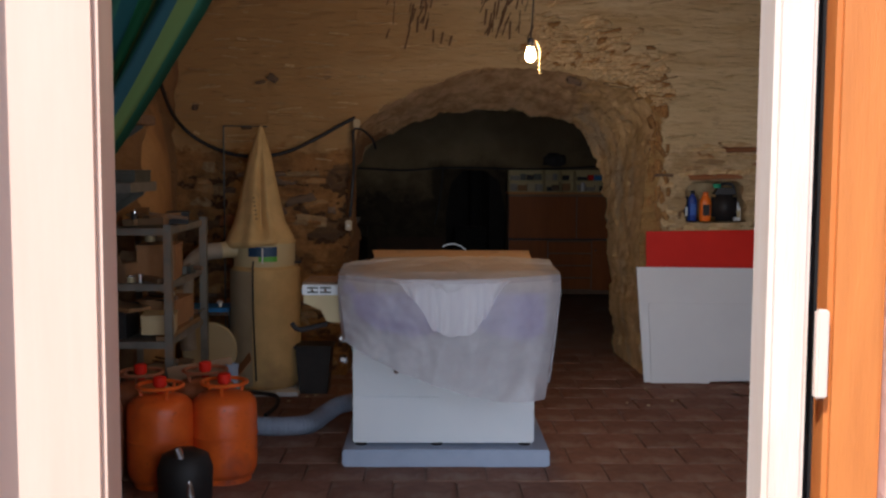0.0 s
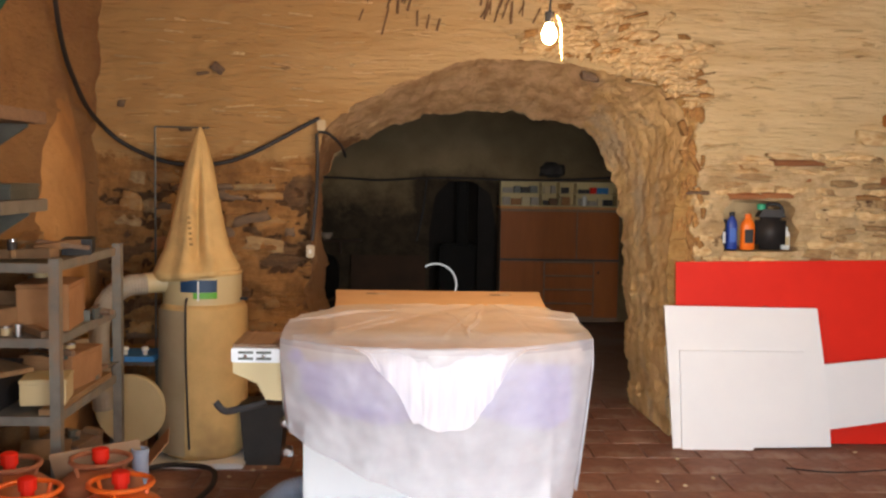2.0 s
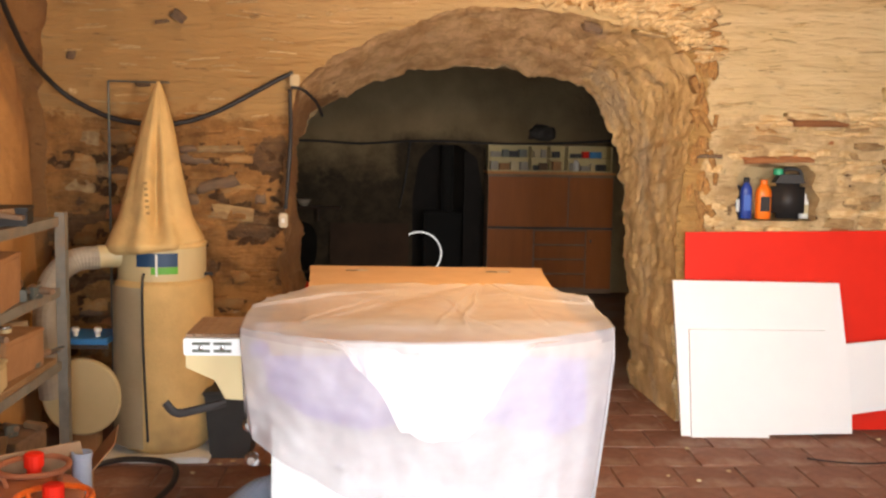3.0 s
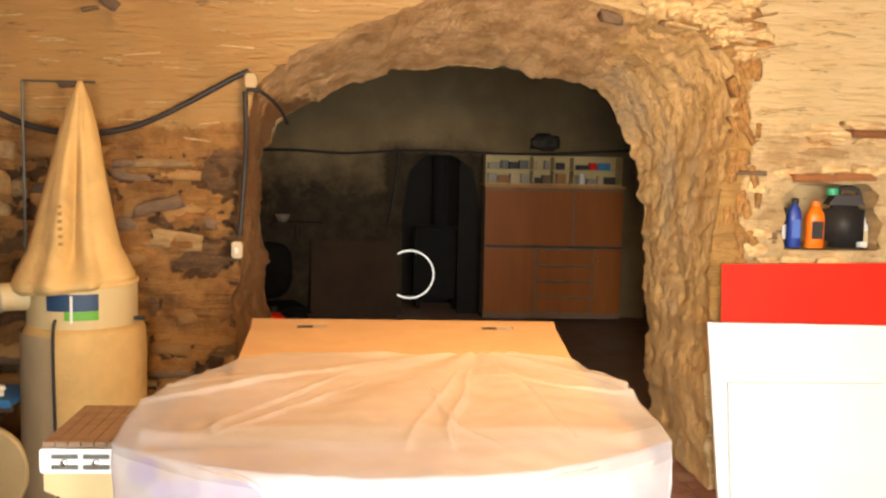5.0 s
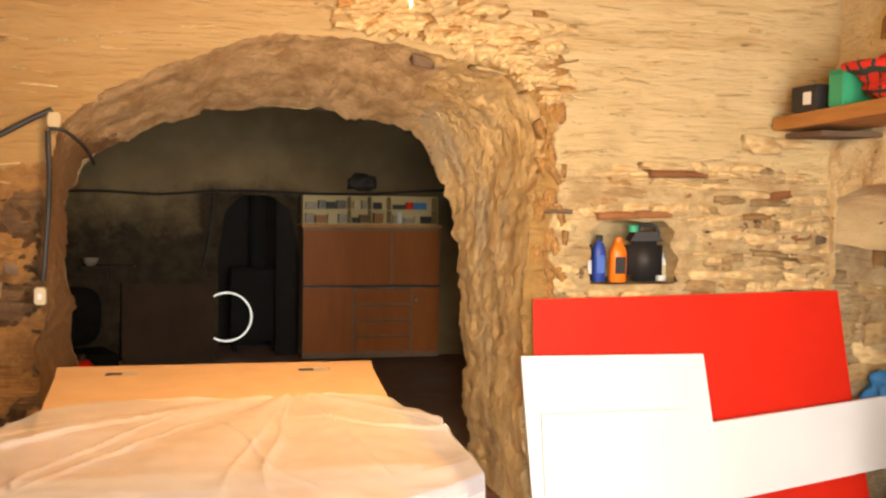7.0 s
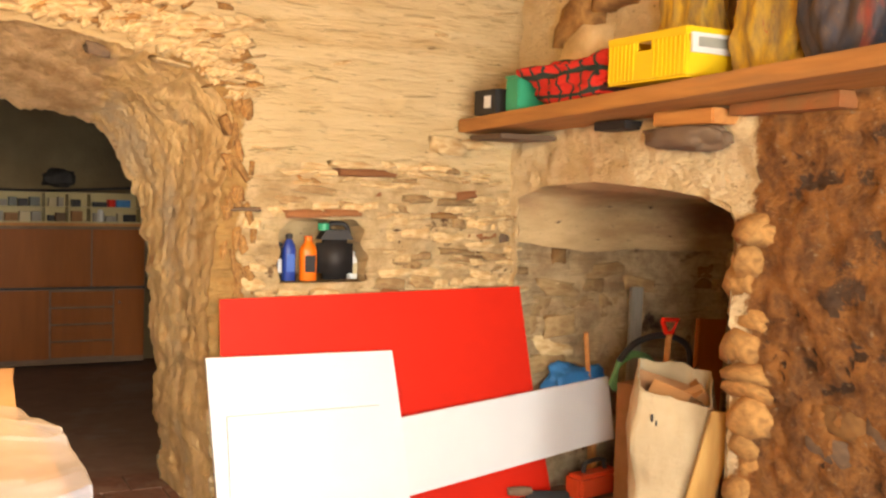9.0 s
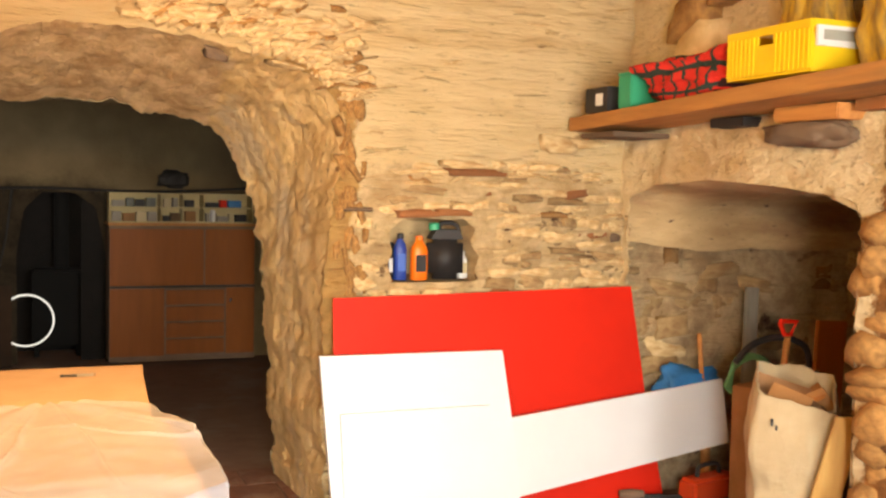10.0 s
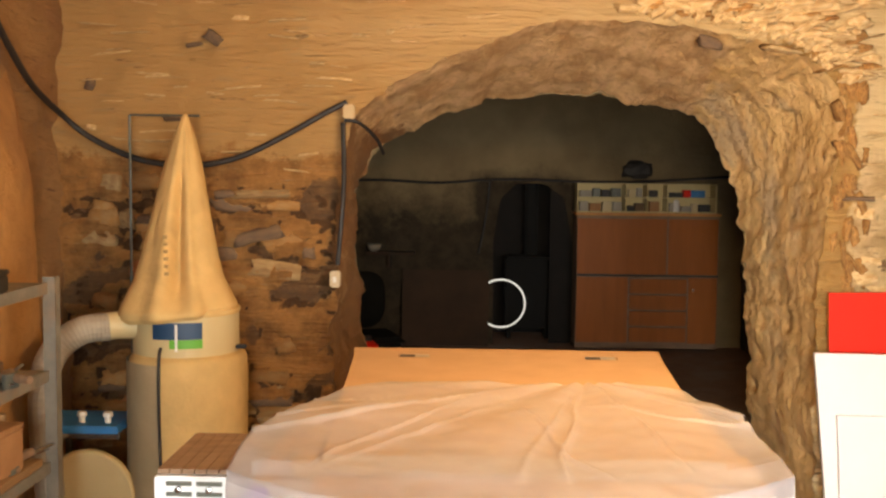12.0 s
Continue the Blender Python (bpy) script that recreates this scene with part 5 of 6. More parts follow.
for v in bm.verts:
    p = v.co.copy()
    k = 1 + 0.3 * noise.noise(p * 1.7) + 0.12 * noise.noise(p * 5)
    v.co = Vector((2.96 + 0.11 * p.x * k, 5.92 + 0.20 * math.copysign(abs(p.y) ** 0.8, p.y) * k, 1.757 + 0.050 * math.copysign(abs(p.z) ** 0.7, p.z) * k))
under(shelf, part("stone_bracket", bm, STONE_D, shelf, "rough grey bracket stone", smooth=True))
under(shelf, part("slate", boxm((2.70, 6.90, 1.775), (3.02, 7.20, 1.800), 0.006), STONE_D, shelf))

bx = thing("black_box", "small black carton with a white label on the wooden shelf", "box", (2.79, 6.99, shelf_z(6.99) + 0.064))
part("body", boxm((-0.13, -0.10, 0), (0.13, 0.1, 0.115), 0.004), BLACK, bx)
part("label", boxm((-0.133, -0.06, 0.03), (-0.131, 0.0, 0.085)), WHITE_P, bx, "white paper label")
bx = thing("green_box", "green metal case beside the tartan cloth on the shelf", "box", (2.77, 6.76, shelf_z(6.76) + 0.064))
part("body", boxm((-0.1, -0.05, 0), (0.12, 0.06, 0.14), 0.006), GREEN_P, bx)
part("lid", boxm((-0.103, -0.053, 0.141), (0.123, 0.063, 0.155), 0.004), GREEN_P, bx)

TARTAN = bpy.data.materials.new("tartan")
TARTAN.use_nodes = True
nt = TARTAN.node_tree
tc = nt.nodes.new("ShaderNodeTexCoord")
sp = nt.nodes.new("ShaderNodeSeparateXYZ")
nt.links.new(tc.outputs["Object"], sp.inputs[0])
tz = nt.nodes.new("ShaderNodeTexNoise")
tz.inputs["Scale"].default_value = 2.0
cols = []
for ax in (1, 2):
    ml = nt.nodes.new("ShaderNodeMath")
    ml.operation, ml.inputs[1].default_value = "MULTIPLY_ADD", 12.0
    fr = nt.nodes.new("ShaderNodeMath")
    fr.operation = "FRACT"
    gt = nt.nodes.new("ShaderNodeMath")
    gt.operation, gt.inputs[1].default_value = "GREATER_THAN", 0.78
    nt.links.new(sp.outputs[ax], ml.inputs[0])
    nt.links.new(tz.outputs["Fac"], ml.inputs[2])
    nt.links.new(ml.outputs[0], fr.inputs[0])
    nt.links.new(fr.outputs[0], gt.inputs[0])
    cols.append(gt)
mx = nt.nodes.new("ShaderNodeMix")
mx.data_type = "RGBA"
sm = nt.nodes.new("ShaderNodeMath")
sm.operation = "MAXIMUM"
nt.links.new(cols[0].outputs[0], sm.inputs[0])
nt.links.new(cols[1].outputs[0], sm.inputs[1])
nt.links.new(sm.outputs[0], mx.inputs["Factor"])
mx.inputs["A"].default_value, mx.inputs["B"].default_value = (0.62, 0.025, 0.015, 1), (0.025, 0.04, 0.03, 1)
nt.links.new(mx.outputs["Result"], nt.nodes["Principled BSDF"].inputs["Base Color"])
nt.nodes["Principled BSDF"].inputs["Roughness"].default_value = 0.9


def bundle(name, label, cat, lo, hi, material, seed, amp=0.25, cuts=4, group=""):
    """A soft crumpled lump that fills a box."""
    c = [(a + b) / 2 for a, b in zip(lo, hi)]
    ob = thing(name, label, cat, (c[0], c[1], lo[2]), group=group)
    bm = bmesh.new()
    bmesh.ops.create_icosphere(bm, subdivisions=cuts, radius=1)
    h = [(b - a) / 2 for a, b in zip(lo, hi)]
    for v in bm.verts:
        p = v.co.copy()
        q = Vector([math.copysign(abs(s) ** 0.7, s) for s in p])
        k = 1 + amp * noise.noise(p * 1.6 + Vector((seed, 0, 0))) - amp * 0.6 * abs(noise.noise(p * 4 + Vector((0, seed, 0))))
        v.co = Vector((q.x * h[0] * k, q.y * h[1] * k, max(0.0, q.z * h[2] * k + h[2])))
    part("cloth", bm, material, ob, smooth=True)
    return ob


zt = shelf_z(6.3) + 0.064
b = bundle("tartan_blanket", "crumpled red and black tartan blanket on the wooden shelf", "blanket", (2.64, 6.06, zt), (2.95, 6.72, zt + 0.19), TARTAN, 3, 0.4, 5)
b2 = bundle("dark_cloth", "dark maroon cloth lying beside the tartan blanket", "cloth", (2.70, 5.98, zt + 0.004), (2.97, 6.26, zt + 0.11), mat("maroon_cloth", (0.05, 0.012, 0.012), (0.03, 0.008, 0.008), 9.0, 0.9), 8, 0.3)

ycr = thing("crate", "yellow plastic crate with slotted sides on the wooden shelf", "crate", (2.815, 5.815, shelf_z(5.8) + 0.076), 0)
CW, CL, CH = 0.155, 0.222, 0.175
bm = bmesh.new()
box(bm, (-CW, -CL, 0), (CW, CL, 0.008))
part("floor", bm, YELLOW_P, ycr)
for sx in (-1, 1):
    part("rim", boxm((sx * CW - 0.008, -CL, CH - 0.03), (sx * CW + 0.008, CL, CH), 0.003), YELLOW_P, ycr)
    part("base_band", boxm((sx * CW - 0.006, -CL, 0.009), (sx * CW + 0.006, CL, 0.05), 0.003), YELLOW_P, ycr)
    for ya, yb in ((-CL, -0.03), (0.05, CL)):
        part("plate", boxm((sx * CW - 0.004, ya, 0.05), (sx * CW + 0.004, yb, CH - 0.03)), YELLOW_P, ycr)
    part("plate", boxm((sx * CW - 0.004, -0.03, 0.05), (sx * CW + 0.004, 0.05, CH - 0.062)), YELLOW_P, ycr)
    for k in range(19):
        yk = -CL + 0.012 + k * (2 * CL - 0.024) / 18
        if not 7 < k < 12:
            part("rib", boxm((sx * CW - 0.009, yk - 0.004, 0.012), (sx * CW + 0.009, yk + 0.004, CH - 0.03)), YELLOW_P, ycr)
for sy in (-1, 1):
    part("end_panel", boxm((-CW, sy * CL - 0.006, 0.009), (CW, sy * CL + 0.006, 0.125), 0.003), YELLOW_P, ycr)
    part("end_rim", boxm((-CW, sy * CL - 0.008, CH - 0.03), (CW, sy * CL + 0.008, CH), 0.003), YELLOW_P, ycr)
    for sx in (-1, 1):
        part("end_post", boxm((sx * (CW - 0.03) - 0.02, sy * CL - 0.006, 0.10), (sx * (CW - 0.03) + 0.02, sy * CL + 0.006, CH - 0.03)), YELLOW_P, ycr)
wb = thing("picture_frame", "small white frame with a grey pane resting on the yellow crate", "frame", (2.815, 5.57, shelf_z(5.8) + 0.16))
for lo, hi in (((-0.15, 0, 0), (0.15, 0.015, 0.02)), ((-0.15, 0, 0.055), (0.15, 0.015, 0.068)), ((-0.15, 0, 0.02), (-0.125, 0.015, 0.055)), ((0.135, 0, 0.02), (0.15, 0.015, 0.055))):
    part("border", boxm(lo, hi, 0.002), WHITE_P, wb)
part("pane", boxm((-0.125, 0.006, 0.02), (0.135, 0.009, 0.055)), mat("dusty_pane", (0.36, 0.36, 0.30), (0.28, 0.28, 0.24), 9.0, 0.3), wb, "grey dusty pane")


def draped(name, label, cat, at, ax, ay, h, material, pleats, seed, group="", top=0.75):
    """A tall soft bag with upright pleats."""
    ob = thing(name, label, cat, at, group=group)
    bm = bmesh.new()
    rings = []
    for k in range(22):
        t = k / 21
        env = (1 - 0.25 * (1 - t) ** 6) * (1 - (1 - top) * t ** 2)
        ring = []
        for i in range(96):
            a = math.tau * i / 96
            cx, cy = math.cos(a), math.sin(a)
            sq = 0.65 + 0.35 / max(abs(cx), abs(cy))
            w = 1 + 0.05 * math.sin(pleats * a + 3 * noise.noise(Vector((t * 2, seed, 0)))) + 0.22 * noise.noise(Vector((cx * 1.5, cy * 1.5, t * 3 + seed))) + 0.16 * noise.noise(Vector((cx * 4, cy * 4, t * 8 + seed))) + 0.06 * abs(noise.noise(Vector((cx * 10, cy * 10, t * 14 + seed))))
            ring.append(bm.verts.new((ax * cx * sq * env * w, ay * cy * sq * env * w, h * t + 0.03 * noise.noise(Vector((cx * 3, cy * 3, seed))) * t)))
        rings.append(ring)
    for a, b in zip(rings, rings[1:]):
        for i in range(96):
            bm.faces.new((a[i], a[(i + 1) % 96], b[(i + 1) % 96], b[i]))
    bm.faces.new(rings[0][::-1])
    bm.faces.new(rings[-1])
    part("cloth", bm, material, ob, smooth=True)
    part("tie", tubem([(ax * 0.5 * math.cos(math.tau * k / 12), ay * 0.4 * math.sin(math.tau * k / 12), h + 0.004) for k in range(13)], 0.008, 6, per=0), CANVAS, ob)
    return ob


FLOWER = mat("patterned_cloth", (0.66, 0.40, 0.03), (0.20, 0.13, 0.06), 20.0, 0.8, 0.3, stretch=(1, 1, 0.35), big=(0.42, 0.27, 0.05), pits=(0.40, 0.03, 0.02))
FLOWER_B = mat("dark_patterned_cloth", (0.035, 0.04, 0.06), (0.10, 0.06, 0.04), 16.0, 0.8, 0.3, stretch=(1, 1, 0.5), big=(0.42, 0.05, 0.025), pits=(0.35, 0.22, 0.03))
draped("cloth_bag", "tall yellow patterned cloth bag behind the yellow crate", "bag", (2.90, 5.86, shelf_z(5.8) + 0.070), 0.08, 0.17, 0.52, FLOWER, 7, 2.0, "bags on the shelf")
draped("cloth_bag", "yellow and red patterned cloth bag on the wooden shelf", "bag", (2.87, 5.40, shelf_z(5.4) + 0.066), 0.10, 0.15, 0.50, FLOWER, 6, 5.0, "bags on the shelf")
draped("cloth_bag", "dark blue and red patterned cloth bag on the wooden shelf", "bag", (2.84, 5.04, shelf_z(5.0) + 0.066), 0.12, 0.17, 0.52, FLOWER_B, 7, 9.0, "bags on the shelf")
draped("feed_sack", "brown sack standing on the wooden shelf by the stone wall", "sack", (2.85, 4.62, shelf_z(4.6) + 0.066), 0.12, 0.16, 0.42, mat("dark_sacking", (0.12, 0.06, 0.03), (0.07, 0.035, 0.02), 9.0, 0.9, 0.4), 5, 12.0, "bags on the shelf")

# ---- side chamber things ----
sack = thing("rubble_sack", "tall dirty white woven sack filled with brown paper and wood", "sack", (3.10, 6.10, 0), -38)


def rim(x, y):
    """Height of the open top of the sack."""
    u, v = x / 0.30 + 0.5, y / 0.30 + 0.5
    return 0.75 - 0.06 * u + 0.085 * v + 0.02 * u * v


bm = bmesh.new()
rings = []
for k in range(26):
    t = k / 25
    r = 0.161 + 0.022 * math.sin(t * 3.0) + 0.008 * math.sin(t * 11)
    ring = []
    for i in range(72):
        a = math.tau * i / 72
        cx, cy = math.cos(a), math.sin(a)
        s = 0.25 + 0.75 / max(abs(cx), abs(cy))
        q = Vector((cx * 1.5, cy * 1.5, t * 3))
        fold = 0.012 * abs(noise.noise(q * 2.2)) - 0.016 * abs(noise.noise(Vector((cx * 2 + t * 2, cy * 2, t * 2.5 + 7))))
        rr = r * s + 0.02 * noise.noise(q) + fold * 1.4
        ring.append(bm.verts.new((rr * cx, rr * cy, t * rim(rr * cx, rr * cy) + 0.012 * noise.noise(Vector((cx * 3, cy * 3, 5))) * t)))
    rings.append(ring)
for a, b in zip(rings, rings[1:]):
    for i in range(72):
        bm.faces.new((a[i], a[(i + 1) % 72], b[(i + 1) % 72], b[i]))
rim_line = [tuple(v.co) for v in rings[-1][::2]]
rim_line.append(rim_line[0])
part("bag", bm, CANVAS, sack, smooth=True)
part("hem", tubem(rim_line, 0.005, 6, per=0), CANVAS, sack)
part("print", boxm((-0.098, -0.182, 0.63), (-0.088, -0.178, 0.66), 0.001), BLACK, sack, "dark printed mark")
part("print", boxm((-0.080, -0.182, 0.615), (-0.072, -0.178, 0.635), 0.001), BLACK, sack, "dark printed mark")
ORANGE_CARD = mat("orange_card", (0.52, 0.24, 0.08), (0.42, 0.18, 0.06), 8.0, 0.8, 0.1)
fill = bundle("paper_waste", "brown paper and card stuffed in the top of the sack", "waste paper", (2.98, 5.98, 0.46), (3.22, 6.22, 0.70), CARD, 12, 0.5)
for k, (x, y, z, rx, ry, rz, s) in enumerate(((3.02, 6.06, 0.70, 35, 20, -38, 0.08), (3.12, 6.00, 0.64, -20, 30, 10, 0.07), (3.16, 6.12, 0.69, 50, -10, 60, 0.08), (3.06, 6.16, 0.66, -14, 16, -30, 0.11), (3.20, 6.08, 0.64, 20, -30, -70, 0.09))):
    ob = thing("card_scrap", "folded orange-brown card scrap sticking out of the sack", "card", (x, y, z), rz, "card scraps")
    part("sheet", boxm((-s, -0.002, 0), (s, 0.002, s * 1.1), m=pose(0, 0, 0, rx, ry)), ORANGE_CARD if k % 2 == 0 else CARD, ob)


def pole(name, label, a, b, r, material, cat="pole"):
    ob = thing(name, label, cat, a)
    under(ob, part("shaft", tubem([a, b], r, 10, per=0), material, ob))
    return ob


sh = pole("shovel", "long shovel with a red plastic grip leaning in the side chamber", (3.70, 6.95, 0.0), (3.565, 6.70, 0.86), 0.016, PINE, "shovel")
under(sh, part("grip", tubem([(3.52, 6.70, 0.93), (3.545, 6.70, 0.87), (3.585, 6.70, 0.87), (3.615, 6.70, 0.93), (3.52, 6.70, 0.935)], 0.012, 8, per=0), RED_BOARD, sh, "red plastic grip"))
pole("broom_stick", "pale wooden stick leaning on the wall beside the blue bag", (3.52, 7.20, 0.0), (3.38, 7.13, 0.82), 0.013, PINE, "stick")
ob = thing("plank", "grey weathered plank leaning in the side chamber", "plank", (3.66, 7.1, 0))
part("board", boxm((-0.04, -0.012, 0), (0.04, 0.012, 1.05), 0.004, pose(0, 0, 0, -3, 3)), mat("weathered_wood", (0.30, 0.27, 0.22), (0.22, 0.20, 0.16), 7.0, 0.9, 0.4, stretch=(6, 6, 0.6)), ob)
ob = thing("plank", "yellow wooden plank leaning against the side of the sack", "plank", (3.0, 5.88, 0))
lean_m = Matrix(((0.79, -0.62, 0.16, 2.965), (-0.62, -0.79, -0.18, 5.935), (0, 0, 1, 0.0), (0, 0, 0, 1)))
under(ob, part("board", boxm((-0.03, -0.01, 0), (0.075, 0.012, 0.70), 0.003, lean_m), mat("yellow_wood", (0.62, 0.36, 0.10), (0.52, 0.28, 0.07), 5.0, 0.6, 0.2, stretch=(6, 6, 0.6)), ob))
bar = thing("handlebar", "black bent metal handle behind the sack", "handle", (3.5, 6.72, 0.8))
under(bar, part("tube", tubem([(3.30, 6.74, 0.74), (3.38, 6.73, 0.82), (3.50, 6.72, 0.855), (3.62, 6.72, 0.84), (3.72, 6.73, 0.76), (3.74, 6.76, 0.5), (3.74, 6.9, 0.0)], 0.016, 8), BLACK, bar))
ob = thing("plank", "dark reddish board leaning in the side chamber", "plank", (3.78, 6.7, 0))
part("board", boxm((-0.09, -0.012, 0), (0.09, 0.012, 0.93), 0.004, pose(0, 0, 0, 0, 3)), TEAK, ob)
ob = thing("carton", "brown carton wedged behind the sack", "box", (3.52, 6.75, 0.0), 20)
part("body", boxm((-0.14, -0.12, 0), (0.14, 0.12, 0.62), 0.004), CARD, ob)
part("flap", boxm((-0.14, -0.002, 0), (0.14, 0.002, 0.1), m=pose(0, -0.12, 0.62, 30)), CARD, ob)
bundle("blue_bag", "shiny blue plastic bag lying behind the long white board", "bag", (3.17, 7.13, 0.42), (3.56, 7.25, 0.66), SKY_BLUE, 9, 0.5)
ob = thing("stool", "low wooden trestle behind the long white board", "trestle", (3.33, 7.2, 0))
part("top", boxm((-0.2, -0.03, 0.38), (0.2, 0.05, 0.42), 0.004), PINE, ob)
part("leg", boxm((-0.18, -0.02, 0), (-0.15, 0.02, 0.38)), PINE, ob)
part("leg", boxm((0.15, -0.02, 0), (0.18, 0.02, 0.38)), PINE, ob)
rope = thing("rope", "pale green rope looped over the carton", "rope", (3.5, 6.9, 0.6))
ROPE = mat("green_rope", (0.16, 0.36, 0.14), (0.10, 0.26, 0.10), 30.0, 0.8, 0.4)
for k in range(4):
    under(rope, part("strand", tubem([(3.34 + 0.01 * k, 6.86, 0.60 - 0.01 * k), (3.40, 6.86, 0.70 + 0.012 * k), (3.50 + 0.01 * k, 6.84, 0.74), (3.58 + 0.01 * k, 6.82, 0.66)], 0.012, 6), ROPE, rope))
saw = thing("chainsaw_case", "orange-red plastic tool case on the floor under the white board", "tool case", (3.42, 7.05, 0.0), 12)
part("body", boxm((-0.18, -0.06, 0.0), (0.14, 0.06, 0.12), 0.02), mat("orange_red_plastic", (0.65, 0.07, 0.02), (0.6, 0.06, 0.02), 6.0, 0.45), saw)
part("handle", tubem([(-0.1, 0, 0.12), (-0.08, 0, 0.17), (0.04, 0, 0.17), (0.06, 0, 0.12)], 0.012, 8), BLACK, saw)
saw = thing("hand_tool", "dark worn metal tool lying beside the orange case", "tool", (3.12, 7.03, 0.0), -20)
part("blade", boxm((-0.12, -0.02, 0), (0.1, 0.02, 0.05), 0.01), BLACK, saw)
part("grip", lathem([(0.02, -0.06), (0.026, 0), (0.02, 0.06)], 10, pose(-0.15, 0, 0.05, 0, 90)), BROWN_SLAT, saw)

# ---- far room things ----
ward = thing("sideboard", "reddish brown veneered sideboard with sliding doors in the dark far room", "sideboard", (1.45, 11.75, 0))


def far(name, lo, hi, material, label="", bevel=0.003, parent=ward):
    return under(parent, part(name, boxm(lo, hi, bevel), material, parent, label))


far("body", (0.862, 11.62, 0.03), (2.06, 11.95, 1.16), BROWN_SLAT, "dark brown carcase")
far("door", (0.868, 11.60, 0.665), (1.62, 11.618, 1.135), TEAK)
far("door", (1.634, 11.605, 0.665), (2.05, 11.618, 1.135), TEAK)
far("top", (0.85, 11.59, 1.162), (2.07, 11.95, 1.182), PINE)
far("shelf_strip", (0.862, 11.59, 0.648), (2.055, 11.618, 0.662), BLACK)
far("lower_panel", (0.868, 11.60, 0.08), (1.30, 11.618, 0.64), TEAK)
for k in range(4):
    far("drawer", (1.315, 11.595, 0.09 + 0.138 * k), (1.795, 11.618, 0.212 + 0.138 * k), TEAK)
far("lower_panel", (1.81, 11.60, 0.08), (2.05, 11.618, 0.64), TEAK)
far("knob", (1.84, 11.585, 0.52), (1.855, 11.60, 0.55), CHROME, "small metal knob")
hut = thing("pigeonhole_unit", "cream pigeonhole shelf unit with small boxes on the sideboard", "shelf unit", (1.45, 11.8, 1.183))
far("back", (0.862, 11.86, 1.184), (2.04, 11.87, 1.43), SHELF_WHITE, parent=hut)
for z in (1.184, 1.305, 1.42):
    far("shelf", (0.862, 11.64, z), (2.04, 11.86, z + 0.012), SHELF_WHITE, bevel=0, parent=hut)
for x in (0.862, 1.27, 1.45, 1.62, 2.028):
    far("divider", (x, 11.638, 1.197), (x + 0.012, 11.86, 1.42), SHELF_WHITE, bevel=0, parent=hut)
rnd = random.Random(11)
for z in (1.197, 1.318):
    for a, b in ((0.88, 1.26), (1.29, 1.44), (1.47, 1.61), (1.64, 2.02)):
        x = a + 0.01
        while x < b - 0.05:
            w = rnd.uniform(0.04, 0.11)
            m = rnd.choice((RED_BOARD, SKY_BLUE, BLACK) if x > 1.6 and z > 1.25 else (GREY_STEEL, CREAM, BLACK, CARD, GREY_HOSE, STONE_D))
            if x + w < b:
                ob = thing("small_box", "small coloured box in a pigeonhole of the cream unit", "box", (x + w / 2, 11.72, z), group="small boxes")
                part("body", boxm((-w / 2, -0.05, 0), (w / 2, 0.05, rnd.uniform(0.04, 0.085)), 0.002), m, ob)
            x += w + 0.012
ob = thing("tin", "white aerosol tin in the pigeonhole unit", "tin", (1.70, 11.655, 1.197))
part("body", lathem([(0.022, 0), (0.022, 0.09), (0.012, 0.10)], 12), WHITE_P, ob)
wire = thing("far_cable", "dark cable strung along the far wall", "cable", (0.2, 11.9, 1.45))
under(wire, part("cable", tubem([(-1.7, 11.93, 1.40), (-0.9, 11.93, 1.44), (-0.35, 11.93, 1.42), (0.1, 11.93, 1.45), (0.5, 11.93, 1.455), (1.0, 11.93, 1.44), (1.5, 11.9, 1.45), (2.3, 11.9, 1.50)], 0.012, 6), BLACK, wire))
under(wire, part("branch", tubem([(0.13, 11.93, 1.45), (0.09, 11.93, 1.1), (0.03, 11.93, 0.8)], 0.01, 6), BLACK, wire))
bundle("dark_lump", "dark cloth lump hung above the far cable", "cloth", (1.28, 11.84, 1.47), (1.52, 11.96, 1.62), BLACK, 4, 0.4)
ring = thing("white_ring", "thin white ring with an added glow in the dark alcove", "ring", (0.235, 11.93, 0.36))
# emission is added to brighten the ring; no lamp is known there
part("ring", tubem([(0.212 * math.cos(math.tau * k / 48), 0, 0.212 * math.sin(math.tau * k / 48)) for k in range(49)], 0.008, 8, per=0), glow("ring_glow", (0.9, 0.9, 0.88), 0.12), ring)
ob = thing("board_stack", "dark brown boards leaning against the far wall", "boards", (-0.33, 11.8, 0))
DARK_BOARD = mat("dark_brown_board", (0.060, 0.030, 0.014), (0.034, 0.018, 0.009), 3.0, 0.85, 0.3)
part("board", boxm((-0.30, -0.02, 0), (0.455, 0.0, 0.66), 0.003, pose(0, 0, 0, -7)), DARK_BOARD, ob)
part("board", boxm((-0.05, -0.045, 0), (0.33, -0.025, 0.56), 0.003, pose(0, 0, 0, -7)), DARK_BOARD, ob)
CHAIR_M = mat("worn_black_cloth", (0.010, 0.009, 0.008), (0.006, 0.006, 0.005), 8.0, 0.95, spec=0.1)
chair = thing("office_chair", "black padded office chair in the dark far room", "chair", (-0.72, 9.7, 0), 20)
part("seat", boxm((-0.22, -0.22, 0.36), (0.22, 0.22, 0.43), 0.03), CHAIR_M, chair)
bm = bmesh.new()
bmesh.ops.create_icosphere(bm, subdivisions=3, radius=1)
for v in bm.verts:
    x, y, z = v.co
    v.co = Vector((0.21 * math.copysign(abs(x) ** 0.7, x), 0.23 + 0.05 * y + 0.06 * x * x, 0.63 + 0.20 * math.copysign(abs(z) ** 0.7, z)))
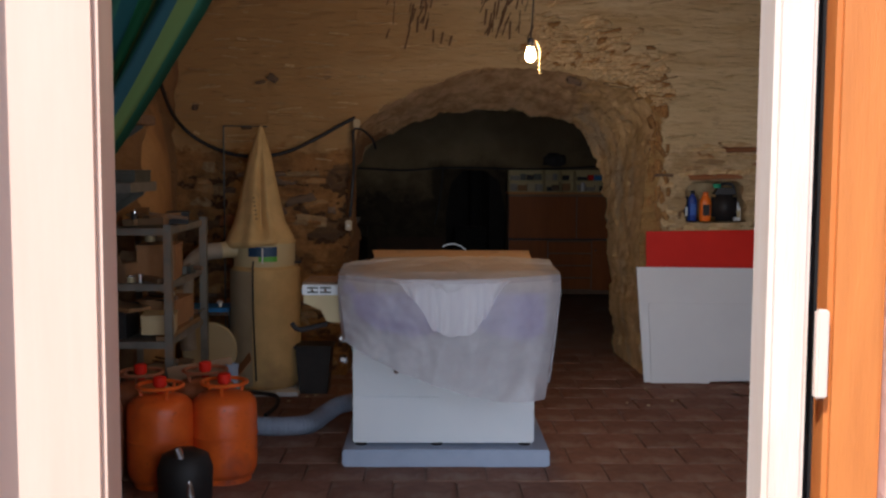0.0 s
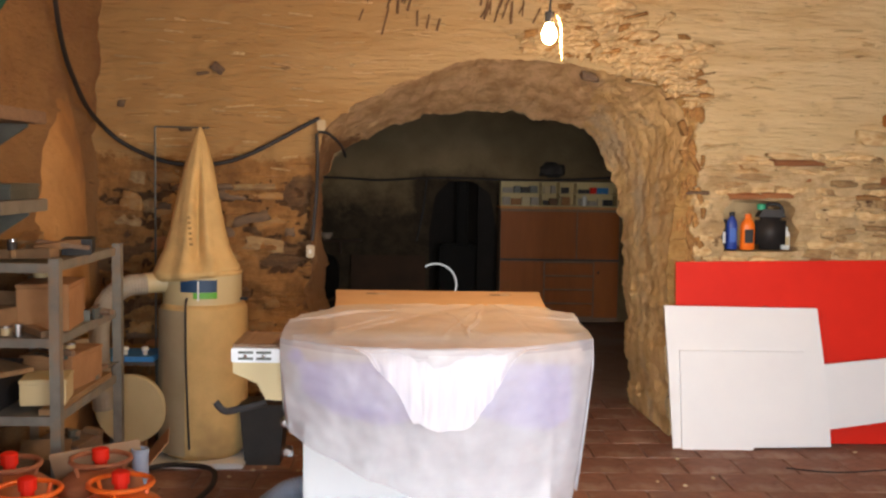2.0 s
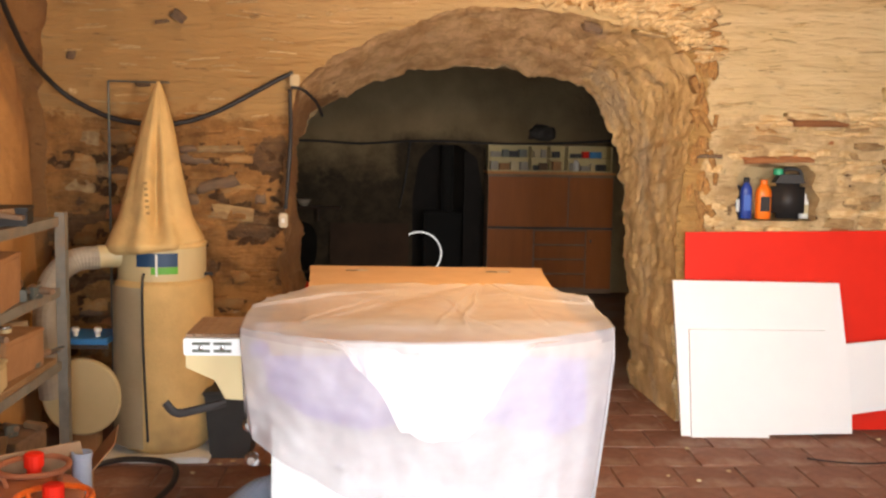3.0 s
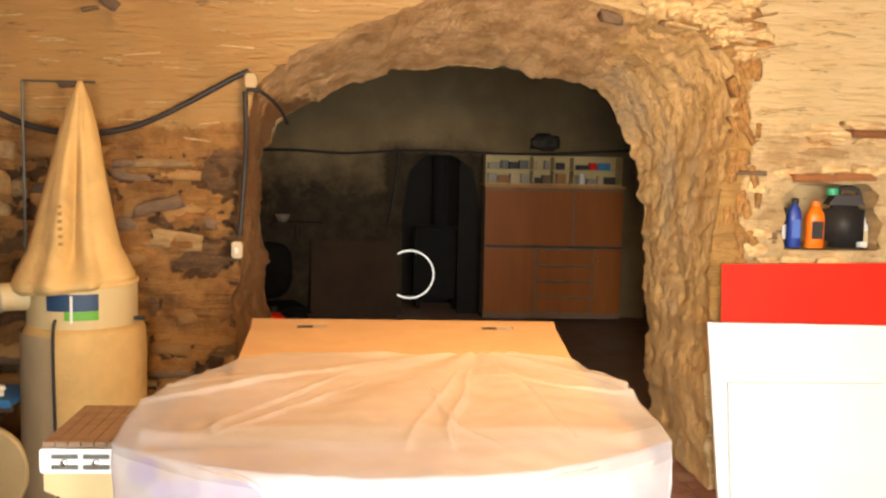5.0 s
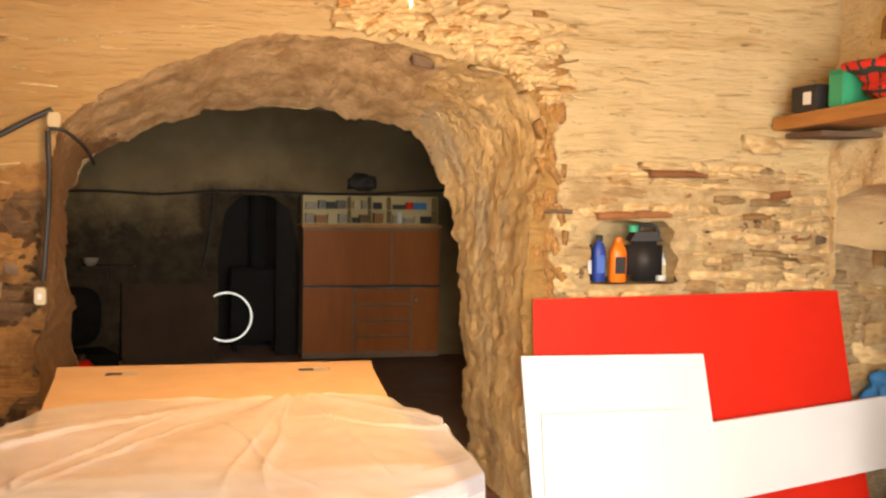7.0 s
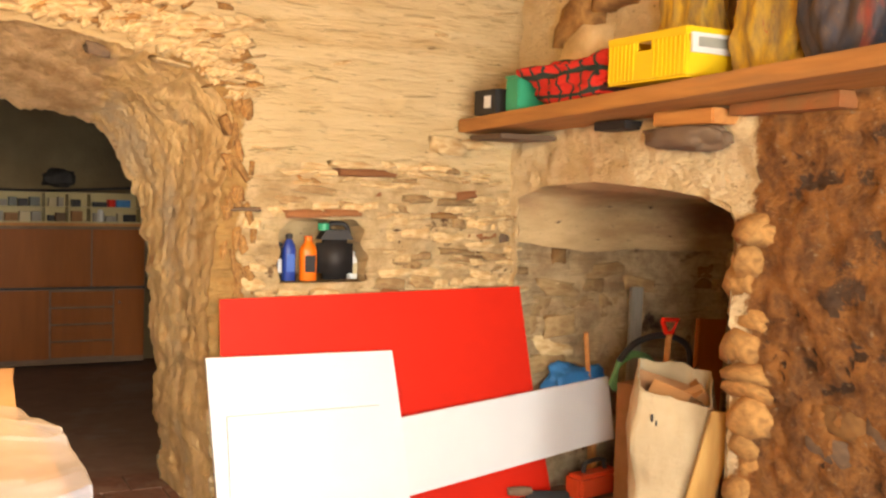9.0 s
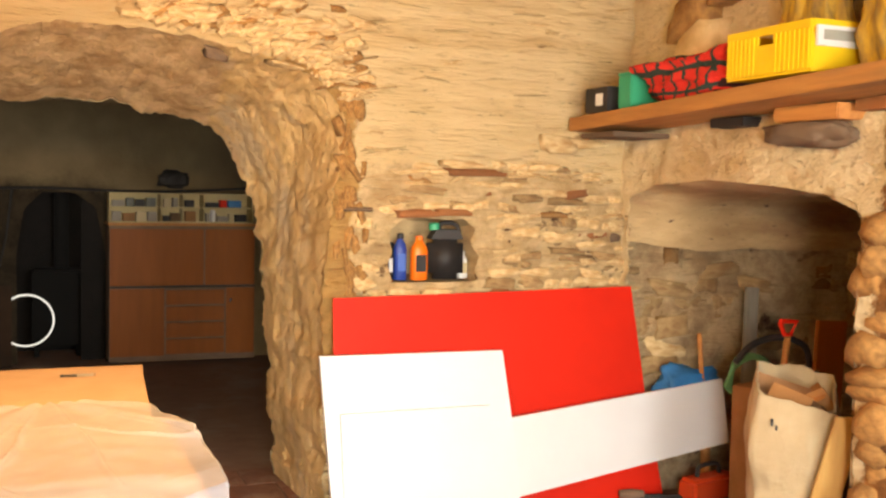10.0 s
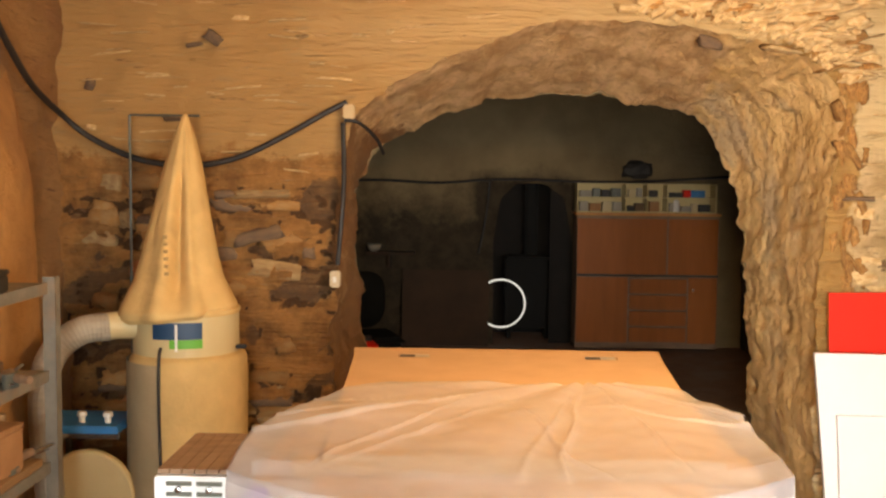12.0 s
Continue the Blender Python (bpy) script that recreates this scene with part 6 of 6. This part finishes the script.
part("backrest", bm, CHAIR_M, chair, smooth=True)
part("stem", lathem([(0.03, 0.06), (0.03, 0.36)], 12), CHAIR_M, chair)
for k in range(5):
    part("foot", boxm((0, -0.02, 0.03), (0.27, 0.02, 0.06), 0.005, pose(0, 0, 0, 0, 0, 72 * k)), CHAIR_M, chair)
ob = thing("box", "black wooden box in the dark far room", "box", (-0.69, 9.25, 0.0))
part("body", boxm((-0.16, -0.12, 0), (0.16, 0.12, 0.12), 0.006), DARK_BOARD, ob)
part("lid", boxm((-0.165, -0.125, 0.121), (0.165, 0.125, 0.135), 0.004), DARK_BOARD, ob)
ob = thing("red_canister", "small red canister standing on the black box", "canister", (-0.66, 9.25, 0.136))
part("body", lathem([(0.06, 0), (0.065, 0.02), (0.065, 0.29), (0.03, 0.32)], 20), RED_BOARD, ob, smooth=True)
part("cap", lathem([(0.022, 0.32), (0.022, 0.35), (0.018, 0.353)], 14), BLACK, ob)
ob = thing("wall_board", "dark narrow shelf board on the far wall", "shelf", (-0.75, 11.88, 0.79))
part("board", boxm((-0.2, -0.1, 0), (0.22, 0.09, 0.025), 0.004), DARK_BOARD, ob)
part("bracket", boxm((-0.01, -0.06, -0.12), (0.01, 0.09, -0.001), 0.003), DARK_BOARD, ob)
ob = thing("bowl", "small pale grey bowl on the dark shelf board", "bowl", (-0.88, 11.84, 0.816))
part("body", lathem([(0.03, 0), (0.055, 0.03), (0.065, 0.065), (0.058, 0.065), (0.03, 0.012)], 20), GREY_HOSE, ob, smooth=True)
# near-black colour puts the shade of the alcove on the stove
STOVE_SHADE = mat("alcove_shade_black", (0.008, 0.007, 0.006), (0.006, 0.006, 0.006), 6.0, 0.95)
dark = thing("stove", "near-black stove inside the alcove", "stove", (0.5, 12.4, 0))
part("body", boxm((-0.22, -0.2, 0.1), (0.2, 0.2, 0.75), 0.02), STOVE_SHADE, dark)
part("pipe", lathem([(0.06, 0.75), (0.06, 1.45)], 14, pose(0.02, 0.05, 0)), STOVE_SHADE, dark)
for k in (-0.18, 0.16):
    part("leg", boxm((k - 0.02, -0.15, 0), (k + 0.02, 0.15, 0.1)), STOVE_SHADE, dark)

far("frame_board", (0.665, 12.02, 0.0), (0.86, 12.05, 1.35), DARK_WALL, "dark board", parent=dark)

w = thing("floor_wire", "thin dark wire lying loose on the tiled floor", "wire", (2.0, 6.6, 0))
under(w, part("wire", tubem([(1.95, 6.62, 0.006), (2.1, 6.56, 0.006), (2.25, 6.55, 0.006), (2.5, 6.60, 0.006)], 0.004, 6), BLACK, w))
rnd = random.Random(31)
for k in range(9):
    x, y = rnd.uniform(1.2, 2.7), rnd.uniform(6.3, 6.95)
    if k % 2:
        x, y = rnd.uniform(-0.95, -0.5), rnd.uniform(6.2, 7.1)
    ob = thing("plaster_chip", "small fallen plaster chip on the tiled floor", "chip", (x, y, 0.0), rnd.uniform(0, 180), "plaster chips")
    part("chip", boxm((-0.012, -0.008, 0), (0.012, 0.009, 0.008), 0.003), CANVAS, ob)

# ---- stones of the walls, pieces of the floor ----
def rock_mesh(name, seed, material, flat=0.45, power=0.42, rough=0.32):
    bm = bmesh.new()
    bmesh.ops.create_icosphere(bm, subdivisions=2, radius=0.5)
    for v in bm.verts:
        p = v.co * 2
        q = Vector([math.copysign(abs(s) ** power, s) for s in p]) * 0.5
        k = 1 + 0.42 * noise.noise(p * 1.1 + Vector((seed * 3.1, 0, 0))) + rough * noise.noise(p * 2.4 + Vector((0, seed, 0)))
        v.co = Vector((q.x * k, q.y * k * flat * 2, q.z * k))
    me = bpy.data.meshes.new(name)
    bm.to_mesh(me)
    bm.free()
    me.materials.append(material)
    for p in me.polygons:
        p.use_smooth = True
    return me


ROCKS = {m.name: [rock_mesh("stone", s, m) for s in range(7)] for m in (STONE_M, STONE_P, STONE_D, BRICK_M, STONE_J, STONE_B)}

ROUND = [rock_mesh("stone", s + 30, STONE_J, 0.5, 0.75, 0.16) for s in range(6)]


def stones(name, label, axis, at, out, regions, seed, jitter=1.0, deep=0.0):
    """Courses of uneven stones bedded in a wall. regions: (u0, u1, v0, v1, mean length, mean height, weights)."""
    rnd = random.Random(seed)
    wall = thing(name, label, "stonework")
    tagged(wall, kind="structure")
    count = 0
    for u0, u1, v0, v1, ln, ht, share, weights, holes in regions:
        v = v0
        while v < v1:
            h = ht * rnd.uniform(0.6, 1.4)
            u = u0 + rnd.uniform(0, ln)
            while u < u1:
                w = ln * rnd.uniform(0.45, 1.6)
                if rnd.random() < share and not any(inside(o, u + w / 2, v + h / 2) or inside(o, u + w * 0.05, v + h / 2) or inside(o, u + w * 0.95, v + h / 2) for o in holes):
                    m = rnd.choices((STONE_M, STONE_P, STONE_D, BRICK_M, STONE_B), weights)[0]
                    ob = new("stone", rnd.choice(ROCKS[m.name]))
                    d = 0.05 * rnd.uniform(0.8, 1.3)
                    sink = -out * (rnd.uniform(0.010, 0.024) + deep)
                    pu, pv = u + w / 2, v + h / 2 + rnd.uniform(-0.01, 0.01)
                    tilt = rnd.uniform(-9, 9) * jitter
                    base = relief(pu, pv, at, 0.028 if axis == "y" else 0.04)
                    if axis == "y":
                        ob.matrix_world = pose(pu, at + base + sink, pv, 0, tilt, 0) @ Matrix.Diagonal((w, d, h, 1))
                    else:
                        ob.matrix_world = pose(at - base + sink, pu, pv, tilt, 0, 90) @ Matrix.Diagonal((w, d, h, 1))
                    ob.parent = wall
                    count += 1
                u += w * rnd.uniform(0.95, 1.15)
            v += h * 0.98
    return wall


arch_guard = [(-0.68, -0.3), (-0.68, 1.8), (-0.3, 2.05), (0.35, 2.25), (1.2, 2.2), (1.66, 1.9), (1.62, 1.5), (1.55, 1.0), (1.55, -0.3)]
niche_guard = [(1.74, 1.06), (1.74, 1.42), (2.25, 1.42), (2.25, 1.06)]
stones("stonework_1", "uneven pale stones bedded in lime mortar round the niche", "y", W, -1, [
    (1.60, 2.98, 1.02, 1.42, 0.12, 0.042, 0.7, (0.3, 8, 0.1, 0.2, 3), [arch_guard, niche_guard]),
    (1.75, 2.95, 1.42, 1.62, 0.14, 0.032, 0.5, (0.3, 8, 0.1, 0.4, 2), [arch_guard, niche_guard]),
], 3, 1.0, -0.001)
stones("stonework_2", "rough brown stones bedded in the pier behind the dust collector", "y", W, -1, [
    (3.1, 4.85, 0.3, 1.35, 0.17, 0.085, 0.45, (0.6, 1, 0.15, 0.1, 6), []),
    (-1.72, -0.64, 0.05, 1.45, 0.15, 0.06, 0.45, (6, 0.0, 1.6, 0.4, 4), [arch_guard]),
], 5, 1.0, 0.001)
stones("stonework_3", "rough brown rubble stones of the east wall beside the side arch", "x", RIGHT, -1, [
    (4.1, 5.56, 0.0, 2.4, 0.15, 0.09, 0.09, (5, 0.0, 4, 0.3, 0), []),
], 8, 1.0, 0.017)
# bulging stones on the edge of the side arch
rnd = random.Random(21)
edge = thing("stonework_4", "rounded stones along the jamb of the side arch", "stonework")
tagged(edge, kind="structure")
z = 0.0
while z < 1.45:
    h = rnd.uniform(0.07, 0.16)
    ob = new("stone", rnd.choice(ROUND))
    ob.matrix_world = pose(RIGHT + rnd.uniform(0.05, 0.11), 5.635 + rnd.uniform(-0.055, 0.03), z + h / 2, rnd.uniform(-25, 25), rnd.uniform(-12, 12), 90) @ Matrix.Diagonal((rnd.uniform(0.14, 0.28), rnd.uniform(0.18, 0.26), h * rnd.uniform(0.95, 1.3), 1))
    ob.parent = edge
    z += h * 0.8
# lintel bricks over the niche
lint = thing("stonework_5", "orange brick lintel over the wall niche", "stonework")
tagged(lint, kind="structure")
for a, b, zz, hh, m in ((1.80, 2.00, 1.405, 0.035, BRICK_M), (2.0, 2.17, 1.41, 0.032, BRICK_M), (2.05, 2.33, 1.60, 0.035, BRICK_M), (2.62, 2.86, 1.755, 0.05, STONE_P)):
    ob = new("brick", rnd.choice(ROCKS[m.name]))
    ob.matrix_world = pose((a + b) / 2, W - 0.012, zz, 0, rnd.uniform(-2, 2)) @ Matrix.Diagonal((b - a, 0.06, hh, 1))
    ob.parent = lint
# single dark stones showing through the plaster
dk = thing("stonework_6", "single dark stones showing through the plaster", "stonework")
tagged(dk, kind="structure")
for x, z2, w, h, tl in ((-1.115, 2.075, 0.075, 0.05, 35), (-1.20, 2.05, 0.07, 0.02, -8), (-0.93, 1.235, 0.19, 0.06, -14), (-0.71, 1.165, 0.05, 0.055, 0), (-1.30, 1.735, 0.08, 0.025, 0), (-1.42, 1.30, 0.09, 0.04, 0), (0.98, 2.07, 0.10, 0.05, 10), (-1.66, 1.88, 0.05, 0.05, 20), (1.62, 1.42, 0.12, 0.02, 0), (0.96, 2.06, 0.0, 0.0, 0))[:-1]:
    ob = new("stone", rnd.choice(ROCKS["dark_stone"]))
    ob.matrix_world = pose(x, W + relief(x, z2, W, 0.028), z2, 0, tl) @ Matrix.Diagonal((w, 0.045, h, 1))
    ob.parent = dk
corner = thing("corner_stone", "rounded brown boulder set in the plaster over the wall shelf", "stone", (RIGHT, 6.57, 2.3))
tagged(corner, kind="structure")
for y, z2, w, h, m in ((6.66, 2.30, 0.26, 0.20, "ochre_stone"), (6.62, 2.14, 0.30, 0.22, "limewashed_stone"), (6.40, 2.42, 0.2, 0.2, "ochre_stone")):
    ob = new("stone", ROCKS[m][2])
    ob.matrix_world = pose(RIGHT - 0.01, y, z2, 0, 8, 90) @ Matrix.Diagonal((w, 0.22, h, 1))
    ob.parent = corner
    under(corner, ob)
lump = new("stone", ROCKS["limewashed_stone"][4])
lump.matrix_world = pose(2.62, W - 0.01, 1.745, 0, 4) @ Matrix.Diagonal((0.19, 0.09, 0.085, 1))
lump.parent = dk
# scorched twigs and straw in the plaster above the arch
tw = thing("reed_stubs", "dark reed ends sticking out of the plaster above the arch", "reeds", (0.3, W, 2.3))
rnd = random.Random(2)
for k in range(64):
    x = rnd.choice((rnd.gauss(-0.15, 0.11), rnd.gauss(0.50, 0.13)))
    z0 = 2.30 + rnd.uniform(-0.03, 0.36) + 0.06 * (x > 0.2)
    under(tw, part("reed", tubem([(x, W - 0.01, z0), (x + rnd.uniform(0.0, 0.05), W - 0.022, z0 + rnd.uniform(0.05, 0.16))], rnd.uniform(0.003, 0.008), 5, per=0), TWIG, tw))
# loose plaster crust round the top of the arch
crust = thing("plaster_crust", "broken pale plaster flakes round the arch shoulder", "plaster", (1.2, W, 2.1))
tagged(crust, kind="structure")
for k in range(230):
    a = rnd.uniform(0, 1)
    x, z0 = 0.62 + 0.95 * a + rnd.uniform(-0.05, 0.12), 2.20 - 0.30 * a ** 2 + abs(rnd.gauss(0, 0.15))
    ob = new("flake", rnd.choice(ROCKS["limewashed_stone" if k % 7 else "ochre_stone"]))
    ob.matrix_world = pose(x, W + relief(x, z0, W, 0.028) + 0.008, z0, rnd.uniform(-10, 10), rnd.uniform(-38, 14), rnd.uniform(-12, 12)) @ Matrix.Diagonal((rnd.uniform(0.04, 0.16), 0.085, rnd.uniform(0.014, 0.05), 1))
    ob.parent = crust
    under(crust, ob)

for k in range(46):
    x, z0 = 1.59 + rnd.uniform(-0.07, 0.07), rnd.uniform(0.8, 1.98)
    ob = new("flake", rnd.choice(ROCKS["ochre_stone"]))
    ob.matrix_world = pose(x, W + relief(x, z0, W, 0.028) + 0.019, z0, rnd.uniform(-10, 10), rnd.uniform(50, 100), rnd.uniform(-12, 12)) @ Matrix.Diagonal((rnd.uniform(0.05, 0.13), 0.07, rnd.uniform(0.02, 0.045), 1))
    ob.parent = crust
    under(crust, ob)

pock = thing("plaster_pocks", "small stones and flaws showing through the plaster", "stonework")
tagged(pock, kind="structure")
for k in range(45):
    x, z0 = rnd.uniform(-1.7, 2.95), rnd.uniform(1.45, 2.75)
    if inside(arch_guard, x, z0) or z0 < 1.55 and x > 1.6:
        continue
    ob = new("stone", rnd.choice(ROCKS[rnd.choice(("beige_stone", "limewashed_stone", "limewashed_stone", "limewashed_stone"))]))
    ob.matrix_world = pose(x, W + relief(x, z0, W, 0.028) + 0.010, z0, 0, rnd.uniform(-14, 14)) @ Matrix.Diagonal((rnd.uniform(0.02, 0.10), 0.045, rnd.uniform(0.008, 0.026), 1))
    ob.parent = pock

lips = thing("plaster_lips", "thin ragged ridges of trowelled plaster on the wall", "plaster")
tagged(lips, kind="structure")
for k in range(200):
    x, z0 = rnd.uniform(-1.7, 2.95), rnd.uniform(1.5, 2.8)
    if inside(arch_guard, x, z0):
        continue
    ob = new("ridge", rnd.choice(ROCKS["limewashed_stone"]))
    ob.matrix_world = pose(x, W + relief(x, z0, W, 0.028) + 0.006, z0, rnd.uniform(-6, 6), rnd.uniform(-9, 9)) @ Matrix.Diagonal((rnd.uniform(0.05, 0.2), 0.045, rnd.uniform(0.005, 0.013), 1))
    ob.parent = lips

# clay floor tiles
floor_tiles = thing("tile_floor", "worn dusty red clay floor tiles", "floor tiles", (0, 5, 0))
tagged(floor_tiles, kind="structure")
tile = bpy.data.meshes.new("tile")
bm = boxm((-0.5, -0.5, -1), (0.5, 0.5, 0))
bmesh.ops.bevel(bm, geom=[e for e in bm.edges if all(v.co.z > -0.1 for v in e.verts)], offset=0.012, segments=1, affect="EDGES")
bm.to_mesh(tile)
bm.free()
tile.materials.append(TILE_M)
rnd = random.Random(9)
TW, TL2 = 0.29, 0.29
i = 0
stuff = []
for r in range(40):
    for c in range(17):
        x, y = LEFT + 0.15 + c * TW + (TW / 2 if r % 2 else 0), 1.45 + r * TL2
        if x > 3.0 and not (5.6 < y < 7.3):
            continue
        if 7.2 < y < 8.2 and not (-0.7 < x < 1.6):
            continue
        if y > 8.15:
            continue
        m = pose(x, y, rnd.uniform(-0.002, 0.002), rnd.uniform(-0.3, 0.3), rnd.uniform(-0.3, 0.3)) @ Matrix.Diagonal((TW - 0.012, TL2 - 0.012, 0.02, 1))
        if 4.4 < y < 9.0 and x > -1.6:
            ob = new("tile", tile)
            ob.matrix_world = m
            ob.parent = floor_tiles
            under(floor_tiles, ob)
        else:
            stuff.append(m)
bm = bmesh.new()
for m in stuff:
    v = [bm.verts.new(m @ Vector(p)) for p in ((-0.5, -0.5, 0), (0.5, -0.5, 0), (0.5, 0.5, 0), (-0.5, 0.5, 0), (-0.5, -0.5, -1), (0.5, -0.5, -1), (0.5, 0.5, -1), (-0.5, 0.5, -1))]
    bm.faces.new(v[:4])
    for k in range(4):
        bm.faces.new((v[k], v[k + 4], v[(k + 1) % 4 + 4], v[(k + 1) % 4]))
part("far_tile", bm, TILE_M, kind="stuff")
